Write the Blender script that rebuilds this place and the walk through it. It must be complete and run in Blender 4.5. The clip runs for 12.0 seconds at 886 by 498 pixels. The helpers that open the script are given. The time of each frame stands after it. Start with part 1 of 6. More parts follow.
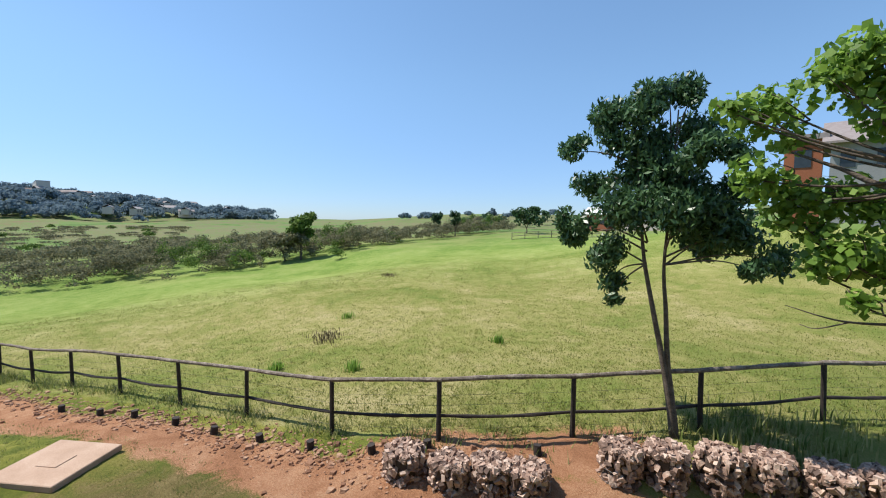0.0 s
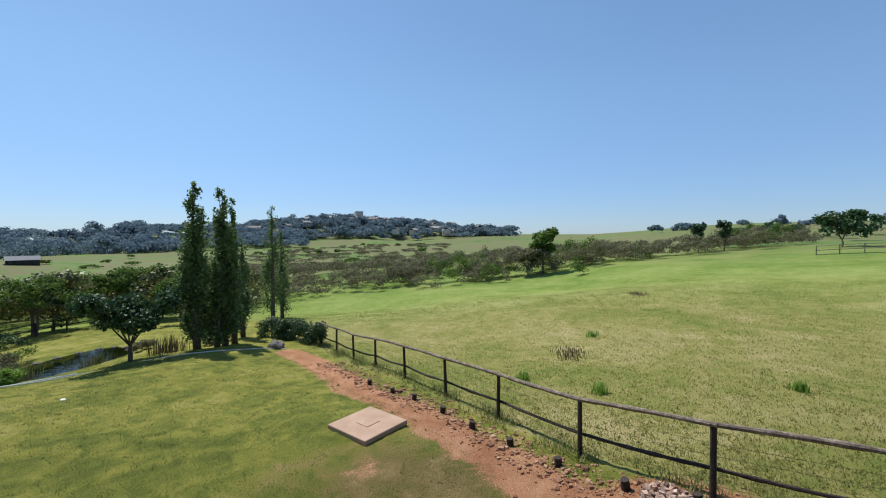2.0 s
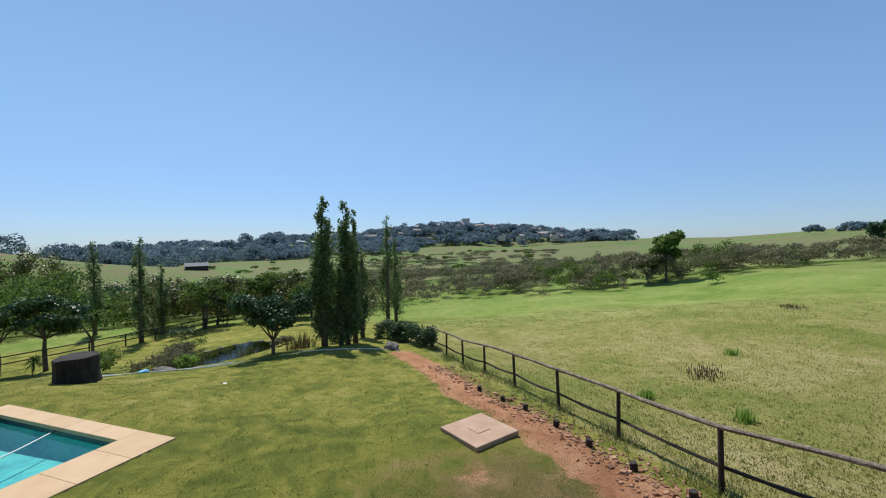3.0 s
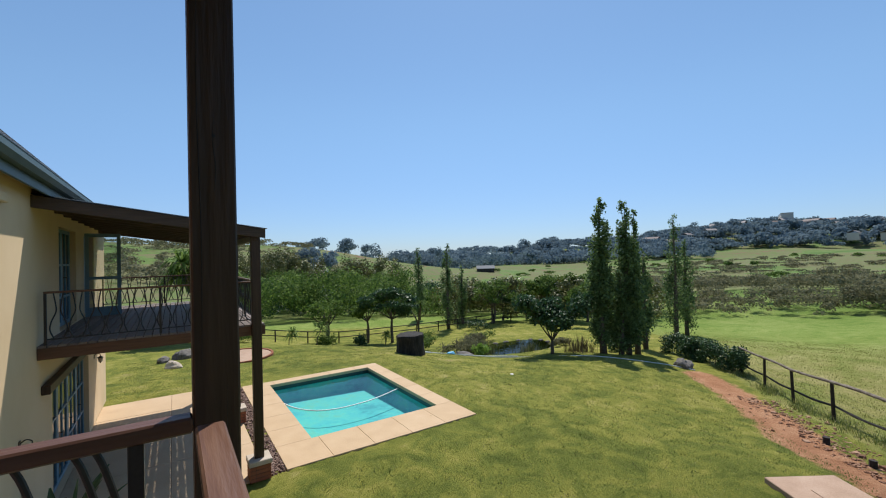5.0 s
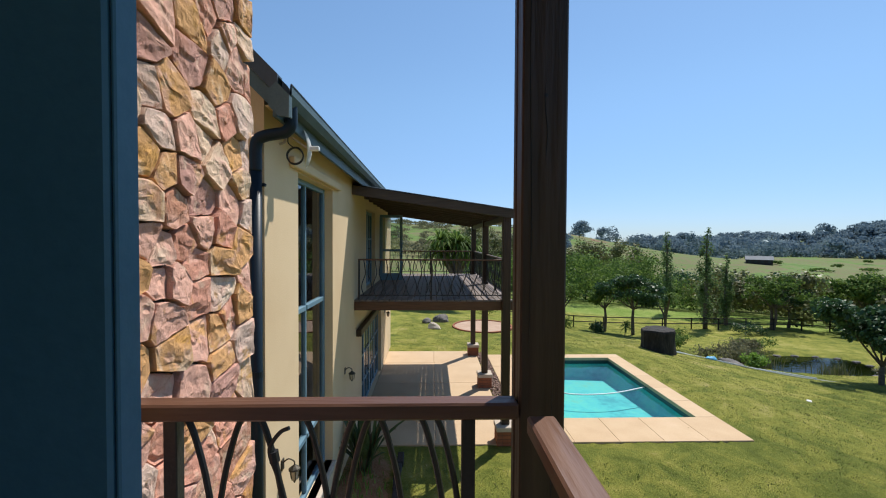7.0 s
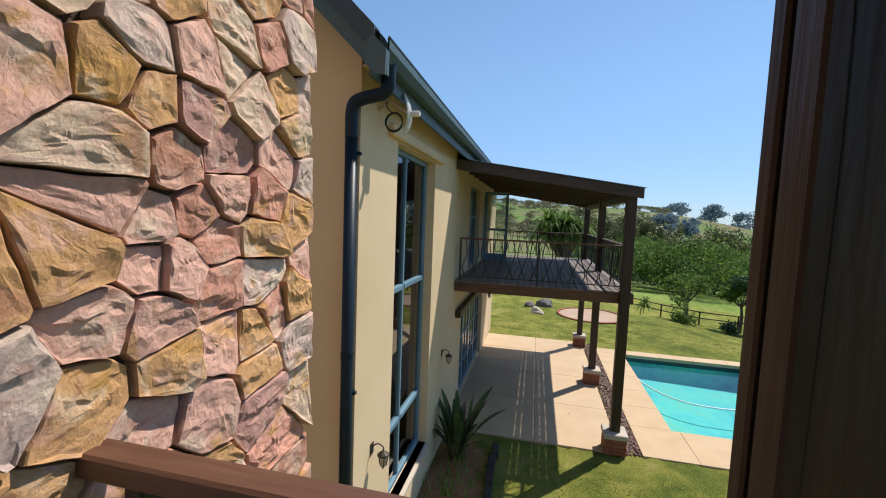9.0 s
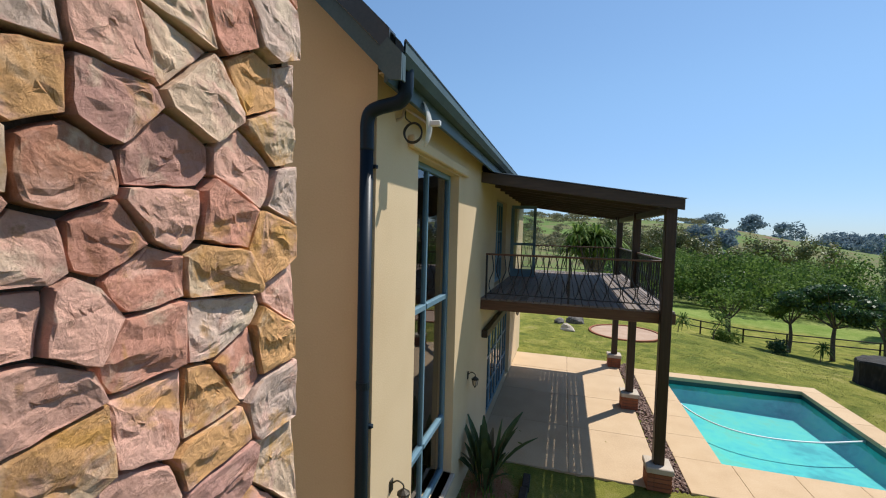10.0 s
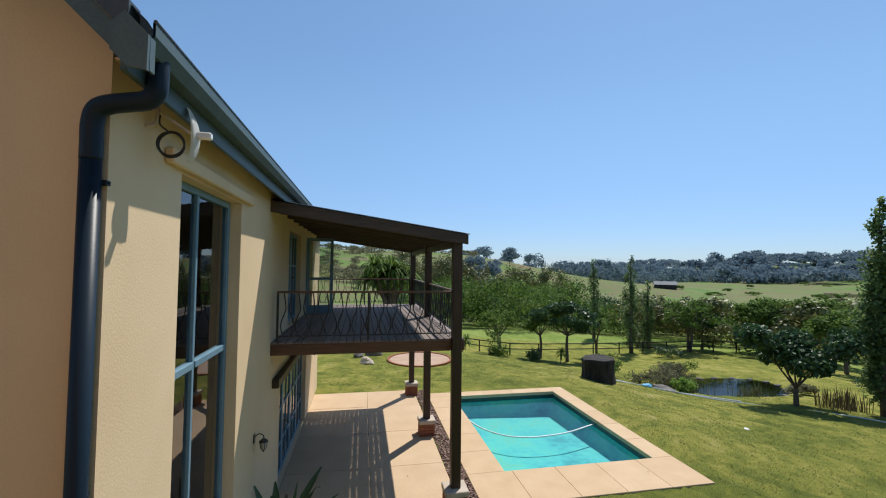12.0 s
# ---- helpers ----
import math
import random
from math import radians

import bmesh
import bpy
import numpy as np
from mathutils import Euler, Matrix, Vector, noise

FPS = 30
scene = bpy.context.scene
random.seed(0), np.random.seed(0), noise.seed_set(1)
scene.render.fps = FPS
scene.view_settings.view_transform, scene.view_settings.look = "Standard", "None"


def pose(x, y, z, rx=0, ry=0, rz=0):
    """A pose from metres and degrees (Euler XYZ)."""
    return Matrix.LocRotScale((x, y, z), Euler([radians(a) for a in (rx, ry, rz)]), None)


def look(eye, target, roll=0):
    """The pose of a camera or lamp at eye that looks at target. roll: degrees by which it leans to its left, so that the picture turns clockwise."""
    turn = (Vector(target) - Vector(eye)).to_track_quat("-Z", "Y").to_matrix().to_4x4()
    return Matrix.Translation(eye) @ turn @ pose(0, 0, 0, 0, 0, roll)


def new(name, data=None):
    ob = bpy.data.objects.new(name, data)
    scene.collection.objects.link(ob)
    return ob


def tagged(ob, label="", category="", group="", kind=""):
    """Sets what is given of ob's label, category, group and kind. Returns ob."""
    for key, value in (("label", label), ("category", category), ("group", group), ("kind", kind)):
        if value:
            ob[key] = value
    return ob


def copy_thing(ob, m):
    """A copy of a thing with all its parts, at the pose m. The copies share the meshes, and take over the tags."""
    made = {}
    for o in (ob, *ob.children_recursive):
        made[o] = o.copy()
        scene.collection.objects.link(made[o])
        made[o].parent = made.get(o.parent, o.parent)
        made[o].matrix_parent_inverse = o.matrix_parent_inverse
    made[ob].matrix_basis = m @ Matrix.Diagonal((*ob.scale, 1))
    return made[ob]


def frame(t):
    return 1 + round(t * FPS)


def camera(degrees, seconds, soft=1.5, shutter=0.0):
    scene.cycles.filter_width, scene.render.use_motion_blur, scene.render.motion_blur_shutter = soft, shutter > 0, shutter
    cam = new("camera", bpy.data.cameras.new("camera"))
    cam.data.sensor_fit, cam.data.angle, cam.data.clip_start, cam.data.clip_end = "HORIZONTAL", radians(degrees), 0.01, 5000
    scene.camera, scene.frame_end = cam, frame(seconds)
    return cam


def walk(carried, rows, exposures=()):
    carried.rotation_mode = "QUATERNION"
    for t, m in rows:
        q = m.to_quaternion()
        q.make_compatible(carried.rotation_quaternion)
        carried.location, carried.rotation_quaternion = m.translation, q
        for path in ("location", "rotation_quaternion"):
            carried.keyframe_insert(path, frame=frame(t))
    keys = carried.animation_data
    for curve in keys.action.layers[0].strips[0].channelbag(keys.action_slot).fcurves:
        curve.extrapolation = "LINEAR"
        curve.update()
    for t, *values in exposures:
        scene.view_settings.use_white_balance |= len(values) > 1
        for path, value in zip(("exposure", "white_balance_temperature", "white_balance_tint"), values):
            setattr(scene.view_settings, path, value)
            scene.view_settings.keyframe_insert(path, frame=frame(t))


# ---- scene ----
cam = camera(94.2, 12.0, soft=1.1)
PATH = [
    (0, (-0.16, 1.872, 4.342), (1.613, 0.956, 4.217), 1.0),
    (0.5, (-0.153, 1.925, 4.335), (1.728, 1.255, 4.227), 0.8),
    (1, (-0.12, 1.941, 4.327), (1.843, 1.567, 4.235), 0.5),
    (1.5, (-0.102, 1.973, 4.331), (1.895, 1.888, 4.255), 0.1),
    (2, (-0.105, 2.016, 4.344), (1.886, 2.2, 4.285), -0.3),
    (2.5, (-0.095, 2.056, 4.357), (1.857, 2.489, 4.314), -0.7),
    (4.5, (-0.051, 2.28, 4.291), (1.331, 3.725, 4.321), -1.5),
    (5, (-0.082, 2.339, 4.289), (1.016, 4.01, 4.317), -1.5),
    (5.5, (-0.137, 2.416, 4.288), (0.651, 4.254, 4.305), -1.2),
    (6, (-0.191, 2.493, 4.289), (0.309, 4.429, 4.29), -1.0),
    (6.5, (-0.231, 2.564, 4.284), (0.025, 4.547, 4.266), -0.4),
    (7, (-0.287, 2.66, 4.279), (-0.229, 4.659, 4.233), 0.3),
    (8.8, (-0.318, 3.175, 4.264), (-0.719, 5.128, 4.109), 2.2),
    (9, (-0.333, 3.251, 4.273), (-0.772, 5.195, 4.114), 2.2),
    (9.5, (-0.371, 3.418, 4.283), (-0.896, 5.343, 4.145), 1.8),
    (10, (-0.379, 3.571, 4.293), (-0.946, 5.487, 4.199), 1.5),
    (10.5, (-0.389, 3.691, 4.293), (-0.928, 5.616, 4.253), 1.3),
    (11, (-0.436, 3.832, 4.303), (-0.781, 5.802, 4.329), 1.3),
    (11.5, (-0.455, 3.939, 4.335), (-0.461, 5.937, 4.408), 1.0),
    (12, (-0.402, 3.927, 4.33), (-0.019, 5.888, 4.41), 0.6),
]
EXPOSURES = [(0, 0.42), (1.0, 0.27), (2.5, 0.05), (4.5, 0.02), (5.5, 0.10), (7.0, 0.20), (9.0, 0.24), (10.5, 0.14), (12.0, 0.10)]
walk(cam, [(t, look(eye, target, roll)) for t, eye, target, roll in PATH], EXPOSURES)


# ---------------------------------------------------------------- light
SUN_EL, SUN_AZ = 57.0, 41.0          # degrees up, degrees clockwise from +y
world = bpy.data.worlds.new("world")
scene.world = world
world.use_nodes = True
wn = world.node_tree.nodes
sky = wn.new("ShaderNodeTexSky")
sky.sky_type = "NISHITA"
sky.sun_disc = False
sky.sun_elevation, sky.sun_rotation = radians(SUN_EL), radians(SUN_AZ)
sky.air_density, sky.dust_density, sky.ozone_density = 1.0, 0.15, 2.0
cast = wn.new("ShaderNodeMix")
cast.data_type, cast.blend_type = "RGBA", "MULTIPLY"
cast.inputs["Factor"].default_value = 1.0
cast.inputs["B"].default_value = (0.80, 1.0, 1.19, 1)
soften = wn.new("ShaderNodeGamma")
soften.inputs["Gamma"].default_value = 0.76
world.node_tree.links.new(sky.outputs[0], soften.inputs[0])
world.node_tree.links.new(soften.outputs[0], cast.inputs["A"])
coord, axes, low, haze = wn.new("ShaderNodeTexCoord"), wn.new("ShaderNodeSeparateXYZ"), wn.new("ShaderNodeMapRange"), wn.new("ShaderNodeMix")
low.inputs["From Min"].default_value, low.inputs["From Max"].default_value = 0.0, 0.34
low.interpolation_type = "SMOOTHSTEP"
haze.data_type = "RGBA"
haze.inputs["A"].default_value, haze.inputs["B"].default_value = (0.82, 0.86, 1.03, 1), (1.10, 1.13, 1.13, 1)
tone = wn.new("ShaderNodeMix")
tone.data_type, tone.blend_type = "RGBA", "MULTIPLY"
tone.inputs["Factor"].default_value = 1.0
world.node_tree.links.new(coord.outputs["Generated"], axes.inputs[0])
world.node_tree.links.new(axes.outputs["Z"], low.inputs["Value"])
world.node_tree.links.new(low.outputs[0], haze.inputs["Factor"])
world.node_tree.links.new(cast.outputs["Result"], tone.inputs["A"])
world.node_tree.links.new(haze.outputs["Result"], tone.inputs["B"])
world.node_tree.links.new(tone.outputs["Result"], wn["Background"].inputs[0])
wn["Background"].inputs[1].default_value = 0.145
sun_data = bpy.data.lights.new("sun", "SUN")
sun_data.energy, sun_data.angle, sun_data.color = 5.0, radians(0.55), (1.0, 0.95, 0.87)
sun = new("sun", sun_data)
sun_way = Vector((math.sin(radians(SUN_AZ)) * math.cos(radians(SUN_EL)), math.cos(radians(SUN_AZ)) * math.cos(radians(SUN_EL)), math.sin(radians(SUN_EL))))
sun.matrix_world = look(sun_way * 60, (0, 0, 0))

# ---------------------------------------------------------------- materials


def mat(name, stops, scale=3.0, rough=0.8, bump=0.2, bump_scale=40.0, metal=0.0, fine=0.5, island=0.0, rand=0.0, spec=0.4, stretch=(1, 1, 1), sub=0.0):
    """Two noises, coarse and fine, over world positions choose between the colours; the fine one also gives relief."""
    m = bpy.data.materials.new(name)
    m.use_nodes = True
    n, l = m.node_tree.nodes, m.node_tree.links
    b = n["Principled BSDF"]
    b.inputs["Roughness"].default_value, b.inputs["Metallic"].default_value = rough, metal
    b.inputs["Specular IOR Level"].default_value = spec
    geo, mp = n.new("ShaderNodeNewGeometry"), n.new("ShaderNodeMapping")
    mp.inputs["Scale"].default_value = stretch
    l.new(geo.outputs["Position"], mp.inputs[0])
    n1, n2 = n.new("ShaderNodeTexNoise"), n.new("ShaderNodeTexNoise")
    n1.inputs["Scale"].default_value, n1.inputs["Detail"].default_value = scale, 4
    n2.inputs["Scale"].default_value, n2.inputs["Detail"].default_value = bump_scale, 5
    l.new(mp.outputs[0], n1.inputs["Vector"])
    l.new(mp.outputs[0], n2.inputs["Vector"])
    mix = n.new("ShaderNodeMix")
    mix.inputs["Factor"].default_value = fine
    l.new(n1.outputs[0], mix.inputs["A"])
    l.new(n2.outputs[0], mix.inputs["B"])
    value = mix.outputs["Result"]
    for amount, node, sock in ((island, geo, "Random Per Island"), (rand, None, "Random")):
        if amount:
            node = node or n.new("ShaderNodeObjectInfo")
            mm = n.new("ShaderNodeMath")
            mm.operation = "MULTIPLY_ADD"
            mm.inputs[1].default_value = amount
            l.new(node.outputs[sock], mm.inputs[0])
            sh = n.new("ShaderNodeMath")
            sh.operation = "SUBTRACT"
            sh.inputs[1].default_value = amount / 2
            l.new(value, sh.inputs[0])
            l.new(sh.outputs[0], mm.inputs[2])
            value = mm.outputs[0]
    ramp = n.new("ShaderNodeValToRGB")
    cr = ramp.color_ramp
    lo, hi = 0.32, 0.68
    if island or rand:
        lo, hi = 0.15, 0.85
    while len(cr.elements) < len(stops):
        cr.elements.new(0.5)
    for i, c in enumerate(stops):
        cr.elements[i].position = lo + (hi - lo) * i / max(1, len(stops) - 1)
        cr.elements[i].color = (*c, 1)
    l.new(value, ramp.inputs[0])
    l.new(ramp.outputs[0], b.inputs["Base Color"])
    if bump:
        bp = n.new("ShaderNodeBump")
        bp.inputs["Strength"].default_value, bp.inputs["Distance"].default_value = bump, 0.02
        l.new(n2.outputs[0], bp.inputs["Height"])
        l.new(bp.outputs[0], b.inputs["Normal"])
    if sub:
        b.inputs["Transmission Weight"].default_value = 0
        tr, ms = n.new("ShaderNodeBsdfTranslucent"), n.new("ShaderNodeMixShader")
        ms.inputs[0].default_value = sub
        l.new(ramp.outputs[0], tr.inputs[0])
        l.new(b.outputs[0], ms.inputs[1])
        l.new(tr.outputs[0], ms.inputs[2])
        l.new(ms.outputs[0], n["Material Output"].inputs[0])
    return m


def clear(name, tint, gloss_rough=0.0, ior=1.45, wave=0.0, wave_scale=3.0):
    """A see-through sheet that mirrors by Fresnel."""
    m = bpy.data.materials.new(name)
    m.use_nodes = True
    n, l = m.node_tree.nodes, m.node_tree.links
    n.remove(n["Principled BSDF"])
    tr, gl, ms, fr = n.new("ShaderNodeBsdfTransparent"), n.new("ShaderNodeBsdfGlossy"), n.new("ShaderNodeMixShader"), n.new("ShaderNodeFresnel")
    tr.inputs[0].default_value = (*tint, 1)
    gl.inputs["Roughness"].default_value = gloss_rough
    fr.inputs[0].default_value = ior
    l.new(fr.outputs[0], ms.inputs[0])
    l.new(tr.outputs[0], ms.inputs[1])
    l.new(gl.outputs[0], ms.inputs[2])
    l.new(ms.outputs[0], n["Material Output"].inputs[0])
    if wave:
        nz, bp, geo = n.new("ShaderNodeTexNoise"), n.new("ShaderNodeBump"), n.new("ShaderNodeNewGeometry")
        nz.inputs["Scale"].default_value = wave_scale
        l.new(geo.outputs["Position"], nz.inputs["Vector"])
        bp.inputs["Strength"].default_value, bp.inputs["Distance"].default_value = wave, 0.05
        l.new(nz.outputs[0], bp.inputs["Height"])
        l.new(bp.outputs[0], gl.inputs["Normal"])
        l.new(bp.outputs[0], fr.inputs["Normal"])
    return m


PLASTER = mat("cream_plaster", [(0.60, 0.445, 0.27), (0.655, 0.50, 0.315), (0.70, 0.545, 0.355)], 0.7, 0.9, 0.12, 60, fine=0.25, spec=0.2)
BLUE = mat("blue_paint", [(0.10, 0.19, 0.26), (0.13, 0.23, 0.30), (0.17, 0.28, 0.35)], 2.0, 0.45, 0.06, 80)
DOORBLUE = mat("door_blue_paint", [(0.030, 0.105, 0.165), (0.038, 0.12, 0.19), (0.045, 0.135, 0.21)], 1.5, 0.5, 0.05, 60, fine=0.3)
PIPE = mat("dark_blue_pipe_paint", [(0.006, 0.015, 0.026), (0.010, 0.022, 0.036)], 2.0, 0.42, 0.03, 60, spec=0.2)
GUTTER = mat("grey_green_gutter_paint", [(0.045, 0.078, 0.082), (0.06, 0.097, 0.10), (0.078, 0.115, 0.12)], 4.0, 0.5, 0.05, 50)
ROOFMAT = mat("dark_roof_sheet", [(0.03, 0.045, 0.055), (0.05, 0.065, 0.075)], 3.0, 0.4, 0.05, 30)
DARKWOOD = mat("dark_stained_timber", [(0.022, 0.012, 0.008), (0.04, 0.022, 0.014), (0.065, 0.036, 0.022)], 3.0, 0.5, 0.35, 26, stretch=(1, 1, 0.08))
RAILWOOD = mat("reddish_stained_timber", [(0.07, 0.03, 0.018), (0.11, 0.05, 0.03), (0.15, 0.075, 0.045)], 3.0, 0.42, 0.3, 30, stretch=(0.1, 1, 1))
RAILWOOD_Y = mat("reddish_stained_timber_long", [(0.07, 0.03, 0.018), (0.11, 0.05, 0.03), (0.15, 0.075, 0.045)], 3.0, 0.42, 0.3, 30, stretch=(1, 0.1, 1))
DECKWOOD = mat("weathered_deck_timber", [(0.10, 0.085, 0.08), (0.16, 0.135, 0.12), (0.22, 0.19, 0.17)], 2.0, 0.7, 0.35, 30, rand=0.3, stretch=(0.15, 1, 1))
VERANDAWOOD = mat("brown_weathered_timber", [(0.04, 0.026, 0.019), (0.062, 0.042, 0.03), (0.09, 0.062, 0.045)], 3.0, 0.6, 0.3, 26, stretch=(0.1, 1, 1))
BOARD = mat("grey_brown_boarding", [(0.38, 0.33, 0.29), (0.50, 0.44, 0.39)], 3.0, 0.7, 0.2, 30, stretch=(0.12, 1, 1))
BALCONYWOOD = mat("weathered_balcony_boards", [(0.10, 0.08, 0.075), (0.17, 0.135, 0.12), (0.24, 0.195, 0.17)], 2.0, 0.7, 0.35, 30, rand=0.35, stretch=(1, 0.12, 1))
IRON = mat("black_iron", [(0.008, 0.008, 0.01), (0.02, 0.02, 0.022)], 8.0, 0.45, 0.1, 90, spec=0.5)
def stone_material(name, own):
    """Split sandstone: each stone its own ground colour, with ochre, cream and rust patches inside it."""
    m = bpy.data.materials.new(name)
    m.use_nodes = True
    n, l = m.node_tree.nodes, m.node_tree.links
    b = n["Principled BSDF"]
    b.inputs["Roughness"].default_value, b.inputs["Specular IOR Level"].default_value = 0.88, 0.2
    geo, info = n.new("ShaderNodeNewGeometry"), n.new("ShaderNodeObjectInfo")

    def calc(op, a, c, clamp=False):
        x = n.new("ShaderNodeMath")
        x.operation, x.use_clamp = op, clamp
        for s, v in zip(x.inputs, (a, c)):
            if isinstance(v, (int, float)):
                s.default_value = v
            else:
                l.new(v, s)
        return x.outputs[0]

    pick = calc("FRACT", calc("ADD", info.outputs["Random"], geo.outputs["Random Per Island"]), 0)
    ramp = n.new("ShaderNodeValToRGB")
    tones = [(0.71, 0.42, 0.33), (0.63, 0.28, 0.19), (0.72, 0.52, 0.42), (0.68, 0.345, 0.255), (0.63, 0.33, 0.12), (0.69, 0.40, 0.32), (0.70, 0.55, 0.43), (0.50, 0.235, 0.165)]
    while len(ramp.color_ramp.elements) < len(tones):
        ramp.color_ramp.elements.new(0.5)
    for k, (e, c) in enumerate(zip(ramp.color_ramp.elements, tones)):
        e.position, e.color = k / (len(tones) - 1), (*c, 1)
    l.new(pick, ramp.inputs[0])
    away = n.new("ShaderNodeVectorMath")
    away.operation = "MULTIPLY_ADD"
    away.inputs[1].default_value = (1, 1, 1)
    shift = n.new("ShaderNodeCombineXYZ")
    l.new(calc("MULTIPLY", pick, 61), shift.inputs[0])
    l.new(calc("MULTIPLY", pick, 37), shift.inputs[2])
    l.new(geo.outputs["Position"], away.inputs[0])
    l.new(shift.outputs[0], away.inputs[2])

    def noise_of(scale, detail, rough, dist=0.0):
        z = n.new("ShaderNodeTexNoise")
        z.inputs["Scale"].default_value, z.inputs["Detail"].default_value, z.inputs["Roughness"].default_value, z.inputs["Distortion"].default_value = scale, detail, rough, dist
        l.new(away.outputs[0], z.inputs["Vector"])
        return z.outputs[0]

    def tint(f, a, c):
        x = n.new("ShaderNodeMix")
        x.data_type = "RGBA"
        l.new(f, x.inputs["Factor"])
        l.new(a, x.inputs["A"])
        x.inputs["B"].default_value = (*c, 1)
        return x.outputs["Result"]

    col = info.outputs["Color"] if own else ramp.outputs[0]
    for scale, lo, gain, most, c in ((5.0, 0.56, 11, 0.75, (0.68, 0.36, 0.09)), (6.5, 0.55, 10, 0.7, (0.86, 0.68, 0.50)), (8.0, 0.58, 14, 0.6, (0.43, 0.19, 0.12)), (10.0, 0.54, 10, 0.7, (0.78, 0.47, 0.37)), (11.0, 0.64, 18, 0.5, (0.42, 0.22, 0.07))):
        f = calc("MULTIPLY", calc("MULTIPLY", calc("SUBTRACT", noise_of(scale, 6, 0.62, 0.7), lo), gain, True), most)
        col = tint(f, col, c)
    grain = noise_of(38, 10, 0.8)
    dark = calc("MULTIPLY", calc("SUBTRACT", 0.52, grain), 3.2, True)
    col = tint(calc("MULTIPLY", dark, 0.45), col, (0.36, 0.19, 0.13))
    l.new(col, b.inputs["Base Color"])
    vor = n.new("ShaderNodeTexVoronoi")
    vor.inputs["Scale"].default_value = 17
    l.new(away.outputs[0], vor.inputs["Vector"])
    h = calc("ADD", calc("MULTIPLY", grain, 0.55), calc("ADD", calc("MULTIPLY", vor.outputs["Distance"], 0.35), calc("MULTIPLY", noise_of(15, 4, 0.6, 0.4), 0.8)))
    bp = n.new("ShaderNodeBump")
    bp.inputs["Strength"].default_value, bp.inputs["Distance"].default_value = 1.0, 0.018
    l.new(h, bp.inputs["Height"])
    l.new(bp.outputs[0], b.inputs["Normal"])
    return m


STONE, STONE_REST = stone_material("sandstone", True), stone_material("sandstone_beyond", False)
MORTAR = mat("dark_recessed_mortar", [(0.055, 0.036, 0.028), (0.11, 0.08, 0.06)], 6.0, 0.95, 0.5, 40)
COPING = mat("sandstone_coping", [(0.42, 0.285, 0.16), (0.51, 0.36, 0.215), (0.59, 0.44, 0.285)], 2.2, 0.85, 0.2, 40, rand=0.15)
PATIO = mat("cast_patio_slab", [(0.38, 0.265, 0.155), (0.49, 0.35, 0.215), (0.57, 0.425, 0.275)], 1.6, 0.75, 0.15, 30, rand=0.15)
POOLSHELL = mat("turquoise_pool_plaster", [(0.03, 0.27, 0.31), (0.065, 0.41, 0.43), (0.11, 0.46, 0.41), (0.17, 0.40, 0.29)], 0.75, 0.6, 0.05, 5, fine=0.35)
# Dark pool rim: waterline plus the shade under the coping, as one colour.
WATERLINE_SHADE = mat("waterline_and_coping_shade", [(0.012, 0.03, 0.035), (0.03, 0.06, 0.065)], 6.0, 0.4, 0.05, 40)
POOLSTEP = mat("pale_pool_step", [(0.20, 0.62, 0.62), (0.30, 0.68, 0.66)], 1.0, 0.6, 0.05, 8)
WATER = clear("pool_water", (0.62, 0.95, 0.94), 0.0, 1.33, 0.25, 2.5)
PONDWATER = clear("pond_water", (0.16, 0.19, 0.17), 0.02, 1.33, 0.12, 4.0)
GLASS = clear("window_glass", (0.72, 0.78, 0.78), 0.0, 2.2)
BRICK = mat("red_brick", [(0.22, 0.07, 0.035), (0.32, 0.12, 0.06)], 9.0, 0.9, 0.4, 60, rand=0.4)
CAPSTONE = mat("cast_cap", [(0.40, 0.33, 0.26), (0.52, 0.45, 0.37)], 5.0, 0.9, 0.3, 60)
GRAVEL = mat("brown_pebbles", [(0.07, 0.04, 0.03), (0.16, 0.09, 0.065), (0.25, 0.17, 0.13)], 10, 0.8, 0.3, 60, island=0.6)
CONCRETE = mat("pinkish_concrete", [(0.32, 0.21, 0.14), (0.40, 0.27, 0.19), (0.47, 0.34, 0.25)], 2.5, 0.9, 0.25, 60)
POLE = mat("weathered_fence_pole", [(0.06, 0.045, 0.035), (0.17, 0.135, 0.105), (0.34, 0.29, 0.235)], 5.0, 0.85, 0.5, 24)
FENCEPOST = mat("creosoted_post", [(0.012, 0.010, 0.009), (0.03, 0.022, 0.018), (0.055, 0.04, 0.03)], 5.0, 0.8, 0.5, 24)
ROCK = mat("gabion_rock", [(0.10, 0.065, 0.05), (0.25, 0.16, 0.12), (0.40, 0.27, 0.205), (0.52, 0.39, 0.31)], 6.0, 0.9, 0.5, 30, island=0.75)
GREYROCK = mat("grey_rock", [(0.05, 0.045, 0.04), (0.13, 0.12, 0.11), (0.24, 0.21, 0.18)], 3.0, 0.9, 0.7, 16)
BARK = mat("grey_brown_bark", [(0.05, 0.035, 0.025), (0.11, 0.085, 0.065), (0.17, 0.14, 0.11)], 9.0, 0.9, 0.6, 40)
WHITE = mat("white_plastic", [(0.72, 0.71, 0.68), (0.80, 0.79, 0.76)], 6.0, 0.4, 0.02, 50)
BRASS = mat("aged_lantern_metal", [(0.03, 0.027, 0.022), (0.08, 0.07, 0.055)], 20, 0.5, 0.2, 80, metal=0.6)
# Gloom of the rooms put into one dark colour for all inside surfaces.
INSIDE = mat("gloom_toned_interior", [(0.16, 0.14, 0.12), (0.22, 0.19, 0.16)], 1.0, 0.9, 0.05, 40)
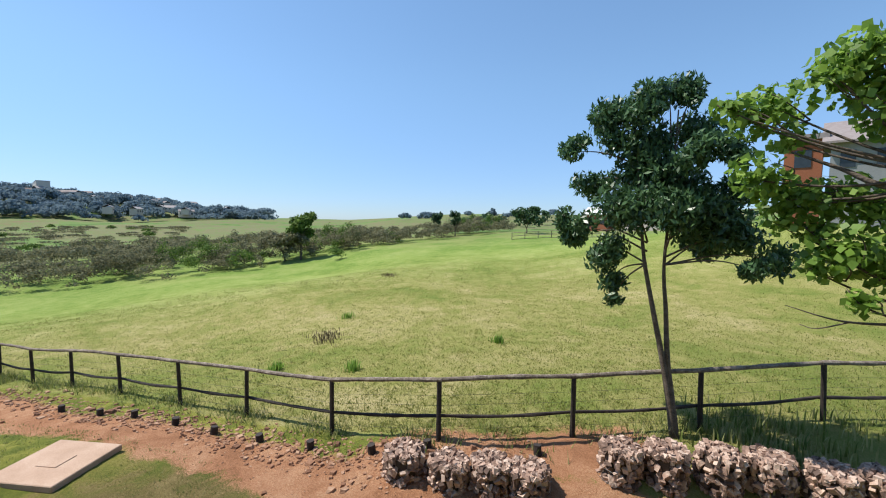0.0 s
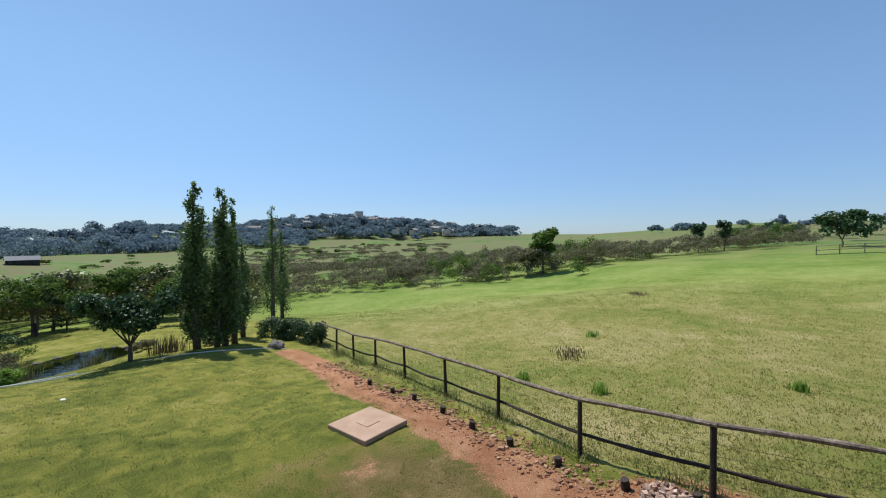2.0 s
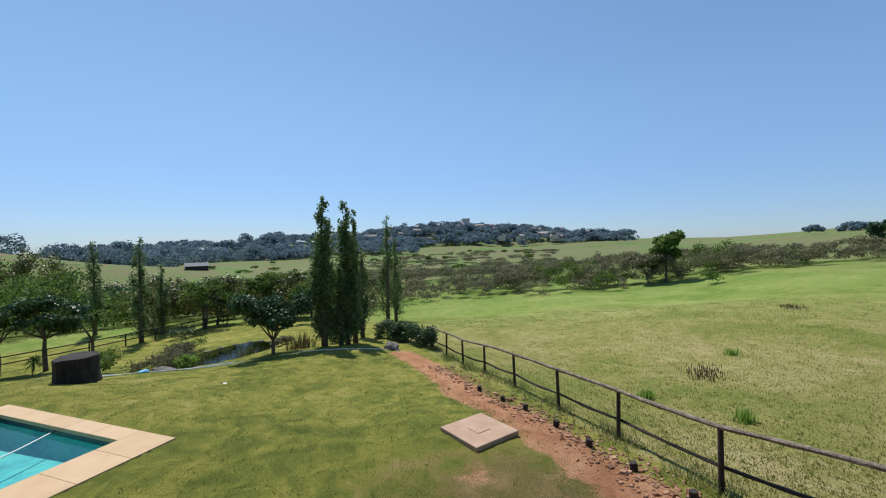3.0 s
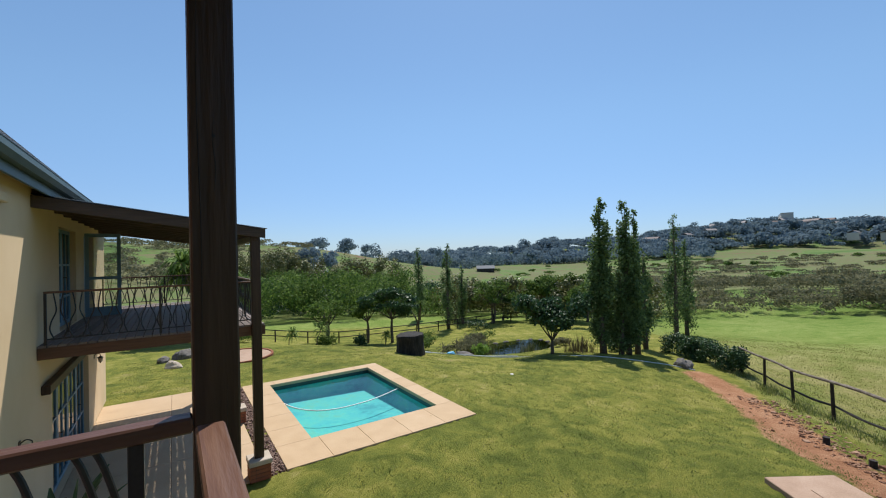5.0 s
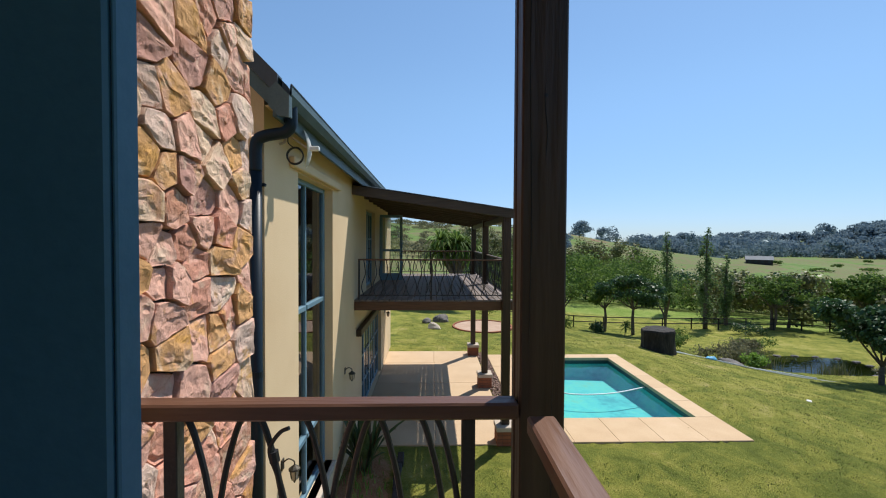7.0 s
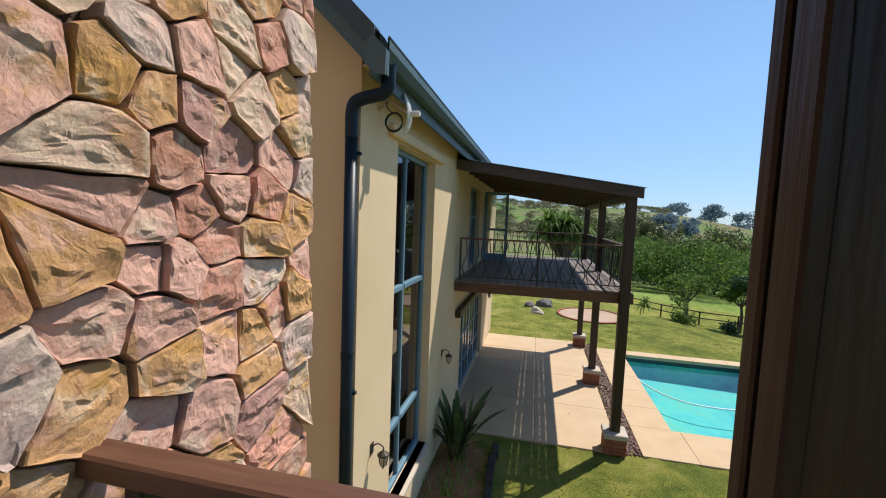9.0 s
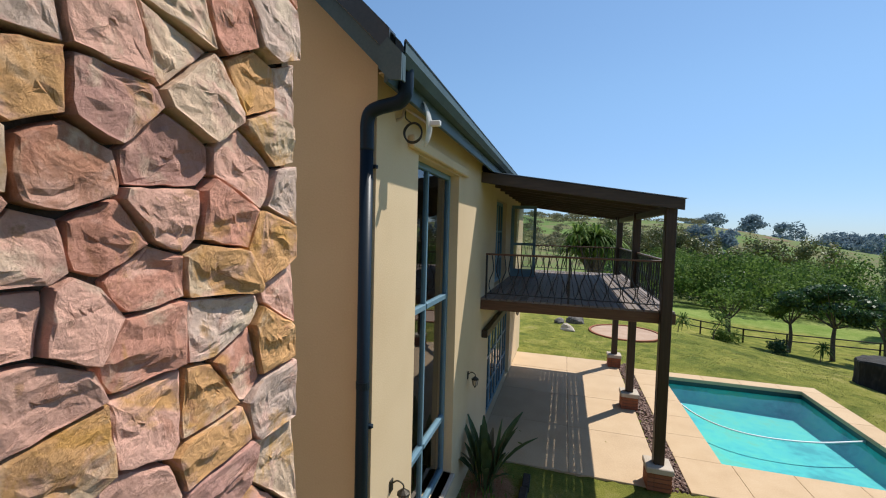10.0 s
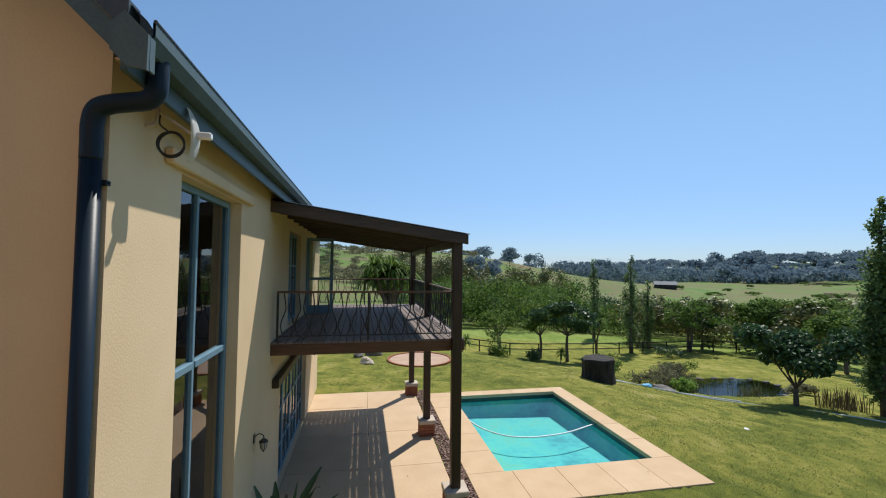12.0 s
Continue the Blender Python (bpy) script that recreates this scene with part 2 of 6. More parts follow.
STRAP = mat("white_hose", [(0.70, 0.72, 0.70), (0.78, 0.79, 0.77)], 6.0, 0.5, 0.05, 60)
CLOTHBLUE = mat("light_blue_plastic", [(0.10, 0.38, 0.62), (0.14, 0.46, 0.70)], 6.0, 0.5, 0.05, 60)
FARWALL = mat("far_house_wall", [(0.42, 0.36, 0.30), (0.60, 0.55, 0.48)], 0.1, 0.9, 0, 4, rand=0.5)
FARROOF = mat("far_house_roof", [(0.16, 0.12, 0.11), (0.34, 0.31, 0.30)], 0.1, 0.8, 0, 4, rand=0.7)
FARGLASS = mat("far_window", [(0.02, 0.025, 0.03), (0.04, 0.05, 0.06)], 0.5, 0.2, 0, 4)
DRYSTEM = mat("dry_stems", [(0.10, 0.075, 0.04), (0.22, 0.17, 0.09)], 4, 0.9, 0, 30, island=0.6)


def leafmat(name, a, b, c, sub=0.3, rough=0.5, spec=0.35):
    return mat(name, [a, b, c], 1.2, rough, 0.0, 9, island=0.7, sub=sub, spec=spec)


LEAF_DARK = leafmat("dark_glossy_leaf", (0.02, 0.05, 0.018), (0.04, 0.09, 0.03), (0.07, 0.14, 0.05), 0.25, 0.5)
LEAF_GLOSS = leafmat("glossy_drooping_leaf", (0.03, 0.07, 0.026), (0.058, 0.12, 0.045), (0.10, 0.185, 0.07), 0.3, 0.36)
LEAF_LIGHT = leafmat("fresh_green_leaf", (0.11, 0.20, 0.03), (0.19, 0.32, 0.05), (0.30, 0.45, 0.09), 0.5)
LEAF_POPLAR = leafmat("poplar_leaf", (0.07, 0.115, 0.038), (0.125, 0.19, 0.062), (0.20, 0.285, 0.105), 0.45, 0.6)
LEAF_MID = leafmat("woodland_leaf", (0.05, 0.10, 0.02), (0.10, 0.165, 0.034), (0.18, 0.26, 0.06), 0.4, 0.7, 0.15)
LEAF_OLIVE = leafmat("olive_scrub_leaf", (0.13, 0.13, 0.07), (0.185, 0.18, 0.10), (0.25, 0.24, 0.15), 0.35, 0.95, 0.1)
LEAF_BAMBOO = leafmat("bamboo_leaf", (0.08, 0.09, 0.025), (0.14, 0.15, 0.045), (0.20, 0.20, 0.075), 0.25)
# Distant leaves: the blue-grey is air haze put into the base colour.
LEAF_HAZY = leafmat("haze_tinted_leaf", (0.155, 0.215, 0.25), (0.175, 0.235, 0.27), (0.195, 0.255, 0.285), 0.4, 1.0, 0.0)
GRASSBLADE = leafmat("grass_blade", (0.09, 0.135, 0.025), (0.19, 0.225, 0.05), (0.38, 0.35, 0.16), 0.35, 0.7)
FIELDBLADE = leafmat("pasture_blade", (0.13, 0.16, 0.035), (0.22, 0.235, 0.06), (0.36, 0.33, 0.14), 0.4, 0.8, 0.1)
REEDLEAF = leafmat("reed_leaf", (0.06, 0.08, 0.03), (0.12, 0.14, 0.06), (0.20, 0.19, 0.10), 0.25)

# ---------------------------------------------------------------- mesh helpers


def obj(name, bm, material, parent=None, label="", smooth=False):
    me = bpy.data.meshes.new(name)
    bm.to_mesh(me)
    bm.free()
    me.materials.append(material)
    if smooth:
        me.shade_smooth()
    o = new(name, me)
    o.parent = parent
    if label:
        tagged(o, label)
    return o


part = obj


def thing(name, label, category, at=(0, 0, 0), group="", kind="", turn=0):
    e = new(name)
    e.matrix_world = pose(*at, 0, 0, turn)
    e.empty_display_size = 0.1
    return tagged(e, label, category, group, kind)


def box(bm, lo, hi, bevel=0.0, m=None, seg=1):
    lo, hi = Vector(lo), Vector(hi)
    r = bmesh.ops.create_cube(bm, size=1, matrix=Matrix.Translation((lo + hi) / 2) @ Matrix.Diagonal((*(hi - lo), 1)))
    vs = r["verts"]
    if bevel:
        es = list({e for v in vs for e in v.link_edges})
        r = bmesh.ops.bevel(bm, geom=es, offset=bevel, segments=seg, affect="EDGES", profile=0.6)
        vs = list({v for f in r["faces"] for v in f.verts} | {v for v in vs if v.is_valid})
    if m is not None:
        bmesh.ops.transform(bm, matrix=m, verts=vs)
    return bm


def boxed(lo, hi, bevel=0.004, m=None):
    return box(bmesh.new(), lo, hi, bevel, m)


def tube(bm, pts, radii, sides=8, cap=True, wob=0.0):
    """A round bar along points; radii is one number or one for each point."""
    pts = [Vector(p) for p in pts]
    if not hasattr(radii, "__len__"):
        radii = [radii] * len(pts)
    rings, side = [], None
    for i, p in enumerate(pts):
        d = (pts[min(i + 1, len(pts) - 1)] - pts[max(i - 1, 0)]).normalized()
        ref = side if side is not None else (Vector((1, 0, 0)) if abs(d.x) < 0.8 else Vector((0, 1, 0)))
        u = (ref - d * ref.dot(d)).normalized()
        side = u
        w = d.cross(u)
        ring = []
        for k in range(sides):
            a = 2 * math.pi * k / sides
            r = radii[i] * (1 + wob * random.uniform(-1, 1))
            ring.append(bm.verts.new(p + u * math.cos(a) * r + w * math.sin(a) * r))
        rings.append(ring)
    for a, b in zip(rings, rings[1:]):
        for k in range(sides):
            bm.faces.new((a[k], a[(k + 1) % sides], b[(k + 1) % sides], b[k]))
    if cap:
        bm.faces.new(rings[0][::-1])
        bm.faces.new(rings[-1])
    return bm


def tubed(pts, radii, sides=8, wob=0.0):
    return tube(bmesh.new(), pts, radii, sides, True, wob)


def arc(points, n=6):
    """A Catmull-Rom curve through points."""
    p = [Vector(q) for q in points]
    p = [p[0] * 2 - p[1]] + p + [p[-1] * 2 - p[-2]]
    out = []
    for i in range(1, len(p) - 2):
        for k in range(n):
            t = k / n
            out.append(0.5 * (2 * p[i] + (p[i + 1] - p[i - 1]) * t + (2 * p[i - 1] - 5 * p[i] + 4 * p[i + 1] - p[i + 2]) * t * t + (3 * p[i] - p[i - 1] - 3 * p[i + 1] + p[i + 2]) * t ** 3))
    return out + [p[-2]]


def raw(name, verts, faces, material, parent=None, label="", smooth=False):
    me = bpy.data.meshes.new(name)
    me.from_pydata(verts, [], faces)
    me.materials.append(material)
    if smooth:
        me.shade_smooth()
    o = new(name, me)
    o.parent = parent
    if label:
        tagged(o, label)
    return o


def leaf_cloud(centres, radii, count, size, seed, shape=1.6, droop=0.0, fill=0.35, calm=False):
    """count leaves, each of two bent triangles, over the shells of ellipsoid clumps. Returns verts and faces."""
    g = np.random.default_rng(seed)
    c, r = np.asarray(centres, float), np.asarray(radii, float)
    if r.ndim == 1:
        r = np.repeat(r[:, None], 3, 1)
    wt = np.prod(r, 1) ** (2 / 3)
    pick = g.choice(len(c), count, p=wt / wt.sum())
    d = g.normal(size=(count, 3))
    d /= np.linalg.norm(d, axis=1)[:, None]
    rad = 1 - fill * g.random(count) ** 1.5 * 2
    p = c[pick] + d * r[pick] * rad[:, None]
    a = g.normal(size=(count, 3))
    a[:, 2] -= droop * 2
    a /= np.linalg.norm(a, axis=1)[:, None]
    up = d * 0.9 + g.normal(size=(count, 3)) * 0.6 + [0, 0, 0.5]
    if calm:                      # leaves lie along the crown's surface
        up = d + g.normal(size=(count, 3)) * 0.22
        a -= up * ((a * up).sum(1) / (up * up).sum(1))[:, None]
        a /= np.maximum(np.linalg.norm(a, axis=1), 1e-6)[:, None]
    b = np.cross(a, up)
    b /= np.maximum(np.linalg.norm(b, axis=1), 1e-6)[:, None]
    s = size * g.uniform(0.6, 1.3, count)[:, None]
    v = np.stack([p - a * s * shape / 2, p + b * s / 2 + a * s * 0.1, p + a * s * shape / 2, p - b * s / 2 + a * s * 0.1], 1).reshape(-1, 3)
    i = np.arange(count)[:, None] * 4
    return v, np.concatenate([i, i + 1, i + 2, i + 3], 1).tolist()


# ---------------------------------------------------------------- the lie of the land
GROUND_AT = [(-5, 5, 0), (0, 12, 0), (6, 15, 0), (-8, 30, -0.2), (5, 22, -0.3), (3, 2, 0.0), (5.0, -3.8, 0.35), (3.6, -7, 0.55), (6.4, -1.5, 0.35), (8.2, 0.06, -0.07),
             (10.4, 1.6, -0.34), (14.2, 4.7, -0.68), (18, 7.8, -1.2), (9, 4.5, 0.03), (14, 12, -0.5), (10, 20, -0.6), (17, 15, -0.9), (22, 17, -1.6), (15, 22, -1.7), (14, 32, -2.4),
             (42, 17, -3.2), (50, 0, -2.0), (52, -25, 1.1), (49, -44, 2.6), (10, -60, 5.0), (25, -12, 0.4), (-40, 40, 1), (3.9, -1.6, -0.35), (2.6, -4.6, -0.3), (5.2, 0.3, -0.05), (4.3, -5.2, 0.44), (15, -42, 5.0)]
FAR_AT = [(250, -130, 10), (300, -40, 1), (250, 40, -7), (150, 60, -7), (40, 70, -6), (0, 70, -4.5), (90, 150, -11), (250, 330, -13), (-60, 130, 2), (-120, 260, 24), (15, 290, 14),
          (900, 300, 34), (1000, -100, 6), (600, 500, 10), (700, 900, -6), (450, 110, -5), (620, 190, -2), (420, 420, -15), (330, 200, -11), (-300, -50, 10), (0, -300, 22), (1500, 2300, -10), (2500, 500, 10), (-1500, 1500, 40), (0, -2500, 40)]
CTRL = np.array(GROUND_AT + FAR_AT, float)


def land(x, y):
    """Height of the ground: a moving plane through the known spots."""
    x, y = np.atleast_1d(np.asarray(x, float)), np.atleast_1d(np.asarray(y, float))
    out = np.empty(len(x))
    for s in range(0, len(x), 4000):
        xs, ys = x[s:s + 4000, None], y[s:s + 4000, None]
        dx, dy = CTRL[None, :, 0] - xs, CTRL[None, :, 1] - ys
        w = 1 / (dx * dx + dy * dy + 2.0) ** 2.0
        w /= w.sum(1, keepdims=True)
        mx, my, mz = (w * dx).sum(1), (w * dy).sum(1), (w * CTRL[None, :, 2]).sum(1)
        cx, cy, cz = dx - mx[:, None], dy - my[:, None], CTRL[None, :, 2] - mz[:, None]
        reg = 0.15 * (w * (dx * dx + dy * dy)).sum(1) + 1e-6
        a, b, c = (w * cx * cx).sum(1) + reg, (w * cx * cy).sum(1), (w * cy * cy).sum(1) + reg
        p, q = (w * cx * cz).sum(1), (w * cy * cz).sum(1)
        det = a * c - b * b
        gx, gy = (p * c - q * b) / det, (q * a - p * b) / det
        out[s:s + 4000] = mz - gx * mx - gy * my
    # flat terrace for house, patio and pool
    k = np.clip(np.maximum.reduce([(-12 - x), (x - 6.9), (5.5 - y), (y - 18.5)]) / 4.0, 0, 1)
    k = k * k * (3 - 2 * k)
    out = out * k - 0.03 * (1 - k)
    # the pond's hollow
    pond = ((x - 18.6) / 3.4) ** 2 + ((y - 22.6) / 2.2) ** 2
    return out - 0.5 * np.clip(1.35 - pond, 0, 1)


def ground_z(x, y):
    return float(land(x, y)[0])

def sheet(*corners):
    bm = bmesh.new()
    bm.faces.new([bm.verts.new(c) for c in corners])
    return bm


# ---------------------------------------------------------------- ground sheet
def ground_sheet():
    rs = np.concatenate([np.linspace(0.4, 26, 150), np.geomspace(26.3, 4200, 120)])
    n = 420
    th = np.linspace(0, 2 * np.pi, n, endpoint=False)
    R, T = np.meshgrid(rs, th, indexing="ij")
    x, y = (2 + R * np.sin(T)).ravel(), (4 + R * np.cos(T)).ravel()
    z = land(x, y)
    g = np.random.default_rng(5)
    far = np.clip((np.hypot(x, y) - 60) / 300, 0, 1)
    z = z + far * 1.6 * (np.sin(x / 47 + np.sin(y / 61) * 1.3) + np.sin(y / 39 + 1.7 * np.sin(x / 83))) + 0.012 * g.normal(size=len(x)) * (1 - far) * np.clip(R.ravel() / 9, 0, 1)
    verts = np.stack([x, y, z], 1)
    i, j = np.meshgrid(np.arange(len(rs) - 1), np.arange(n), indexing="ij")
    a, b = (i * n + j).ravel(), (i * n + (j + 1) % n).ravel()
    faces = np.stack([a, b, b + n, a + n], 1)
    cx, cy = x[faces].mean(1), y[faces].mean(1)
    keep = ~((cx > 2.2) & (cx < 6.45) & (cy > 11.8) & (cy < 17.6))
    faces = faces[keep]
    verts = np.vstack([verts, [[2, 4, ground_z(2, 4)]]])
    c = len(verts) - 1
    fl = faces[:, ::-1].tolist() + [[c, (k + 1) % n, k] for k in range(n)]
    ob = raw("ground", verts.tolist(), fl, GROUND, smooth=True)
    # bare soil along the fence path, worn patches and mown lawn, as attributes
    path = np.array([(2.5, -4.5), (4.6, -2.2), (5.9, -0.4), (7.2, 1.0), (8.8, 2.35), (10.4, 3.9), (12.2, 5.6), (14.5, 7.3), (17.0, 9.3), (18.6, 11.0)])
    d = np.full(len(verts), 1e9)
    for p, q in zip(path, path[1:]):
        v = q - p
        t = np.clip(((verts[:, :2] - p) @ v) / (v @ v), 0, 1)
        d = np.minimum(d, np.hypot(*(verts[:, :2] - p - t[:, None] * v).T))
    soil = np.clip(1.25 - d / 0.95, 0, 1)
    soil = np.maximum(soil, 0.45 * np.clip(1.2 - np.hypot(verts[:, 0] - 7.4, (verts[:, 1] - 4.3)) / 1.1, 0, 1))
    soil = np.maximum(soil, np.clip(1.5 - np.hypot((verts[:, 0] + 1.5) / 0.5, (verts[:, 1] - 9.2) / 1.9), 0, 1))
    for p, q in (((6.7, -0.6), (5.5, -2.7)), ((5.5, -2.7), (4.75, -4.3))):
        p, v = np.array(p), np.array(q) - np.array(p)
        t = np.clip(((verts[:, :2] - p) @ v) / (v @ v), 0, 1)
        soil = np.maximum(soil, np.clip(1.35 - np.hypot(*(verts[:, :2] - p - t[:, None] * v).T) / 0.75, 0, 1))
    worn = np.clip(1.5 - np.hypot((verts[:, 0] - 6.6) / 2.3, (verts[:, 1] - 3.2) / 2.6), 0, 1)
    fence_side = (verts[:, 0] - FENCE[4][0]) * 0.66 - (verts[:, 1] - FENCE[4][1]) * 0.75
    near = np.hypot(verts[:, 0] - 2, verts[:, 1] - 4)
    lawn = np.where((fence_side < 0) & (near < 40) & (verts[:, 1] > -9), 1.0, 0.0)
    for key, val in (("soil", soil), ("lawn", lawn), ("worn", worn)):
        at = ob.data.attributes.new(key, "FLOAT", "POINT")
        at.data.foreach_set("value", val.astype(np.float32))
    return tagged(ob, "grassy ground with lawn, red soil path and rolling fields", "ground", kind="structure")


def ground_material():
    m = bpy.data.materials.new("grass_and_soil")
    m.use_nodes = True
    n, l = m.node_tree.nodes, m.node_tree.links
    b = n["Principled BSDF"]
    b.inputs["Roughness"].default_value, b.inputs["Specular IOR Level"].default_value = 0.95, 0.1
    geo = n.new("ShaderNodeNewGeometry")

    def noise_of(scale, detail=5, rough=0.6, dist=0.0):
        z = n.new("ShaderNodeTexNoise")
        z.inputs["Scale"].default_value, z.inputs["Detail"].default_value, z.inputs["Roughness"].default_value, z.inputs["Distortion"].default_value = scale, detail, rough, dist
        l.new(geo.outputs["Position"], z.inputs["Vector"])
        return z.outputs[0]

    def ramp_of(value, stops):
        r = n.new("ShaderNodeValToRGB")
        while len(r.color_ramp.elements) < len(stops):
            r.color_ramp.elements.new(0.5)
        for e, (p, c) in zip(r.color_ramp.elements, stops):
            e.position, e.color = p, (*c, 1)
        l.new(value, r.inputs[0])
        return r.outputs[0]

    def blend(f, a, c):
        x = n.new("ShaderNodeMix")
        x.data_type = "RGBA"
        l.new(f, x.inputs["Factor"])
        l.new(a, x.inputs["A"])
        l.new(c, x.inputs["B"])
        return x.outputs["Result"]

    def calc(op, a, c, clamp=False):
        x = n.new("ShaderNodeMath")
        x.operation, x.use_clamp = op, clamp
        for s, v in zip(x.inputs, (a, c)):
            if isinstance(v, (int, float)):
                s.default_value = v
            else:
                l.new(v, s)
        return x.outputs[0]

    def attr(key):
        a = n.new("ShaderNodeAttribute")
        a.attribute_name = key
        return a.outputs["Fac"]

    fine, mid, wide, huge = noise_of(34, 8, 0.85), noise_of(1.3, 6, 0.65, 0.6), noise_of(0.16, 5, 0.6, 0.5), noise_of(0.012, 6, 0.6, 0.8)
    lawn_v = calc("ADD", calc("MULTIPLY", fine, 0.40), calc("ADD", calc("MULTIPLY", mid, 0.42), calc("MULTIPLY", wide, 0.24)))
    lawn = ramp_of(lawn_v, [(0.42, (0.07, 0.092, 0.017)), (0.50, (0.138, 0.16, 0.03)), (0.57, (0.24, 0.235, 0.047)), (0.66, (0.35, 0.305, 0.12))])
    field_v = calc("ADD", calc("MULTIPLY", fine, 0.4), calc("ADD", calc("MULTIPLY", mid, 0.25), calc("MULTIPLY", wide, 0.35)))
    field = ramp_of(field_v, [(0.36, (0.09, 0.13, 0.026)), (0.45, (0.16, 0.195, 0.042)), (0.52, (0.26, 0.245, 0.08)), (0.61, (0.41, 0.345, 0.175))])
    farther = ramp_of(calc("ADD", calc("MULTIPLY", wide, 0.3), calc("MULTIPLY", huge, 0.7)), [(0.38, (0.075, 0.135, 0.035)), (0.46, (0.125, 0.19, 0.055)), (0.52, (0.165, 0.15, 0.08)), (0.58, (0.12, 0.175, 0.055)), (0.64, (0.19, 0.12, 0.08))])
    soil = ramp_of(calc("ADD", calc("MULTIPLY", fine, 0.6), calc("MULTIPLY", mid, 0.4)), [(0.36, (0.19, 0.085, 0.042)), (0.5, (0.37, 0.18, 0.095)), (0.64, (0.52, 0.32, 0.19))])
    dist = n.new("ShaderNodeVectorMath")
    dist.operation = "LENGTH"
    l.new(geo.outputs["Position"], dist.inputs[0])
    away = calc("DIVIDE", calc("SUBTRACT", dist.outputs["Value"], 45), 60, True)
    lush = ramp_of(field_v, [(0.36, (0.07, 0.125, 0.02)), (0.46, (0.13, 0.215, 0.035)), (0.56, (0.22, 0.29, 0.07))])
    near = blend(calc("MULTIPLY", calc("DIVIDE", calc("SUBTRACT", calc("ADD", dist.outputs["Value"], calc("MULTIPLY", wide, 26)), 38), 22, True), 0.8), field, lush)
    col = blend(attr("lawn"), blend(away, near, farther), lawn)
    bare = ramp_of(calc("ADD", calc("MULTIPLY", fine, 0.6), calc("MULTIPLY", mid, 0.4)), [(0.38, (0.075, 0.06, 0.022)), (0.5, (0.16, 0.115, 0.05)), (0.62, (0.27, 0.20, 0.10))])
    thin = calc("MULTIPLY", calc("ADD", calc("SUBTRACT", attr("worn"), 0.35), calc("MULTIPLY", calc("SUBTRACT", mid, 0.5), 2.2)), 1.6, True)
    col = blend(calc("MULTIPLY", thin, 0.85), col, bare)
    edge = calc("MULTIPLY", calc("SUBTRACT", calc("ADD", attr("soil"), calc("MULTIPLY", calc("ADD", calc("SUBTRACT", mid, 0.5), calc("MULTIPLY", calc("SUBTRACT", fine, 0.5), 0.8)), 1.3)), 0.45), 5.0, True)
    col = blend(edge, col, soil)
    l.new(col, b.inputs["Base Color"])
    bp = n.new("ShaderNodeBump")
    bp.inputs["Strength"].default_value, bp.inputs["Distance"].default_value = 0.9, 0.05
    l.new(calc("ADD", fine, calc("MULTIPLY", mid, 0.8)), bp.inputs["Height"])
    l.new(bp.outputs[0], b.inputs["Normal"])
    return m


FENCE = [(2.4, -10.6), (3.35, -8.35), (4.35, -6.05), (5.40, -3.82), (6.46, -1.52), (8.20, 0.06), (10.41, 1.59), (12.04, 3.07), (14.23, 4.72), (16.2, 6.3), (17.9, 7.75), (19.4, 9.1), (20.8, 10.4)]
GROUND = ground_material()
ground_sheet()


# ---------------------------------------------------------------- the next wing of the house
def wall_with_holes(name, x0, x1, y0, y1, z0, z1, holes, label):
    """A wall along y, from x0 to x1 thick, with rectangular openings (ya, yb, za, zb)."""
    bm = bmesh.new()
    ys = sorted({y0, y1, *[h[0] for h in holes], *[h[1] for h in holes]})
    for ya, yb in zip(ys, ys[1:]):
        cuts = sorted((h[2], h[3]) for h in holes if h[0] <= ya and h[1] >= yb)
        z = z0
        for za, zb in cuts + [(z1, z1)]:
            if za > z:
                box(bm, (x0, ya, z), (x1, yb, za))
            z = zb
    bmesh.ops.remove_doubles(bm, verts=bm.verts, dist=1e-4)
    return tagged(obj(name, bm, PLASTER), label, "wall", kind="structure")


FX = -1.90                                                   # outer face of the facade
WIN = (7.71, 9.46, 0.62, 5.08)
DOORS_DOWN = (12.3, 16.05, 0.0, 2.15)
DOOR_UP1, DOOR_UP2 = (12.95, 14.6, 3.02, 5.02), (15.6, 17.1, 3.02, 5.02)
wall_with_holes("wall_facade", FX - 0.25, FX, 6.95, 18.9, -0.2, 5.6, [WIN, DOORS_DOWN, DOOR_UP1, DOOR_UP2], "cream plastered facade with tall window and glazed doors")


def gable(name, y0, y1, label):
    bm = bmesh.new()
    pts = [(FX, -0.2), (FX, 5.88), (-5.8, 9.78), (-9.7, 5.88), (-9.7, -0.2)]
    a, b = [bm.verts.new((x, y0, z)) for x, z in pts], [bm.verts.new((x, y1, z)) for x, z in pts]
    bm.faces.new(a)
    bm.faces.new(b[::-1])
    for k in range(5):
        bm.faces.new((a[k], b[k], b[(k + 1) % 5], a[(k + 1) % 5]))
    bmesh.ops.recalc_face_normals(bm, faces=bm.faces)
    tagged(obj(name, bm, PLASTER), label, "wall", kind="structure")


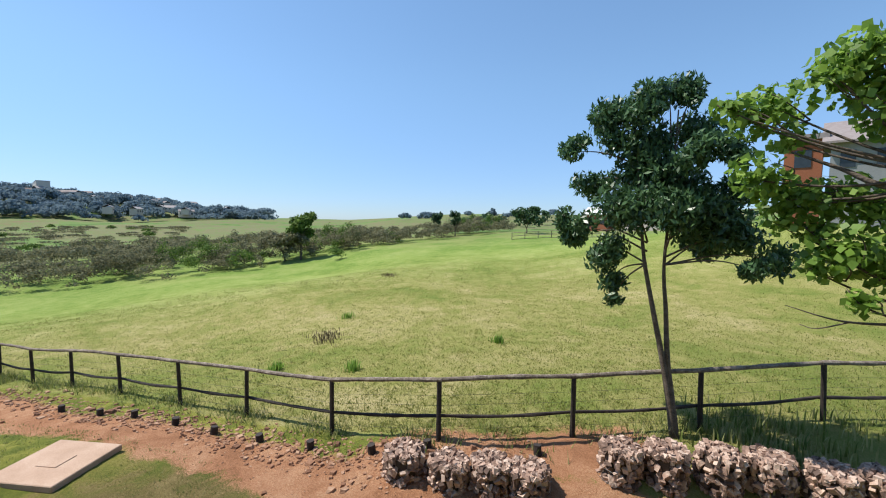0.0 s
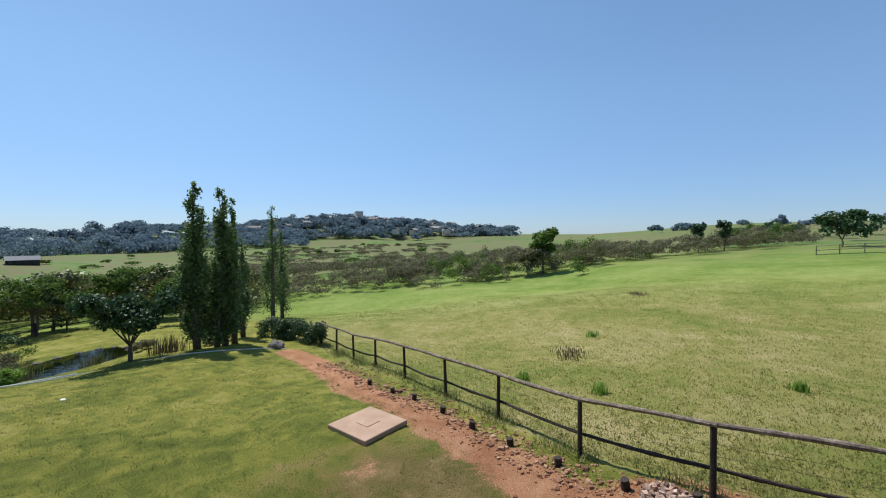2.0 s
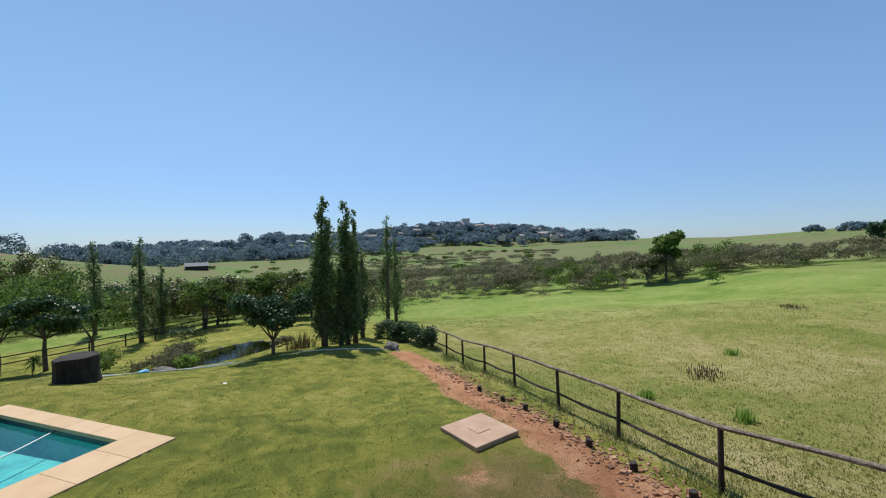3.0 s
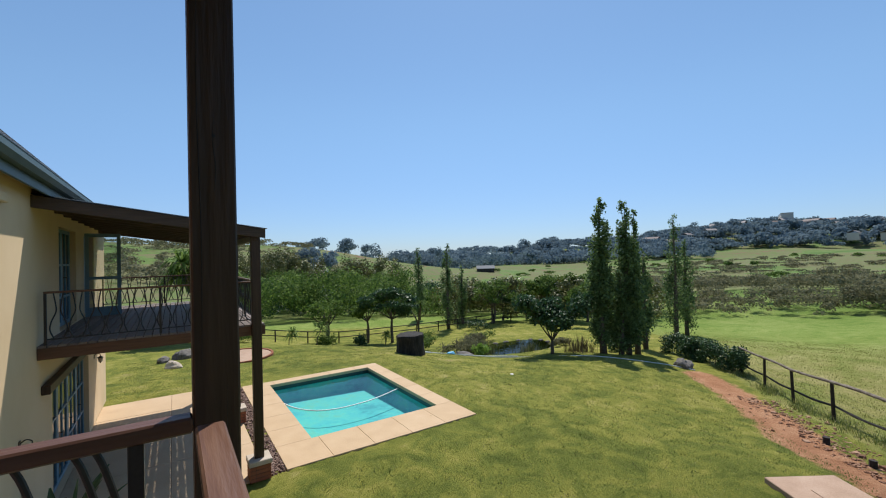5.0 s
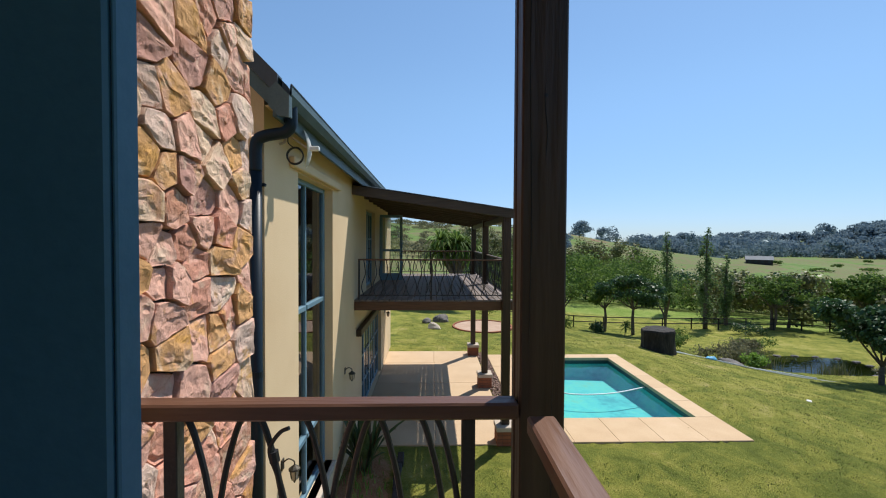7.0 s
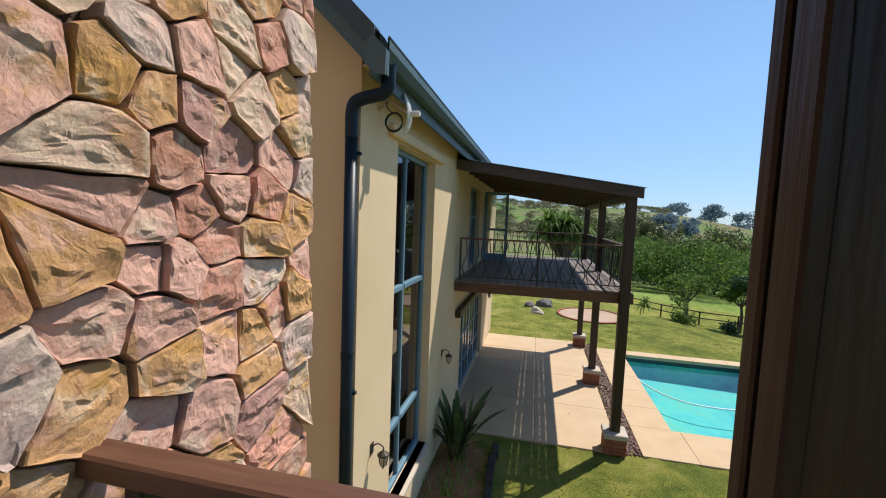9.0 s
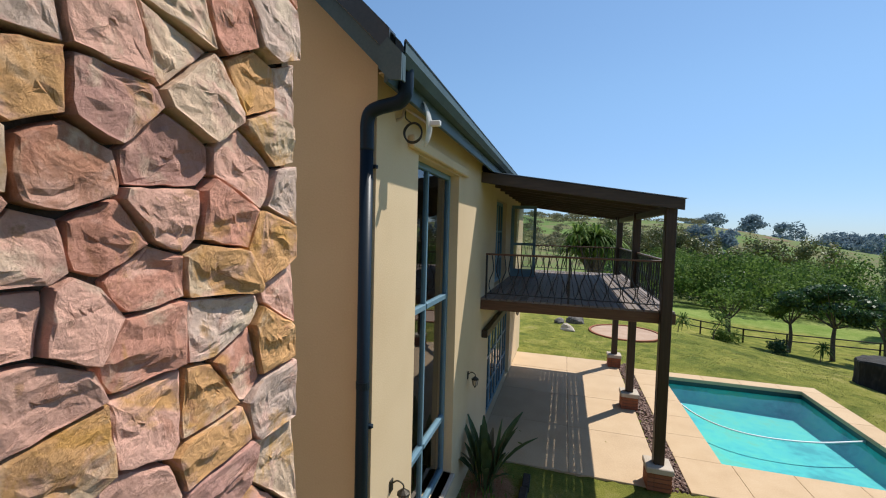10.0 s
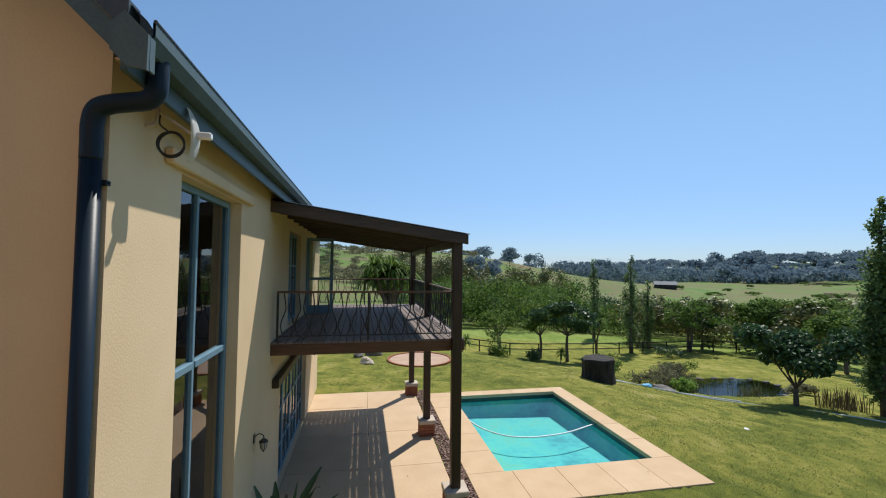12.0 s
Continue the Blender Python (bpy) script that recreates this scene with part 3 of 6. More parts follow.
gable("wall_gable", 6.70, 6.95, "cream plastered gable wall in shade")
gable("wall_gable_far", 18.9, 19.15, "cream plastered far gable wall")
tagged(obj("wall_back", boxed((-9.7, 6.95, -0.2), (-9.55, 18.9, 5.6), 0), PLASTER), "plain plastered rear wall", "wall", kind="structure")
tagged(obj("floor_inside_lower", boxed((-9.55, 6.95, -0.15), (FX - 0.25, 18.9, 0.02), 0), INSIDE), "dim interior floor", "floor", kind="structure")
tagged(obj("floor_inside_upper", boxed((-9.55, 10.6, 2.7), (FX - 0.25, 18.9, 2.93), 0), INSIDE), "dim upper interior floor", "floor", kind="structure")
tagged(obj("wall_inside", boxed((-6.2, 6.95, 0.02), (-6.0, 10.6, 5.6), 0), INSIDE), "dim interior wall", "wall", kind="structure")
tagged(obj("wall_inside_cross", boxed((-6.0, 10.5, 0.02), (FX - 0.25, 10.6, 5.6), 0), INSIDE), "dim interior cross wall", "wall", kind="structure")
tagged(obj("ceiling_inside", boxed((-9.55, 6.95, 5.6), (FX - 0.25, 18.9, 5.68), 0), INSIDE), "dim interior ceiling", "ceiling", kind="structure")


def prism(pts, y0, y1):
    """A solid with the outline pts (x, z), from y0 to y1."""
    bm = bmesh.new()
    a, b = [bm.verts.new((x, y0, z)) for x, z in pts], [bm.verts.new((x, y1, z)) for x, z in pts]
    bm.faces.new(a)
    bm.faces.new(b[::-1])
    n = len(pts)
    for k in range(n):
        bm.faces.new((a[k], b[k], b[(k + 1) % n], a[(k + 1) % n]))
    bmesh.ops.recalc_face_normals(bm, faces=bm.faces)
    return bm


EX, EY, EZ = -1.555, 6.35, 5.605        # eave: outer line of the roof sheet, its near end, its height


def wing_roof():
    t = thing("house_roof", "dark metal sheet roof with grey-green barge boards", "roof", kind="structure")
    ridge = -5.8
    for out in (EX, 2 * ridge - EX):
        rise = abs(ridge - out)
        bm = bmesh.new()
        rows = []
        for i in range(151):
            y = EY + (19.5 - EY) * i / 150
            h = 0.018 * (i % 3 == 0)
            rows.append([bm.verts.new((out, y, EZ + h)), bm.verts.new((ridge, y, EZ + rise + h))])
        for a, b in zip(rows, rows[1:]):
            bm.faces.new((a[0], b[0], b[1], a[1]))
        bmesh.ops.solidify(bm, geom=bm.faces, thickness=0.03)
        part("roof_sheet", bm, ROOFMAT, t)
        w = 1 if out > ridge else -1
        line = lambda x, drop: EZ + abs(out - x) - drop
        xa = out - 0.08 * w
        part("barge_board", prism([(xa, line(xa, 0.31)), (xa, line(xa, 0.155)), (ridge, line(ridge, 0.155)), (ridge, line(ridge, 0.31))], EY - 0.005, EY + 0.03), GUTTER, t)
        part("barge_trim", prism([(xa, line(xa, 0.152)), (xa, line(xa, -0.035)), (ridge, line(ridge, -0.035)), (ridge, line(ridge, 0.152))], EY - 0.025, EY + 0.09), ROOFMAT, t, "dark folded metal verge")
    return t


wing_roof()


def gutter():
    t = thing("roof_gutter", "grey-green painted metal gutter along the eaves with box end", "gutter")
    prof = [(EX - 0.11, 5.638), (EX - 0.11, 5.496), (EX - 0.02, 5.496), (EX + 0.025, 5.562), (EX + 0.025, 5.638), (EX + 0.01, 5.638), (EX + 0.01, 5.567), (EX - 0.025, 5.513), (EX - 0.095, 5.513), (EX - 0.095, 5.638)]
    bm = bmesh.new()
    a, b = [bm.verts.new((x, EY + 0.035, z)) for x, z in prof], [bm.verts.new((x, 19.4, z)) for x, z in prof]
    for k in range(10):
        bm.faces.new((a[k], b[k], b[(k + 1) % 10], a[(k + 1) % 10]))
    bmesh.ops.recalc_face_normals(bm, faces=bm.faces)
    part("trough", bm, GUTTER, t)
    part("lip", tubed([(EX + 0.022, EY + 0.035, 5.643), (EX + 0.022, 19.4, 5.643)], 0.011, 8), ROOFMAT, t, "dark rolled front edge")
    part("end_box", prism([(-1.708, 5.573), (-1.702, 5.431), (-1.621, 5.349), (-1.528, 5.338), (-1.525, 5.529), (-1.637, 5.643)], EY - 0.05, EY - 0.027), GUTTER, t, "grey-green faceted end plate")
    part("end_flange", boxed((-1.539, EY - 0.026, 5.344), (-1.525, EY + 0.03, 5.529), 0.002), GUTTER, t)
    part("fascia", boxed((EX - 0.15, EY + 0.05, 5.366), (EX - 0.113, 19.4, 5.594), 0.003), GUTTER, t)
    part("soffit", boxed((FX + 0.003, 6.71, 5.556), (EX - 0.152, 18.9, 5.570), 0), PLASTER, t)


def downpipe():
    t = thing("downpipe", "dark blue painted downpipe with swan neck on the corner", "downpipe")
    sx, sy = FX - 0.055, 6.635
    pts = arc([(-1.61, 6.61, 5.52), (-1.61, 6.61, 5.41), (-1.62, 6.612, 5.335), (-1.67, 6.615, 5.285), (-1.76, 6.62, 5.268), (-1.86, 6.625, 5.25), (-1.93, 6.63, 5.215), (sx, sy, 5.13), (sx, sy, 5.02), (sx, sy, 4.92)], 6)
    part("swan_neck", tubed(pts, 0.056, 16), PIPE, t).data.shade_smooth()
    part("shaft", tubed([(sx, sy, 4.93), (sx, sy, -0.05)], 0.054, 16), PIPE, t).data.shade_smooth()
    for z in (2.95, 1.05):
        part("collar", tubed([(sx, sy, z), (sx, sy, z + 0.06)], 0.058, 16), PIPE, t)
    for z in (4.78, 2.6, 0.9):
        part("clip", boxed((sx + 0.02, sy + 0.02, z), (sx + 0.075, 6.698, z + 0.03), 0.003), PIPE, t)
        part("clip_screw", tubed([(sx + 0.06, sy + 0.035, z + 0.015), (sx + 0.085, sy + 0.035, z + 0.015)], 0.008, 6), PIPE, t)


gutter()
downpipe()


def framed(t, y0, y1, z0, z1, cols, rows, x, w=0.05, d=0.06, bar=0.035, name="window_frame"):
    """A glazed frame in the plane x, with bars at the fractions given. Parts go under t."""
    bm = bmesh.new()
    for lo, hi in (((x - d, y0, z0), (x, y0 + w, z1)), ((x - d, y1 - w, z0), (x, y1, z1)), ((x - d, y0 + w, z1 - w), (x, y1 - w, z1)), ((x - d, y0 + w, z0), (x, y1 - w, z0 + w))):
        box(bm, lo, hi, 0.005)
    t = part(name, bm, BLUE, t)
    yy = [y0 + w + (y1 - y0 - 2 * w) * f for f in cols]
    zz = [z0 + w + (z1 - z0 - 2 * w) * f for f in rows]
    for y in yy:
        part("mullion", boxed((x - d + 0.004, y - bar / 2, z0 + w), (x - 0.004, y + bar / 2, z1 - w), 0.005), BLUE, t)
    ya = [y0 + w] + yy + [y1 - w]
    for a, b in zip(ya, ya[1:]):
        for z in zz:
            part("glazing_bar", boxed((x - d + 0.006, a + (bar / 2 if a in yy else 0), z - bar * 0.7), (x + 0.008, b - (bar / 2 if b in yy else 0), z + bar * 0.7), 0.006), BLUE, t)
    za = [z0 + w] + zz + [z1 - w]
    for a, b in zip(ya, ya[1:]):
        for c, e in zip(za, za[1:]):
            p = part("pane", sheet((x - d / 2, a, c), (x - d / 2, b, c), (x - d / 2, b, e), (x - d / 2, a, e)), GLASS, t)
            p.visible_shadow = False
    return t


def tall_window():
    t = thing("window_1", "tall two-storey window with blue painted timber frame", "window", kind="structure")
    framed(t, WIN[0], WIN[1], WIN[2], WIN[3], [0.42], [0.185, 0.608], FX - 0.13, 0.07, 0.07, 0.05)
    part("window_sill", boxed((FX - 0.13, WIN[0] + 0.003, WIN[2] - 0.06), (FX + 0.06, WIN[1] - 0.003, WIN[2] + 0.0), 0.01), CAPSTONE, t, "pale plastered sill")
    part("lintel", boxed((FX + 0.002, WIN[0] - 0.32, WIN[3] + 0.02), (FX + 0.07, WIN[1] + 0.36, WIN[3] + 0.14), 0.012), PLASTER, t, "projecting cream plaster lintel band")


tall_window()


def glazed_door(name, y0, y1, z0, z1, leaves, label):
    t = thing(name, label, "door", kind="structure")
    w = (y1 - y0) / leaves
    for k in range(leaves):
        f = framed(t, y0 + k * w + 0.004, y0 + (k + 1) * w - 0.004, z0 + 0.01, z1 - 0.004, [0.5], [0.28, 0.64], FX - 0.10, 0.075, 0.045, 0.03, "door_frame")
        part("handle", tubed([(FX - 0.09, y0 + k * w + 0.06, z0 + 1.0), (FX - 0.04, y0 + k * w + 0.06, z0 + 1.0), (FX - 0.04, y0 + k * w + 0.17, z0 + 1.0)], 0.009), BRASS, f)
    return t


glazed_door("door_1", *DOORS_DOWN, 4, "blue glazed folding doors under the balcony")
glazed_door("door_2", *DOOR_UP1, 2, "blue glazed double door to the balcony")
d3 = glazed_door("door_3", *DOOR_UP2, 2, "blue glazed double door at the far balcony end")


def open_leaf():
    t = thing("door_leaf", "open blue timber door leaf with glass on the balcony", "door", (FX + 0.02, 15.55, 3.0), turn=-82)
    for lo, hi in (((-0.02, 0, 0), (0.02, 0.08, 2.04)), ((-0.02, 0.62, 0), (0.02, 0.70, 2.04)), ((-0.02, 0.08, 1.95), (0.02, 0.62, 2.04)), ((-0.02, 0.08, 0), (0.02, 0.62, 0.22)), ((-0.02, 0.08, 0.9), (0.02, 0.62, 0.97))):
        part("stile", boxed(lo, hi, 0.005), BLUE, t)
    p = part("pane", sheet((0, 0.08, 0.22), (0, 0.62, 0.22), (0, 0.62, 1.95), (0, 0.08, 1.95)), GLASS, t)
    p.visible_shadow = False


open_leaf()
tagged(obj("door_beam", boxed((FX + 0.002, 11.55, 2.17), (FX + 0.12, 16.3, 2.32), 0.01), DARKWOOD), "dark timber beam over the lower doors", "beam", kind="structure")


# ---------------------------------------------------------------- veranda of the wing
VX, VY0, VY1, VZ = 1.29, 11.24, 17.9, 3.005


def plinth_post(y):
    t = thing("veranda_post", "dark timber veranda post on a brick plinth", "post", (VX, y, 0), group="veranda posts")
    part("post", boxed((-0.085, -0.085, 0.40), (0.085, 0.085, 4.86), 0.01), DARKWOOD, t)
    core = part("plinth", boxed((-0.18, -0.18, 0.0), (0.18, 0.18, 0.30), 0), MORTAR, t)
    for course in range(4):
        z = 0.002 + course * 0.075
        for k in range(4):
            a, b = (-0.19, 0.03) if (course + k) % 2 else (-0.19, -0.005)
            m = Matrix.Rotation(math.pi / 2 * k, 4, "Z")
            part("brick", boxed((-0.19, 0.085, z), (0.08, 0.19, z + 0.065), 0.004, m), BRICK, core)
    part("cap", boxed((-0.21, -0.21, 0.301), (0.21, 0.21, 0.40), 0.012), CAPSTONE, t, "pale cast cap")
    return t


for y in (VY0, 14.58, VY1):
    plinth_post(y)


def veranda_roof():
    t = thing("veranda_roof", "dark timber veranda roof with sloping rafters", "roof", kind="structure")
    slope = lambda x: 5.375 - (x - FX) * 0.146
    x1 = 1.46
    ys = np.linspace(VY0 - 0.13, VY1 + 0.10, 10)
    for k, y in enumerate(ys):
        deep = 0.19 if k in (0, 9) else 0.13
        part("rafter", prism([(FX + 0.003, slope(FX)), (x1, slope(x1)), (x1, slope(x1) - deep + 0.02), (FX + 0.003, slope(FX) - deep)], y - 0.03, y + 0.03), VERANDAWOOD, t)
    part("outer_beam", boxed((VX - 0.05, VY0 - 0.095, 4.66), (VX + 0.05, VY1 + 0.06, 4.785), 0.008), DARKWOOD, t)
    for a, b in zip(ys, ys[1:]):
        part("ceiling_board", prism([(FX + 0.004, slope(FX) - 0.018), (x1 - 0.03, slope(x1) - 0.018), (x1 - 0.03, slope(x1) - 0.003), (FX + 0.004, slope(FX) - 0.003)], a + 0.032, b - 0.032), BOARD, t, "grey-brown roof boarding")
    bm = bmesh.new()
    rows = []
    for i in range(121):
        y = VY0 - 0.18 + (VY1 - VY0 + 0.33) * i / 120
        h = 0.016 * (i % 2)
        rows.append([bm.verts.new((FX + 0.004, y, slope(FX) + 0.016 + h)), bm.verts.new((x1 + 0.04, y, slope(x1 + 0.04) + 0.016 + h))])
    for a, b in zip(rows, rows[1:]):
        bm.faces.new((a[0], a[1], b[1], b[0]))
    bmesh.ops.solidify(bm, geom=bm.faces, thickness=0.010)
    part("roof_sheet", bm, ROOFMAT, t)


veranda_roof()


def balcony_floor():
    t = thing("balcony_deck", "weathered timber balcony deck on dark beams", "deck", kind="structure")
    x0, x1, y0, y1 = FX + 0.004, 1.47, VY0 + 0.09, VY1 + 0.16
    for lo, hi in (((x0, y0, 2.78), (x1, y0 + 0.06, 2.965)), ((x0, y1 - 0.06, 2.78), (x1, y1, 2.965)), ((x1 - 0.06, y0 + 0.06, 2.78), (x1, y1 - 0.06, 2.965))):
        part("edge_beam", boxed(lo, hi, 0.006), RAILWOOD, t)
    for y in np.linspace(y0 + 0.6, y1 - 0.6, 10):
        part("joist", boxed((x0, y - 0.03, 2.80), (x1 - 0.06, y + 0.03, 2.964), 0.0), DARKWOOD, t)
    n = 27
    w = (x1 - x0) / n
    first = part("deck_board", boxed((0, y0, 0), (w - 0.016, y1, 0.034), 0.004), BALCONYWOOD, t)
    for k in range(n):
        o = first if k == 0 else new("deck_board", first.data)
        o.parent = t
        o.location = (x0 + k * w, 0, 2.967)


balcony_floor()


def wavy_rail(name, a, b, z, height, label, step=0.115, wood=True):
    """A railing from a to b (plan points): timber or iron top rail, iron posts, and wavy iron balusters."""
    t = thing(name, label, "railing")
    a, b = Vector((*a, 0)), Vector((*b, 0))
    d = (b - a).normalized()
    L = (b - a).length
    ang = math.atan2(d.y, d.x)
    M = Matrix.Translation((a.x, a.y, z)) @ Matrix.Rotation(ang, 4, "Z")
    part("top_rail", boxed((0, -0.03, height - 0.035), (L, 0.03, height), 0.006, M), RAILWOOD if wood else IRON, t)
    part("bottom_rail", boxed((0, -0.012, 0.08), (L, 0.012, 0.10), 0.003, M), IRON, t)
    posts = max(1, round(L / 1.5))
    for k in range(posts + 1):
        x = 0.02 + (L - 0.04) * k / posts
        part("rail_post", boxed((x - 0.018, -0.018, 0.0), (x + 0.018, 0.018, height - 0.036), 0.003, M), IRON, t)
    n = int(L / step)
    mesh = None
    for k in range(1, n):
        x = L * k / n
        if mesh is None:
            h = height - 0.036
            pts = arc([(0, 0, 0.1), (0.045, 0, 0.1 + 0.16 * h), (0.03, 0, 0.1 + 0.32 * h), (-0.03, 0, 0.1 + 0.52 * h), (-0.022, 0, 0.1 + 0.70 * h), (0.0, 0, h)], 4)
            o = part("baluster", tubed(pts, 0.010, 6), IRON, t)
            mesh = o.data
        else:
            o = new("baluster", mesh)
            o.parent = t
        o.matrix_local = M @ Matrix.Translation((x, 0, 0)) @ Matrix.Rotation(math.pi * (k % 2), 4, "Z")
    return t


RY = VY0 + 0.13
wavy_rail("balcony_railing", (FX + 0.08, RY), (VX - 0.03, RY), VZ, 0.86, "wavy black iron balcony railing with timber top rail")
wavy_rail("balcony_railing", (VX + 0.03, RY + 0.04), (VX + 0.03, 14.48), VZ, 0.86, "wavy black iron balcony railing with timber top rail")
wavy_rail("balcony_railing", (VX + 0.03, 14.68), (VX + 0.03, VY1 - 0.1), VZ, 0.86, "wavy black iron balcony railing with timber top rail")
wavy_rail("balcony_railing", (FX + 0.08, VY1), (VX - 0.09, VY1), VZ, 0.86, "wavy black iron balcony railing with timber top rail")


# ---------------------------------------------------------------- patio and pool
def slabs(name, t, xs, ys, z0, z1, material, gap=0.006, tilt=0.0):
    for xa, xb in zip(xs, xs[1:]):
        for ya, yb in zip(ys, ys[1:]):
            part(name, boxed((xa + gap / 2, ya + gap / 2, z0), (xb - gap / 2, yb - gap / 2, z1 + random.uniform(-0.002, 0.002)), 0.006), material, t)


def patio():
    t = thing("patio", "tan cast patio slabs under the balcony", "patio", kind="structure")
    slabs("slab", t, [FX + 0.004, -0.17, 1.42], [11.15, 13.0, 14.88, 16.85, 18.35], -0.12, 0.0, PATIO)
    bm = boxed((FX + 0.01, 11.16, -0.13), (1.41, 18.34, -0.012), 0)
    part("bedding", bm, MORTAR, t)


patio()


def gravel_strip():
    g = np.random.default_rng(9)
    verts, faces = [], []
    base = [(-1, -1, -0.6), (1, -1, -0.6), (1, 1, -0.6), (-1, 1, -0.6), (-0.6, -0.6, 0.7), (0.6, -0.6, 0.7), (0.6, 0.6, 0.7), (-0.6, 0.6, 0.7)]
    quads = [(4, 5, 6, 7), (0, 1, 5, 4), (1, 2, 6, 5), (2, 3, 7, 6), (3, 0, 4, 7)]
    for _ in range(1900):
        x, y, s = g.uniform(1.44, 1.79), g.uniform(11.2, 18.3), g.uniform(0.02, 0.045)
        a = g.uniform(0, 6.28)
        k = len(verts)
        for p in base:
            q = np.array(p) * s * g.uniform(0.7, 1.2, 3)
            verts.append((x + q[0] * math.cos(a) - q[1] * math.sin(a), y + q[0] * math.sin(a) + q[1] * math.cos(a), -0.035 + q[2] + g.uniform(0, 0.02)))
        faces += [[k + i for i in f] for f in quads]
    tagged(raw("gravel", verts, faces, GRAVEL), "strip of brown pebbles beside the patio", "gravel", kind="stuff")
    tagged(obj("gravel_bed", boxed((1.425, 11.17, -0.13), (1.80, 18.32, -0.05), 0), MORTAR), "dark bed under the pebble strip", "ground", kind="structure")


gravel_strip()
PX0, PX1, PY0, PY1 = 2.60, 6.20, 12.36, 17.45               # water's edge
CX0, CX1, CY0, CY1 = 1.81, 6.68, 11.21, 17.86               # outer edge of the coping


def pool():
    t = thing("swimming_pool", "rectangular turquoise swimming pool with sandstone coping", "pool", kind="structure")
    zf = -0.95
    # shell
    for lo, hi in (((PX0 - 0.15, PY0 - 0.15, zf - 0.75), (PX1 + 0.15, PY1 + 0.15, zf - 0.62)), ((PX0 - 0.15, PY0 - 0.15, zf), (PX0, PY1 + 0.15, -0.05)), ((PX1, PY0 - 0.15, zf), (PX1 + 0.15, PY1 + 0.15, -0.05)),
                   ((PX0, PY0 - 0.15, zf), (PX1, PY0, -0.05)), ((PX0, PY1, zf), (PX1, PY1 + 0.15, -0.05))):
        part("shell", boxed(lo, hi, 0), POOLSHELL, t)
    # rounded basin, shallow by the steps and deeper towards the far corner
    us, vs = np.linspace(0, 1, 34), np.linspace(0, 1, 44)
    verts, faces = [], []
    for v in vs:
        for u in us:
            ex, ey = min(u, 1 - u) * (PX1 - PX0), min(v, 1 - v) * (PY1 - PY0)
            sx, sy = min(1, ex / 0.35), min(1, ey / 0.35)
            dep = (0.26 + 0.16 * v + 0.12 * u) * (sx * (2 - sx) * sy * (2 - sy)) ** 0.6
            verts.append((PX0 + 0.003 + u * (PX1 - PX0 - 0.006), PY0 + 0.003 + v * (PY1 - PY0 - 0.006), -0.225 - dep))
    for j in range(43):
        for i in range(33):
            a = j * 34 + i
            faces.append([a, a + 1, a + 35, a + 34])
    raw("basin", verts, faces, POOLSHELL, t, smooth=True)
    for k in range(3):
        part("step", boxed((PX0 + 0.002, PY0 + 0.002, zf + 0.01), (PX0 + 1.05 - 0.30 * k, PY0 + 0.50 - 0.15 * k, zf + 0.26 + 0.13 * (k + 1)), 0.05), POOLSTEP if k == 2 else POOLSHELL, t)
    p = part("water", sheet((PX0, PY0, -0.18), (PX1, PY0, -0.18), (PX1, PY1, -0.18), (PX0, PY1, -0.18)), WATER, t, "still clear water")
    p.visible_shadow = False
    # Dark strips at the water's edge paint the waterline and the coping's shade.
    for lo, hi in (((PX0, PY0 + 0.015, -0.23), (PX0 + 0.012, PY1 - 0.015, -0.104)), ((PX1 - 0.012, PY0 + 0.015, -0.23), (PX1, PY1 - 0.015, -0.104)), ((PX0, PY0, -0.23), (PX1, PY0 + 0.012, -0.104)), ((PX0, PY1 - 0.012, -0.23), (PX1, PY1, -0.104))):
        part("waterline_band", boxed(lo, hi, 0), WATERLINE_SHADE, t, "dark waterline band with the coping's shade in its colour")
    # coping
    n = 5
    xs = np.linspace(CX0, CX1, n + 1)
    for a, b in zip(xs, xs[1:]):
        part("coping_stone", boxed((a + 0.002, CY0, -0.10), (b - 0.002, PY0 + 0.03, 0.0), 0.006), COPING, t)
        part("coping_stone", boxed((a + 0.002, PY1 - 0.03, -0.10), (b - 0.002, CY1, 0.0), 0.006), COPING, t)
    ys = np.linspace(PY0 + 0.03, PY1 - 0.03, 6)
    for a, b in zip(ys, ys[1:]):
        part("coping_stone", boxed((CX0, a + 0.002, -0.10), (PX0 + 0.03, b - 0.002, 0.0), 0.006), COPING, t)
        part("coping_stone", boxed((PX1 - 0.03, a + 0.002, -0.10), (CX1, b - 0.002, 0.0), 0.006), COPING, t)


pool()
hose = arc([(2.61, 16.15, -0.165), (2.9, 15.16, -0.165), (3.35, 14.55, -0.165), (4.03, 14.3, -0.165), (5.05, 14.4, -0.165), (6.18, 14.84, -0.162)], 8)
tagged(obj("pool_hose", tubed(hose, 0.02, 8), STRAP, smooth=True), "white pool cleaner hose floating on the water", "hose")


# ---------------------------------------------------------------- our own deck
DZ = 2.92


def own_deck():
    t = thing("terrace_deck", "timber upper deck floor underfoot", "deck", kind="structure")
    part("slab", boxed((-1.2, -5.0, DZ - 0.28), (0.16, 4.16, DZ - 0.04), 0), DARKWOOD, t)
    first = part("deck_board", boxed((-1.195, 0, 0), (0.16, 0.138, 0.036), 0.004), DECKWOOD, t)
    for k in range(62):
        o = first if k == 0 else new("deck_board", first.data)
        o.parent = t
        o.location = (0, -5.0 + k * 0.1465, DZ - 0.036)


own_deck()


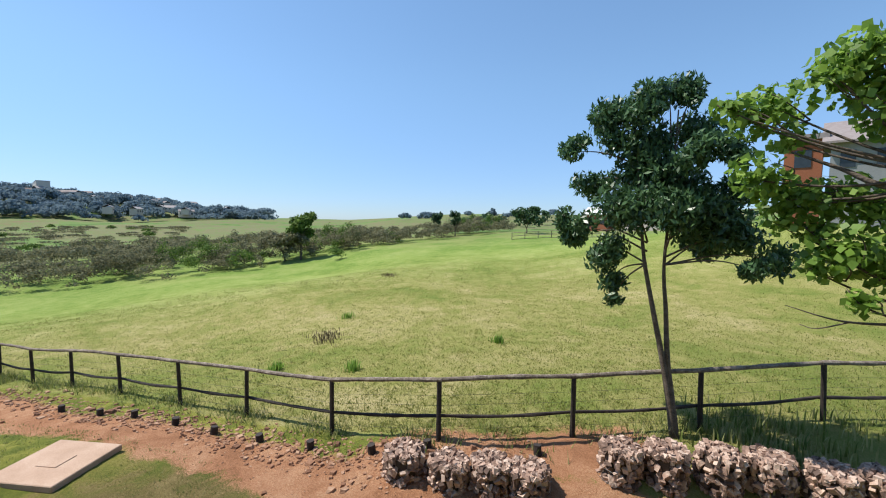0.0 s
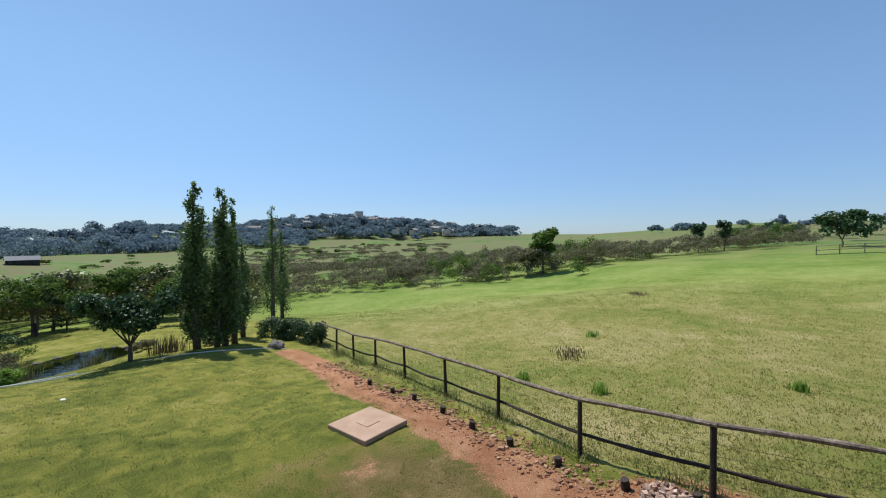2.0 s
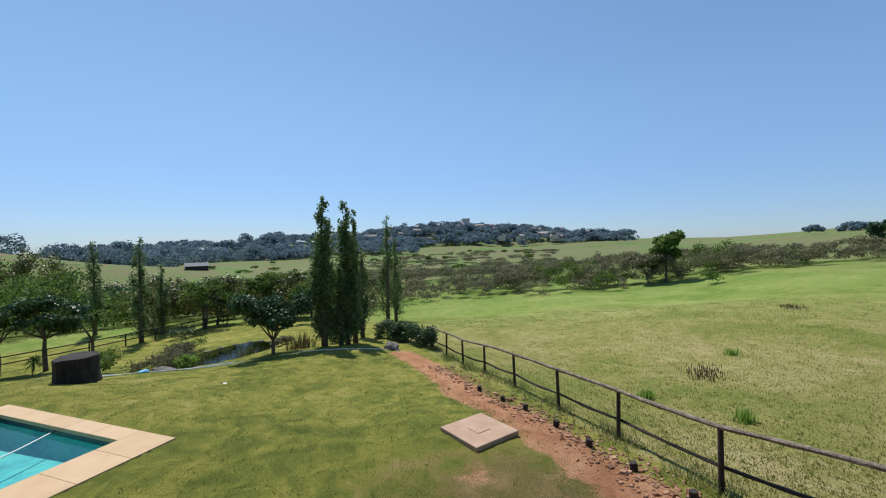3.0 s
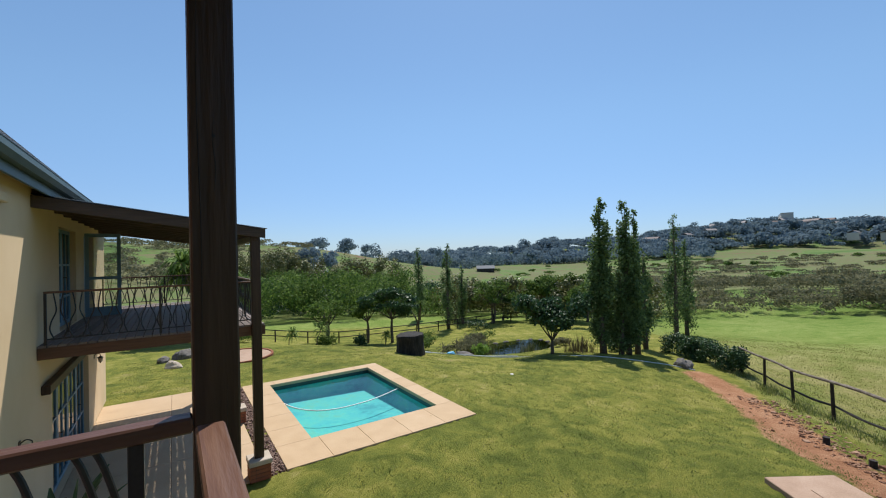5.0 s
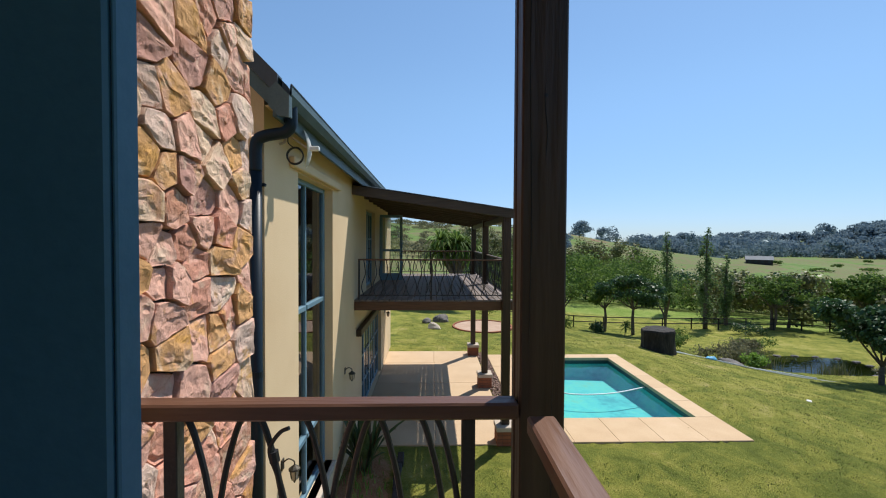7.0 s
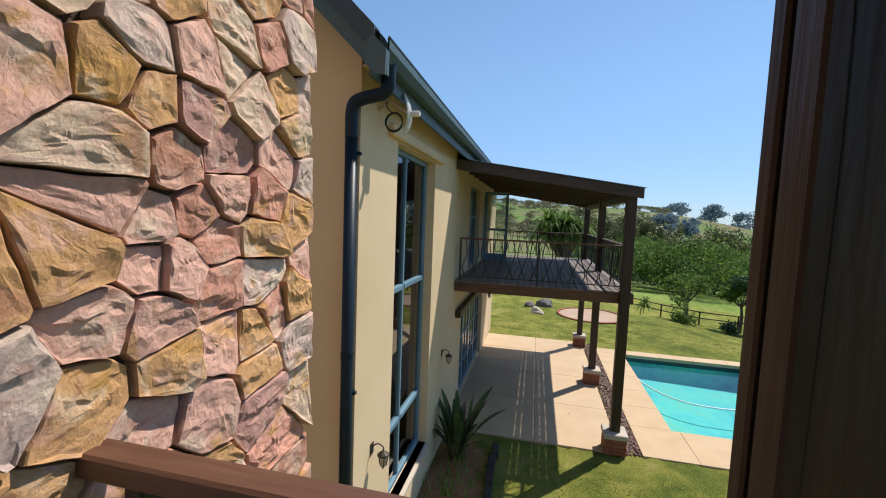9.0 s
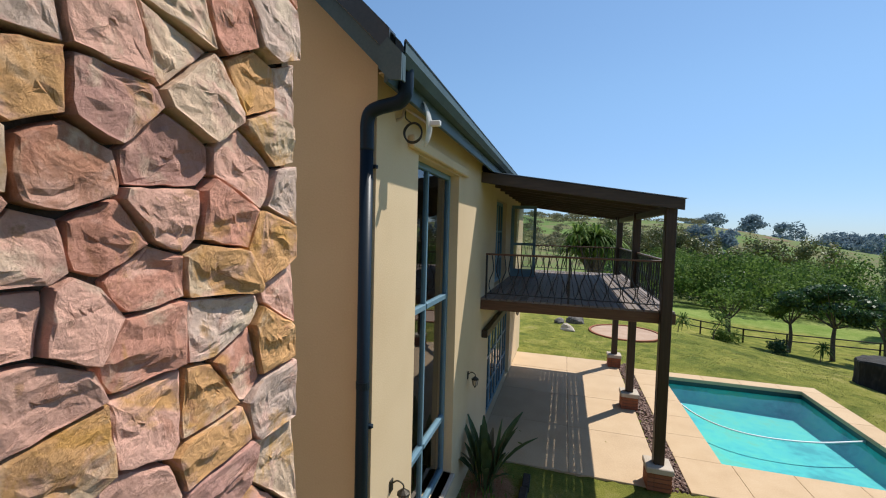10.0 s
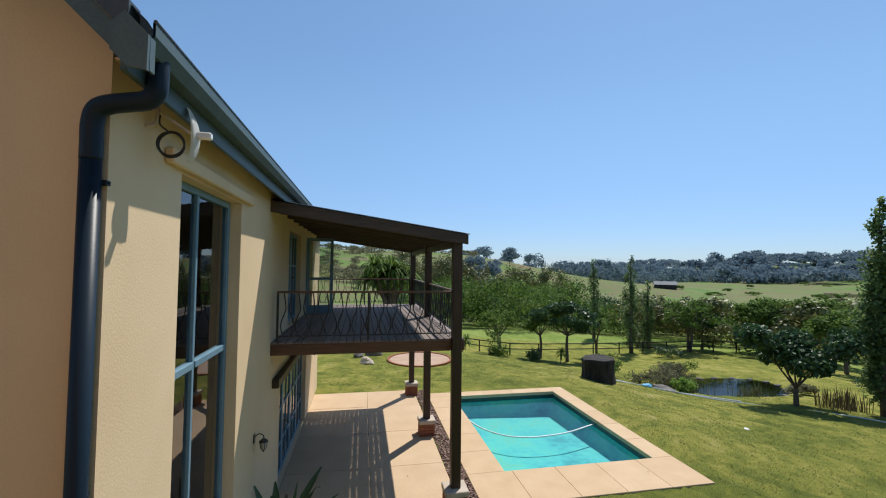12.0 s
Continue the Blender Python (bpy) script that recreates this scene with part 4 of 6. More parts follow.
def corner_post():
    t = thing("deck_post", "dark stained square timber corner post with long cracks", "post")
    part("post", boxed((-0.036, 3.80, DZ), (0.092, 3.866, 5.30), 0.005), DARKWOOD, t)
    # Black core puts the groove's shade between the two boards into colour.
    part("core", boxed((-0.026, 3.867, DZ), (0.085, 3.881, 5.30), 0), IRON, t)
    part("back_board", boxed((-0.036, 3.882, DZ), (0.092, 3.92, 5.30), 0.005), DARKWOOD, t)
    # Cracks are black slivers on the face, standing for the shade inside them.
    for x, z0, z1 in ((-0.012, 3.95, 5.2), (0.055, 3.2, 3.9), (0.03, 4.5, 4.75)):
        part("crack_shade", tubed(arc([(x, 3.8, z0), (x + 0.004, 3.8, (z0 * 2 + z1) / 3), (x - 0.003, 3.8, (z0 + z1 * 2) / 3), (x + 0.002, 3.8, z1)], 4), [0.0004, 0.001, 0.0014, 0.0016, 0.0016, 0.0016, 0.0016, 0.0014, 0.0012, 0.001, 0.0008, 0.0006, 0.0003], 5), IRON, t)
    part("knot", tubed([(0.03, 3.802, 4.68), (0.03, 3.7992, 4.68)], 0.006, 10), IRON, t)


corner_post()


def hand_rails():
    t = thing("deck_railing", "reddish timber handrail with curved black iron bars", "railing", group="deck rails")
    part("top_rail", boxed((-1.128, 3.798, 3.772), (-0.038, 3.862, 3.82), 0.006), RAILWOOD, t)
    part("bottom_rail", boxed((-1.10, 3.818, 3.02), (-0.038, 3.843, 3.04), 0.003), IRON, t)
    for x in (-1.01, -0.178):
        part("rail_post", boxed((x - 0.019, 3.811, DZ), (x + 0.019, 3.849, 3.771), 0.003), IRON, t)
    for x, s in ((-0.971, 1), (-0.820, -1), (-0.768, 1), (-0.641, 1), (-0.504, -1), (-0.460, -1), (-0.431, 1), (-0.314, 1), (-0.270, 1)):
        pts = arc([(x, 3.83, 3.772), (x + 0.02 * s, 3.83, 3.72), (x + 0.05 * s, 3.83, 3.60), (x + 0.07 * s, 3.83, 3.45), (x + 0.065 * s, 3.83, 3.30), (x + 0.035 * s, 3.83, 3.14), (x + 0.01 * s, 3.83, 3.04)], 5)
        part("iron_bar", tubed(pts, 0.009, 8), IRON, t)
    pts = arc([(-0.693, 3.83, 3.50), (-0.718, 3.83, 3.60), (-0.738, 3.826, 3.665), (-0.734, 3.822, 3.70), (-0.708, 3.818, 3.735), (-0.683, 3.815, 3.748)], 5)
    part("tendril", tubed(pts, [0.008] * 14 + [0.006] * (len(pts) - 14), 8), IRON, t)
    part("collar", tubed([(-0.728, 3.83, 3.645), (-0.733, 3.83, 3.675)], 0.015, 8), IRON, t)
    u = thing("deck_railing", "reddish timber handrail with curved black iron bars", "railing", group="deck rails")
    part("top_rail", boxed((-0.035, -5.0, 3.772), (0.040, 3.72, 3.82), 0.006), RAILWOOD_Y, u)
    part("bottom_rail", boxed((-0.01, -5.0, 3.02), (0.015, 3.79, 3.04), 0.003), IRON, u)
    y = 3.4
    while y > -4.9:
        for s in (-1, 1):
            pts = arc([(0.003, y + 0.028 * s, 3.772), (0.003, y - 0.01 * s, 3.70), (0.003, y - 0.055 * s, 3.52), (0.003, y - 0.07 * s, 3.36), (0.003, y - 0.05 * s, 3.18), (0.003, y + 0.01 * s, 3.04)], 4)
            part("iron_bar", tubed(pts, 0.009, 6), IRON, u)
        y -= 0.19


hand_rails()


def pergola():
    t = thing("deck_roof", "dark timber roof over the upper deck", "roof", kind="structure")
    part("outer_beam", boxed((-0.04, -5.0, 5.302), (0.095, 3.95, 5.45), 0.006), DARKWOOD, t)
    for y in np.arange(-4.9, 3.9, 0.87):
        part("rafter", boxed((-1.2, y, 5.452), (0.30, y + 0.06, 5.55), 0.004), DARKWOOD, t)
    part("roof_sheet", boxed((-1.2, -5.0, 5.552), (0.34, 3.9, 5.58), 0), ROOFMAT, t)


pergola()
# the room behind the deck: plain walls, its doorway and the open door leaf
bm = bmesh.new()
for lo, hi in (((-1.45, -5.0, 2.64), (-1.2, 2.05, 7.2)), ((-1.45, 3.12, 2.64), (-1.2, 3.20, 7.2)), ((-1.45, 2.05, 5.0), (-1.2, 3.12, 7.2)), ((-5.2, -5.2, 2.64), (-1.2, -5.0, 7.2)), ((-5.2, -5.0, 2.64), (-5.0, 3.20, 7.2)), ((-5.0, 3.05, 2.64), (-1.45, 3.20, 7.2))):
    box(bm, lo, hi)
tagged(obj("wall_room", bm, PLASTER), "cream plastered wall of the room behind the deck", "wall", kind="structure")
tagged(obj("floor_room", boxed((-5.0, -5.0, 2.66), (-1.45, 3.05, 2.90), 0), INSIDE), "dim floor of the room behind the deck", "floor", kind="structure")
tagged(obj("ceiling_room", boxed((-5.2, -5.2, 7.201), (-1.2, 3.2, 7.3), 0), INSIDE), "plain ceiling of the room", "ceiling", kind="structure")
tagged(obj("wall_lower", boxed((-5.2, -5.2, -0.2), (-1.2, 3.2, 2.639), 0), PLASTER), "cream plastered lower storey wall", "wall", kind="structure")


def blue_door():
    t = thing("door_4", "open dark blue timber door leaf on the deck", "door", kind="structure")
    part("leaf", boxed((-1.20, 3.125, DZ + 0.01), (-0.644, 3.17, 5.0), 0.004), DOORBLUE, t)
    part("edge_strip", boxed((-0.643, 3.13, DZ + 0.01), (-0.637, 3.166, 5.0), 0.002), DOORBLUE, t)
    part("hinge", tubed([(-1.19, 3.178, 3.3), (-1.19, 3.178, 3.42)], 0.01), BRASS, t)
    part("hinge", tubed([(-1.19, 3.178, 4.5), (-1.19, 3.178, 4.62)], 0.01), BRASS, t)


blue_door()


# ---------------------------------------------------------------- rubble stone wall
def clip_poly(poly, p, nrm):
    out = []
    for a, b in zip(poly, poly[1:] + poly[:1]):
        da, db = (a - p).dot(nrm), (b - p).dot(nrm)
        if da <= 0:
            out.append(a)
        if da * db < 0:
            out.append(a + (b - a) * (da / (da - db)))
    return out


def rubble_seeds(w, h, size, rng):
    """Uneven rows of middles for the stones of a wall w by h."""
    seeds, rows = [], int(h / (size * 0.86))
    for r in range(rows):
        x = rng.uniform(-0.2, 0.4) * size
        while x < w + size * 0.3:
            if rng.random() > 0.20:
                seeds.append(Vector((x + rng.uniform(-0.2, 0.2) * size, (r + 0.5 + rng.uniform(-0.42, 0.42)) * h / rows)))
            x += size * rng.uniform(0.5, 1.6)
    return seeds


def rubble_cells(seeds, w, h, size):
    """The stones' outlines: the part of the wall that lies nearest to each middle."""
    cells = []
    for i, s in enumerate(seeds):
        poly = [Vector((0, 0)), Vector((w, 0)), Vector((w, h)), Vector((0, h))]
        for j, o in enumerate(seeds):
            if i != j and (o - s).length < size * 3.2:
                d = o - s
                poly = clip_poly(poly, s + d * 0.5, Vector((d.x * 0.9, d.y * 1.1)).normalized())
                if len(poly) < 3:
                    break
        if len(poly) >= 3:
            cells.append((i, poly))
    return cells


def rubble_stone(poly, rng):
    """One split stone over a polygon in the wall's plane (u along, v up): broken outline, tilted, stepped and ridged front."""
    c = sum(poly, Vector((0, 0))) / len(poly)
    area = abs(sum(a.x * b.y - b.x * a.y for a, b in zip(poly, poly[1:] + poly[:1]))) / 2
    if area < 0.0016:
        return None
    rim = []
    for a, b in zip(poly, poly[1:] + poly[:1]):
        n = max(1, min(6, int((b - a).length / 0.026)))
        for k in range(n):
            q = a + (b - a) * (k / n)
            inset = rng.uniform(0.001, 0.0065) + (0.005 * rng.random() if k == 0 else 0)
            rim.append(q + (c - q).normalized() * inset)
    n = len(rim)
    out = rng.uniform(0.024, 0.048)
    slope = Vector((rng.uniform(-0.10, 0.12), rng.uniform(-0.15, 0.05)))
    off = Vector((rng.uniform(0, 90), rng.uniform(0, 90), 0))
    grain = Vector((rng.uniform(-0.5, 0.5), 1, 0)).normalized()
    step = rng.uniform(-0.03, 0.03)

    def relief(p):
        q = Vector((p.x, p.y, 0))
        wob = noise.noise(q * 14 + off)
        ridge = abs(noise.noise(q * 8 + off)) * -0.016
        bed = 0.0045 * noise.noise(Vector((q.dot(grain) * 42 + wob * 1.2, q.x * 7, off.x)))
        ledge = 0.005 * (1 if (q - Vector((c.x, c.y, 0))).dot(grain) + 0.03 * wob > step else 0)
        return ridge + bed + ledge + 0.004 * noise.noise(q * 45 + off)

    bm = bmesh.new()
    rings = []
    for f, dep in ((1.0, 0.0), (0.994, out * 0.80), (0.975, out * 0.96), (0.90, out), (0.78, out), (0.63, out), (0.47, out), (0.31, out), (0.15, out)):
        ring = []
        for q in rim:
            p = c + (q - c) * f
            if 0.2 < f < 0.95:
                p = p + Vector((rng.uniform(-1, 1), rng.uniform(-1, 1))) * 0.003
            x = 0.0 if not dep else max(0.006, dep + slope.dot(p - c) + relief(p) * min(1, (1.02 - f) * 9))
            ring.append(bm.verts.new((x, p.x, p.y)))
        rings.append(ring)
    for a, b in zip(rings, rings[1:]):
        for k in range(n):
            bm.faces.new((a[k], a[(k + 1) % n], b[(k + 1) % n], b[k]))
    top = bm.verts.new((out + relief(c), c.x, c.y))
    for k in range(n):
        bm.faces.new((rings[-1][k], rings[-1][(k + 1) % n], top))
    return bm


TONES = {"pink": (0.80, 0.46, 0.355), "red": (0.74, 0.36, 0.26), "ochre": (0.74, 0.41, 0.18), "cream": (0.83, 0.60, 0.43), "brown": (0.52, 0.25, 0.16), "purple": (0.60, 0.33, 0.27), "grey": (0.76, 0.56, 0.46)}
# middles (along the wall, up) of stones that stand out by their colour, on the stretch beside the rail
MIDDLES = {
    "ochre": [(3.87, 4.52), (3.95, 4.49), (4.42, 4.64), (4.48, 4.25), (4.31, 4.19), (3.82, 4.18), (3.98, 3.91), (4.27, 3.91), (4.29, 3.80), (4.47, 3.98), (3.83, 3.91)],
    "cream": [(3.87, 4.38), (4.19, 4.63), (4.21, 4.72), (4.26, 4.57), (4.49, 4.52), (4.50, 3.65)],
    "grey": [(3.93, 4.60), (4.46, 4.78), (4.54, 4.64), (4.54, 4.38), (4.30, 4.07), (4.49, 3.84)],
    "pink": [(4.08, 4.61), (4.40, 4.42), (3.87, 4.27), (3.95, 4.23), (4.18, 4.31), (4.02, 4.14), (3.85, 4.05), (3.95, 4.15), (3.95, 4.02), (4.16, 3.92), (4.10, 3.76), (3.94, 3.81), (4.56, 4.11)],
    "purple": [(4.07, 4.49), (4.17, 4.41), (4.30, 3.70)],
    "red": [(4.34, 4.75), (4.08, 4.25), (4.33, 4.30), (4.13, 4.19), (4.15, 4.07), (4.39, 3.56), (4.37, 3.96)],
    "brown": [(4.01, 4.38)],
}


def stone_wall():
    rng = random.Random(23)
    t = thing("wall_stone", "rough split sandstone rubble wall in pink, ochre and grey", "wall", (0, 0, 0), kind="structure")
    x0, y0, z0, w, h = -1.143, 3.065, 2.4, 1.50, 4.3
    part("backing", boxed((-2.6, 3.205, -0.2), (x0, 4.525, 8.4), 0), MORTAR, t, "dark recessed mortar")
    seeds, tones = [], []
    for tone, spots in MIDDLES.items():
        seeds += [Vector((y - y0, z - z0)) for y, z in spots]
        tones += [tone] * len(spots)
    for s in rubble_seeds(w, h, 0.143, rng):
        f = (s.x + y0 - 3.82) / 0.76
        if not (-0.09 < f and 3.84 - 0.5 * f < s.y + z0 < 4.6 + 0.37 * f):
            seeds.append(s)
            tones.append(rng.choices(["pink", "red", "ochre", "cream", "purple", "grey", "brown"], [8, 5, 4, 4, 3, 4, 1])[0])
    for i, cell in rubble_cells(seeds, w, h, 0.143):
        bm = rubble_stone(cell, rng)
        if bm:
            o = part("stone", bm, STONE, t)
            o.location = (x0, y0, z0)
            k = rng.uniform(0.88, 1.08)
            o.color = (*[c * k for c in TONES[tones[i]]], 1)
    # the face round the corner, looking north, and what lies above and below
    bm = bmesh.new()
    for origin, w, h, turn in (((x0, y0, -0.2), 1.5, 2.6, 0), ((x0, y0, 6.7), 1.5, 1.7, 0), ((x0 + 0.02, 4.525, -0.2), 1.35, 8.6, 90)):
        for i, cell in rubble_cells(rubble_seeds(w, h, 0.26, rng), w, h, 0.26):
            sub = rubble_stone(cell, rng)
            if sub:
                sub.transform(Matrix.Translation(origin) @ Matrix.Rotation(radians(turn), 4, "Z"))
                me = bpy.data.meshes.new("tmp")
                sub.to_mesh(me)
                sub.free()
                bm.from_mesh(me)
                bpy.data.meshes.remove(me)
    tagged(part("stone_rest", bm, STONE_REST, t), kind="stuff")


stone_wall()


# ---------------------------------------------------------------- fence, slab, gabions along the field
def field_fence():
    t = thing("field_fence", "weathered round-pole field fence with two rails", "fence")
    tops = []
    for x, y in FENCE:
        z = ground_z(x, y)
        lean = random.uniform(-0.02, 0.02), random.uniform(-0.02, 0.02)
        part("fence_post", tubed([(x, y, z - 0.15), (x + lean[0], y + lean[1], z + 0.5), (x + lean[0] * 2, y + lean[1] * 2, z + 1.12)], [0.05, 0.047, 0.045], 9, 0.06), FENCEPOST, t)
        tops.append(Vector((x + lean[0] * 2, y + lean[1] * 2, z)))
    for a, b in zip(tops, tops[1:]):
        m = (a + b) / 2
        d = (b - a).normalized() * 0.06
        part("top_pole", tubed(arc([a - d + Vector((0, 0, 1.15)), m + Vector((random.uniform(-0.03, 0.03), random.uniform(-0.03, 0.03), 1.15 + random.uniform(-0.02, 0.03))), b + d + Vector((0, 0, 1.15))], 5), [0.042 + random.uniform(-0.006, 0.008) for _ in range(11)], 9, 0.08), POLE, t, "pale weathered pole")
        side = Vector((-(b - a).y, (b - a).x, 0)).normalized() * -0.055
        part("lower_rail", tubed(arc([a + side + Vector((0, 0, 0.44)), m + side + Vector((0, 0, 0.42 + random.uniform(-0.03, 0.02))), b + side + Vector((0, 0, 0.44))], 5), [0.034 + random.uniform(-0.006, 0.006) for _ in range(11)], 8, 0.1), FENCEPOST, t)
    for h in (0.2, 0.66, 0.85):
        for a, b in zip(tops, tops[1:]):
            part("wire", tubed([a + Vector((0, 0, h)), b + Vector((0, 0, h))], 0.0025, 4), IRON, t)


field_fence()


def small_fence(name, pts, h, label, spacing=2.2, rails=2, material=None):
    t = thing(name, label, "fence")
    material = material or FENCEPOST
    for (ax, ay), (bx, by) in zip(pts, pts[1:]):
        n = max(1, round(math.hypot(bx - ax, by - ay) / spacing))
        pr = None
        for k in range(n + 1):
            x, y = ax + (bx - ax) * k / n, ay + (by - ay) * k / n
            p = Vector((x, y, ground_z(x, y)))
            part("fence_post", tubed([p - Vector((0, 0, 0.2)), p + Vector((0, 0, h))], 0.05, 6), material, t)
            if pr is not None:
                for r in range(rails):
                    q = Vector((0, 0, h * (0.95 - 0.45 * r)))
                    part("fence_rail", tubed([pr + q, p + q], 0.038, 6), material, t)
            pr = p


small_fence("garden_fence", [(-4, 38), (4, 35.5), (10.6, 33.6), (20, 34), (30, 32.9), (36, 29)], 0.9, "dark pole fence at the bottom of the garden")
small_fence("paddock_fence", [(50.6, -36.1), (46.7, -40.4), (40, -47)], 1.1, "pale pole paddock fence on the far field", 2.0, 3, POLE)


def inspection_slab():
    z = ground_z(9.05, 4.62)
    t = thing("inspection_cover", "square pinkish concrete inspection slab with small lid", "slab", (9.05, 4.62, z - 0.02), turn=-33)
    part("slab", boxed((-0.64, -0.64, 0), (0.64, 0.64, 0.115), 0.012), CONCRETE, t)
    part("lid", boxed((-0.19, -0.19, 0.116), (0.19, 0.19, 0.128), 0.004), CONCRETE, t)


inspection_slab()


def log_stub(x, y, h=0.17, r=0.075):
    z = ground_z(x, y)
    o = obj("log_stub", tubed([(0, 0, -0.08), (0.004, 0, h * 0.6), (0, 0.004, h)], [r, r * 0.98, r * 0.95], 10, 0.06), FENCEPOST)
    o.matrix_world = pose(x, y, z, random.uniform(-7, 7), random.uniform(-7, 7), random.uniform(0, 360))
    tagged(o, "short dark log stub edging the soil path", "log", group="edging logs")


for x, y in ((13.3, 5.75), (12.25, 4.75), (11.5, 3.95), (10.45, 3.02), (9.55, 2.25), (8.7, 1.4), (7.85, 0.55), (6.95, -0.4), (6.35, -1.25), (5.35, -2.95)):
    log_stub(x, y)


def gabion_mesh(seed):
    g = random.Random(seed)
    verts, faces = [], []
    base = [(-1, -1, -1), (1, -1, -1), (1, 1, -1), (-1, 1, -1), (-1, -1, 1), (1, -1, 1), (1, 1, 1), (-1, 1, 1)]
    quads = [(0, 3, 2, 1), (4, 5, 6, 7), (0, 1, 5, 4), (1, 2, 6, 5), (2, 3, 7, 6), (3, 0, 4, 7)]
    for _ in range(300):
        a = g.uniform(0, 6.283)
        if g.random() < 0.3:
            rr, z = 0.31 * math.sqrt(g.random()), 0.80
        else:
            rr, z = 0.31, g.uniform(0.0, 0.80)
        m = Matrix.Translation((rr * math.cos(a), rr * math.sin(a), z)) @ Euler((g.uniform(0, 6), g.uniform(0, 6), g.uniform(0, 6))).to_matrix().to_4x4()
        s = [g.uniform(0.035, 0.075), g.uniform(0.03, 0.06), g.uniform(0.02, 0.045)]
        k = len(verts)
        verts += [m @ Vector([c * q * g.uniform(0.7, 1.15) for c, q in zip(p, s)]) for p in base]
        faces += [[k + i for i in f] for f in quads]
    return verts, faces


def soil_clods():
    g = np.random.default_rng(31)
    path = np.array([(4.6, -2.4), (6.0, -0.7), (7.4, 0.7), (9.0, 2.0), (10.6, 3.5), (12.5, 5.2), (14.6, 6.9), (17.0, 8.8)])
    verts, faces = [], []
    quads = [(4, 5, 6, 7), (0, 1, 5, 4), (1, 2, 6, 5), (2, 3, 7, 6), (3, 0, 4, 7)]
    base = np.array([(-1, -1, -1), (1, -1, -1), (1, 1, -1), (-1, 1, -1), (-0.6, -0.6, 0.8), (0.6, -0.6, 0.8), (0.6, 0.6, 0.8), (-0.6, 0.6, 0.8)])
    k = g.integers(0, len(path) - 1, 2600)
    c = path[k] + (path[k + 1] - path[k]) * g.random((2600, 1))
    d = path[k + 1] - path[k]
    c = c + np.stack([d[:, 1], -d[:, 0]], 1) / np.linalg.norm(d, axis=1)[:, None] * g.normal(0.25, 0.35, 2600)[:, None]
    z = land(c[:, 0], c[:, 1])
    for (x, y), h in zip(c, z):
        s, a = g.gamma(2.0, 0.011) + 0.008, g.uniform(0, 6.283)
        q = base * s * g.uniform(0.6, 1.2, (8, 3))
        i = len(verts)
        verts += [(x + p[0] * math.cos(a) - p[1] * math.sin(a), y + p[0] * math.sin(a) + p[1] * math.cos(a), h + p[2] * 0.7) for p in q]
        faces += [[i + n for n in f] for f in quads]
    tagged(raw("soil_clods", verts, faces, CLOD), "crumbled red clods and small stones on the soil path", "soil", kind="stuff")


CLOD = mat("red_clods", [(0.12, 0.055, 0.03), (0.25, 0.125, 0.07), (0.40, 0.25, 0.16)], 9, 0.95, 0.3, 40, island=0.6)
soil_clods()
GAB = [gabion_mesh(k) for k in range(3)]
first_gab = []
for k in range(3):
    t = thing("gabion", "round wire bundle of pinkish broken rock", "gabion", (0, 0, -50), group="gabions")
    part("core", tubed([(0, 0, -0.1), (0, 0, 0.78)], 0.28, 12), MORTAR, t)
    raw("rubble", *GAB[k], ROCK, t)
    for z in (0.1, 0.3, 0.5):
        ring = [(0.365 * math.cos(a), 0.365 * math.sin(a), z) for a in np.linspace(0, 2 * math.pi, 17)]
        part("wire", tubed(ring, 0.003, 4), IRON, t)
    first_gab.append(t)
spots = [(6.10, -0.72, -0.30), (5.62, -1.28, -0.36), (5.27, -1.85, -0.36), (4.86, -2.40, -0.40), (4.38, -3.84, -0.12), (3.98, -4.47, -0.12), (3.55, -5.17, -0.12), (3.06, -5.80, -0.12), (2.50, -6.28, -0.14), (2.00, -6.85, -0.14)]
for k, (x, y, z) in enumerate(spots):
    m = pose(x, y, z, random.uniform(-4, 4), random.uniform(-4, 4), random.uniform(0, 360))
    if k < 3:
        first_gab[k].matrix_world = m
    else:
        copy_thing(first_gab[k % 3], m)


# ---------------------------------------------------------------- trees
def tree(name, label, x, y, limbs, clumps, count, size, leaf, seed, shape=1.6, droop=0.0, fill=0.35, z=None, bark=None, category="tree", group=""):
    """limbs: lists of (points, radius at foot, radius at tip), and clumps (x, y, z, rx, ry, rz), both from the tree's foot."""
    z = ground_z(x, y) - 0.05 if z is None else z
    t = thing(name, label, category, (x, y, z), group)
    bm = bmesh.new()
    for pts, r0, r1 in limbs:
        p = arc(pts, 5) if len(pts) > 2 else [Vector(q) for q in pts]
        tube(bm, p, [r0 + (r1 - r0) * i / (len(p) - 1) for i in range(len(p))], 7, True, 0.06)
    part("trunk", bm, bark or BARK, t, smooth=True)
    c = np.array(clumps, float)
    v, f = leaf_cloud(c[:, :3], c[:, 3:], count, size, seed, shape, droop, fill)
    raw("crown", v.tolist(), f, leaf, t)
    return t


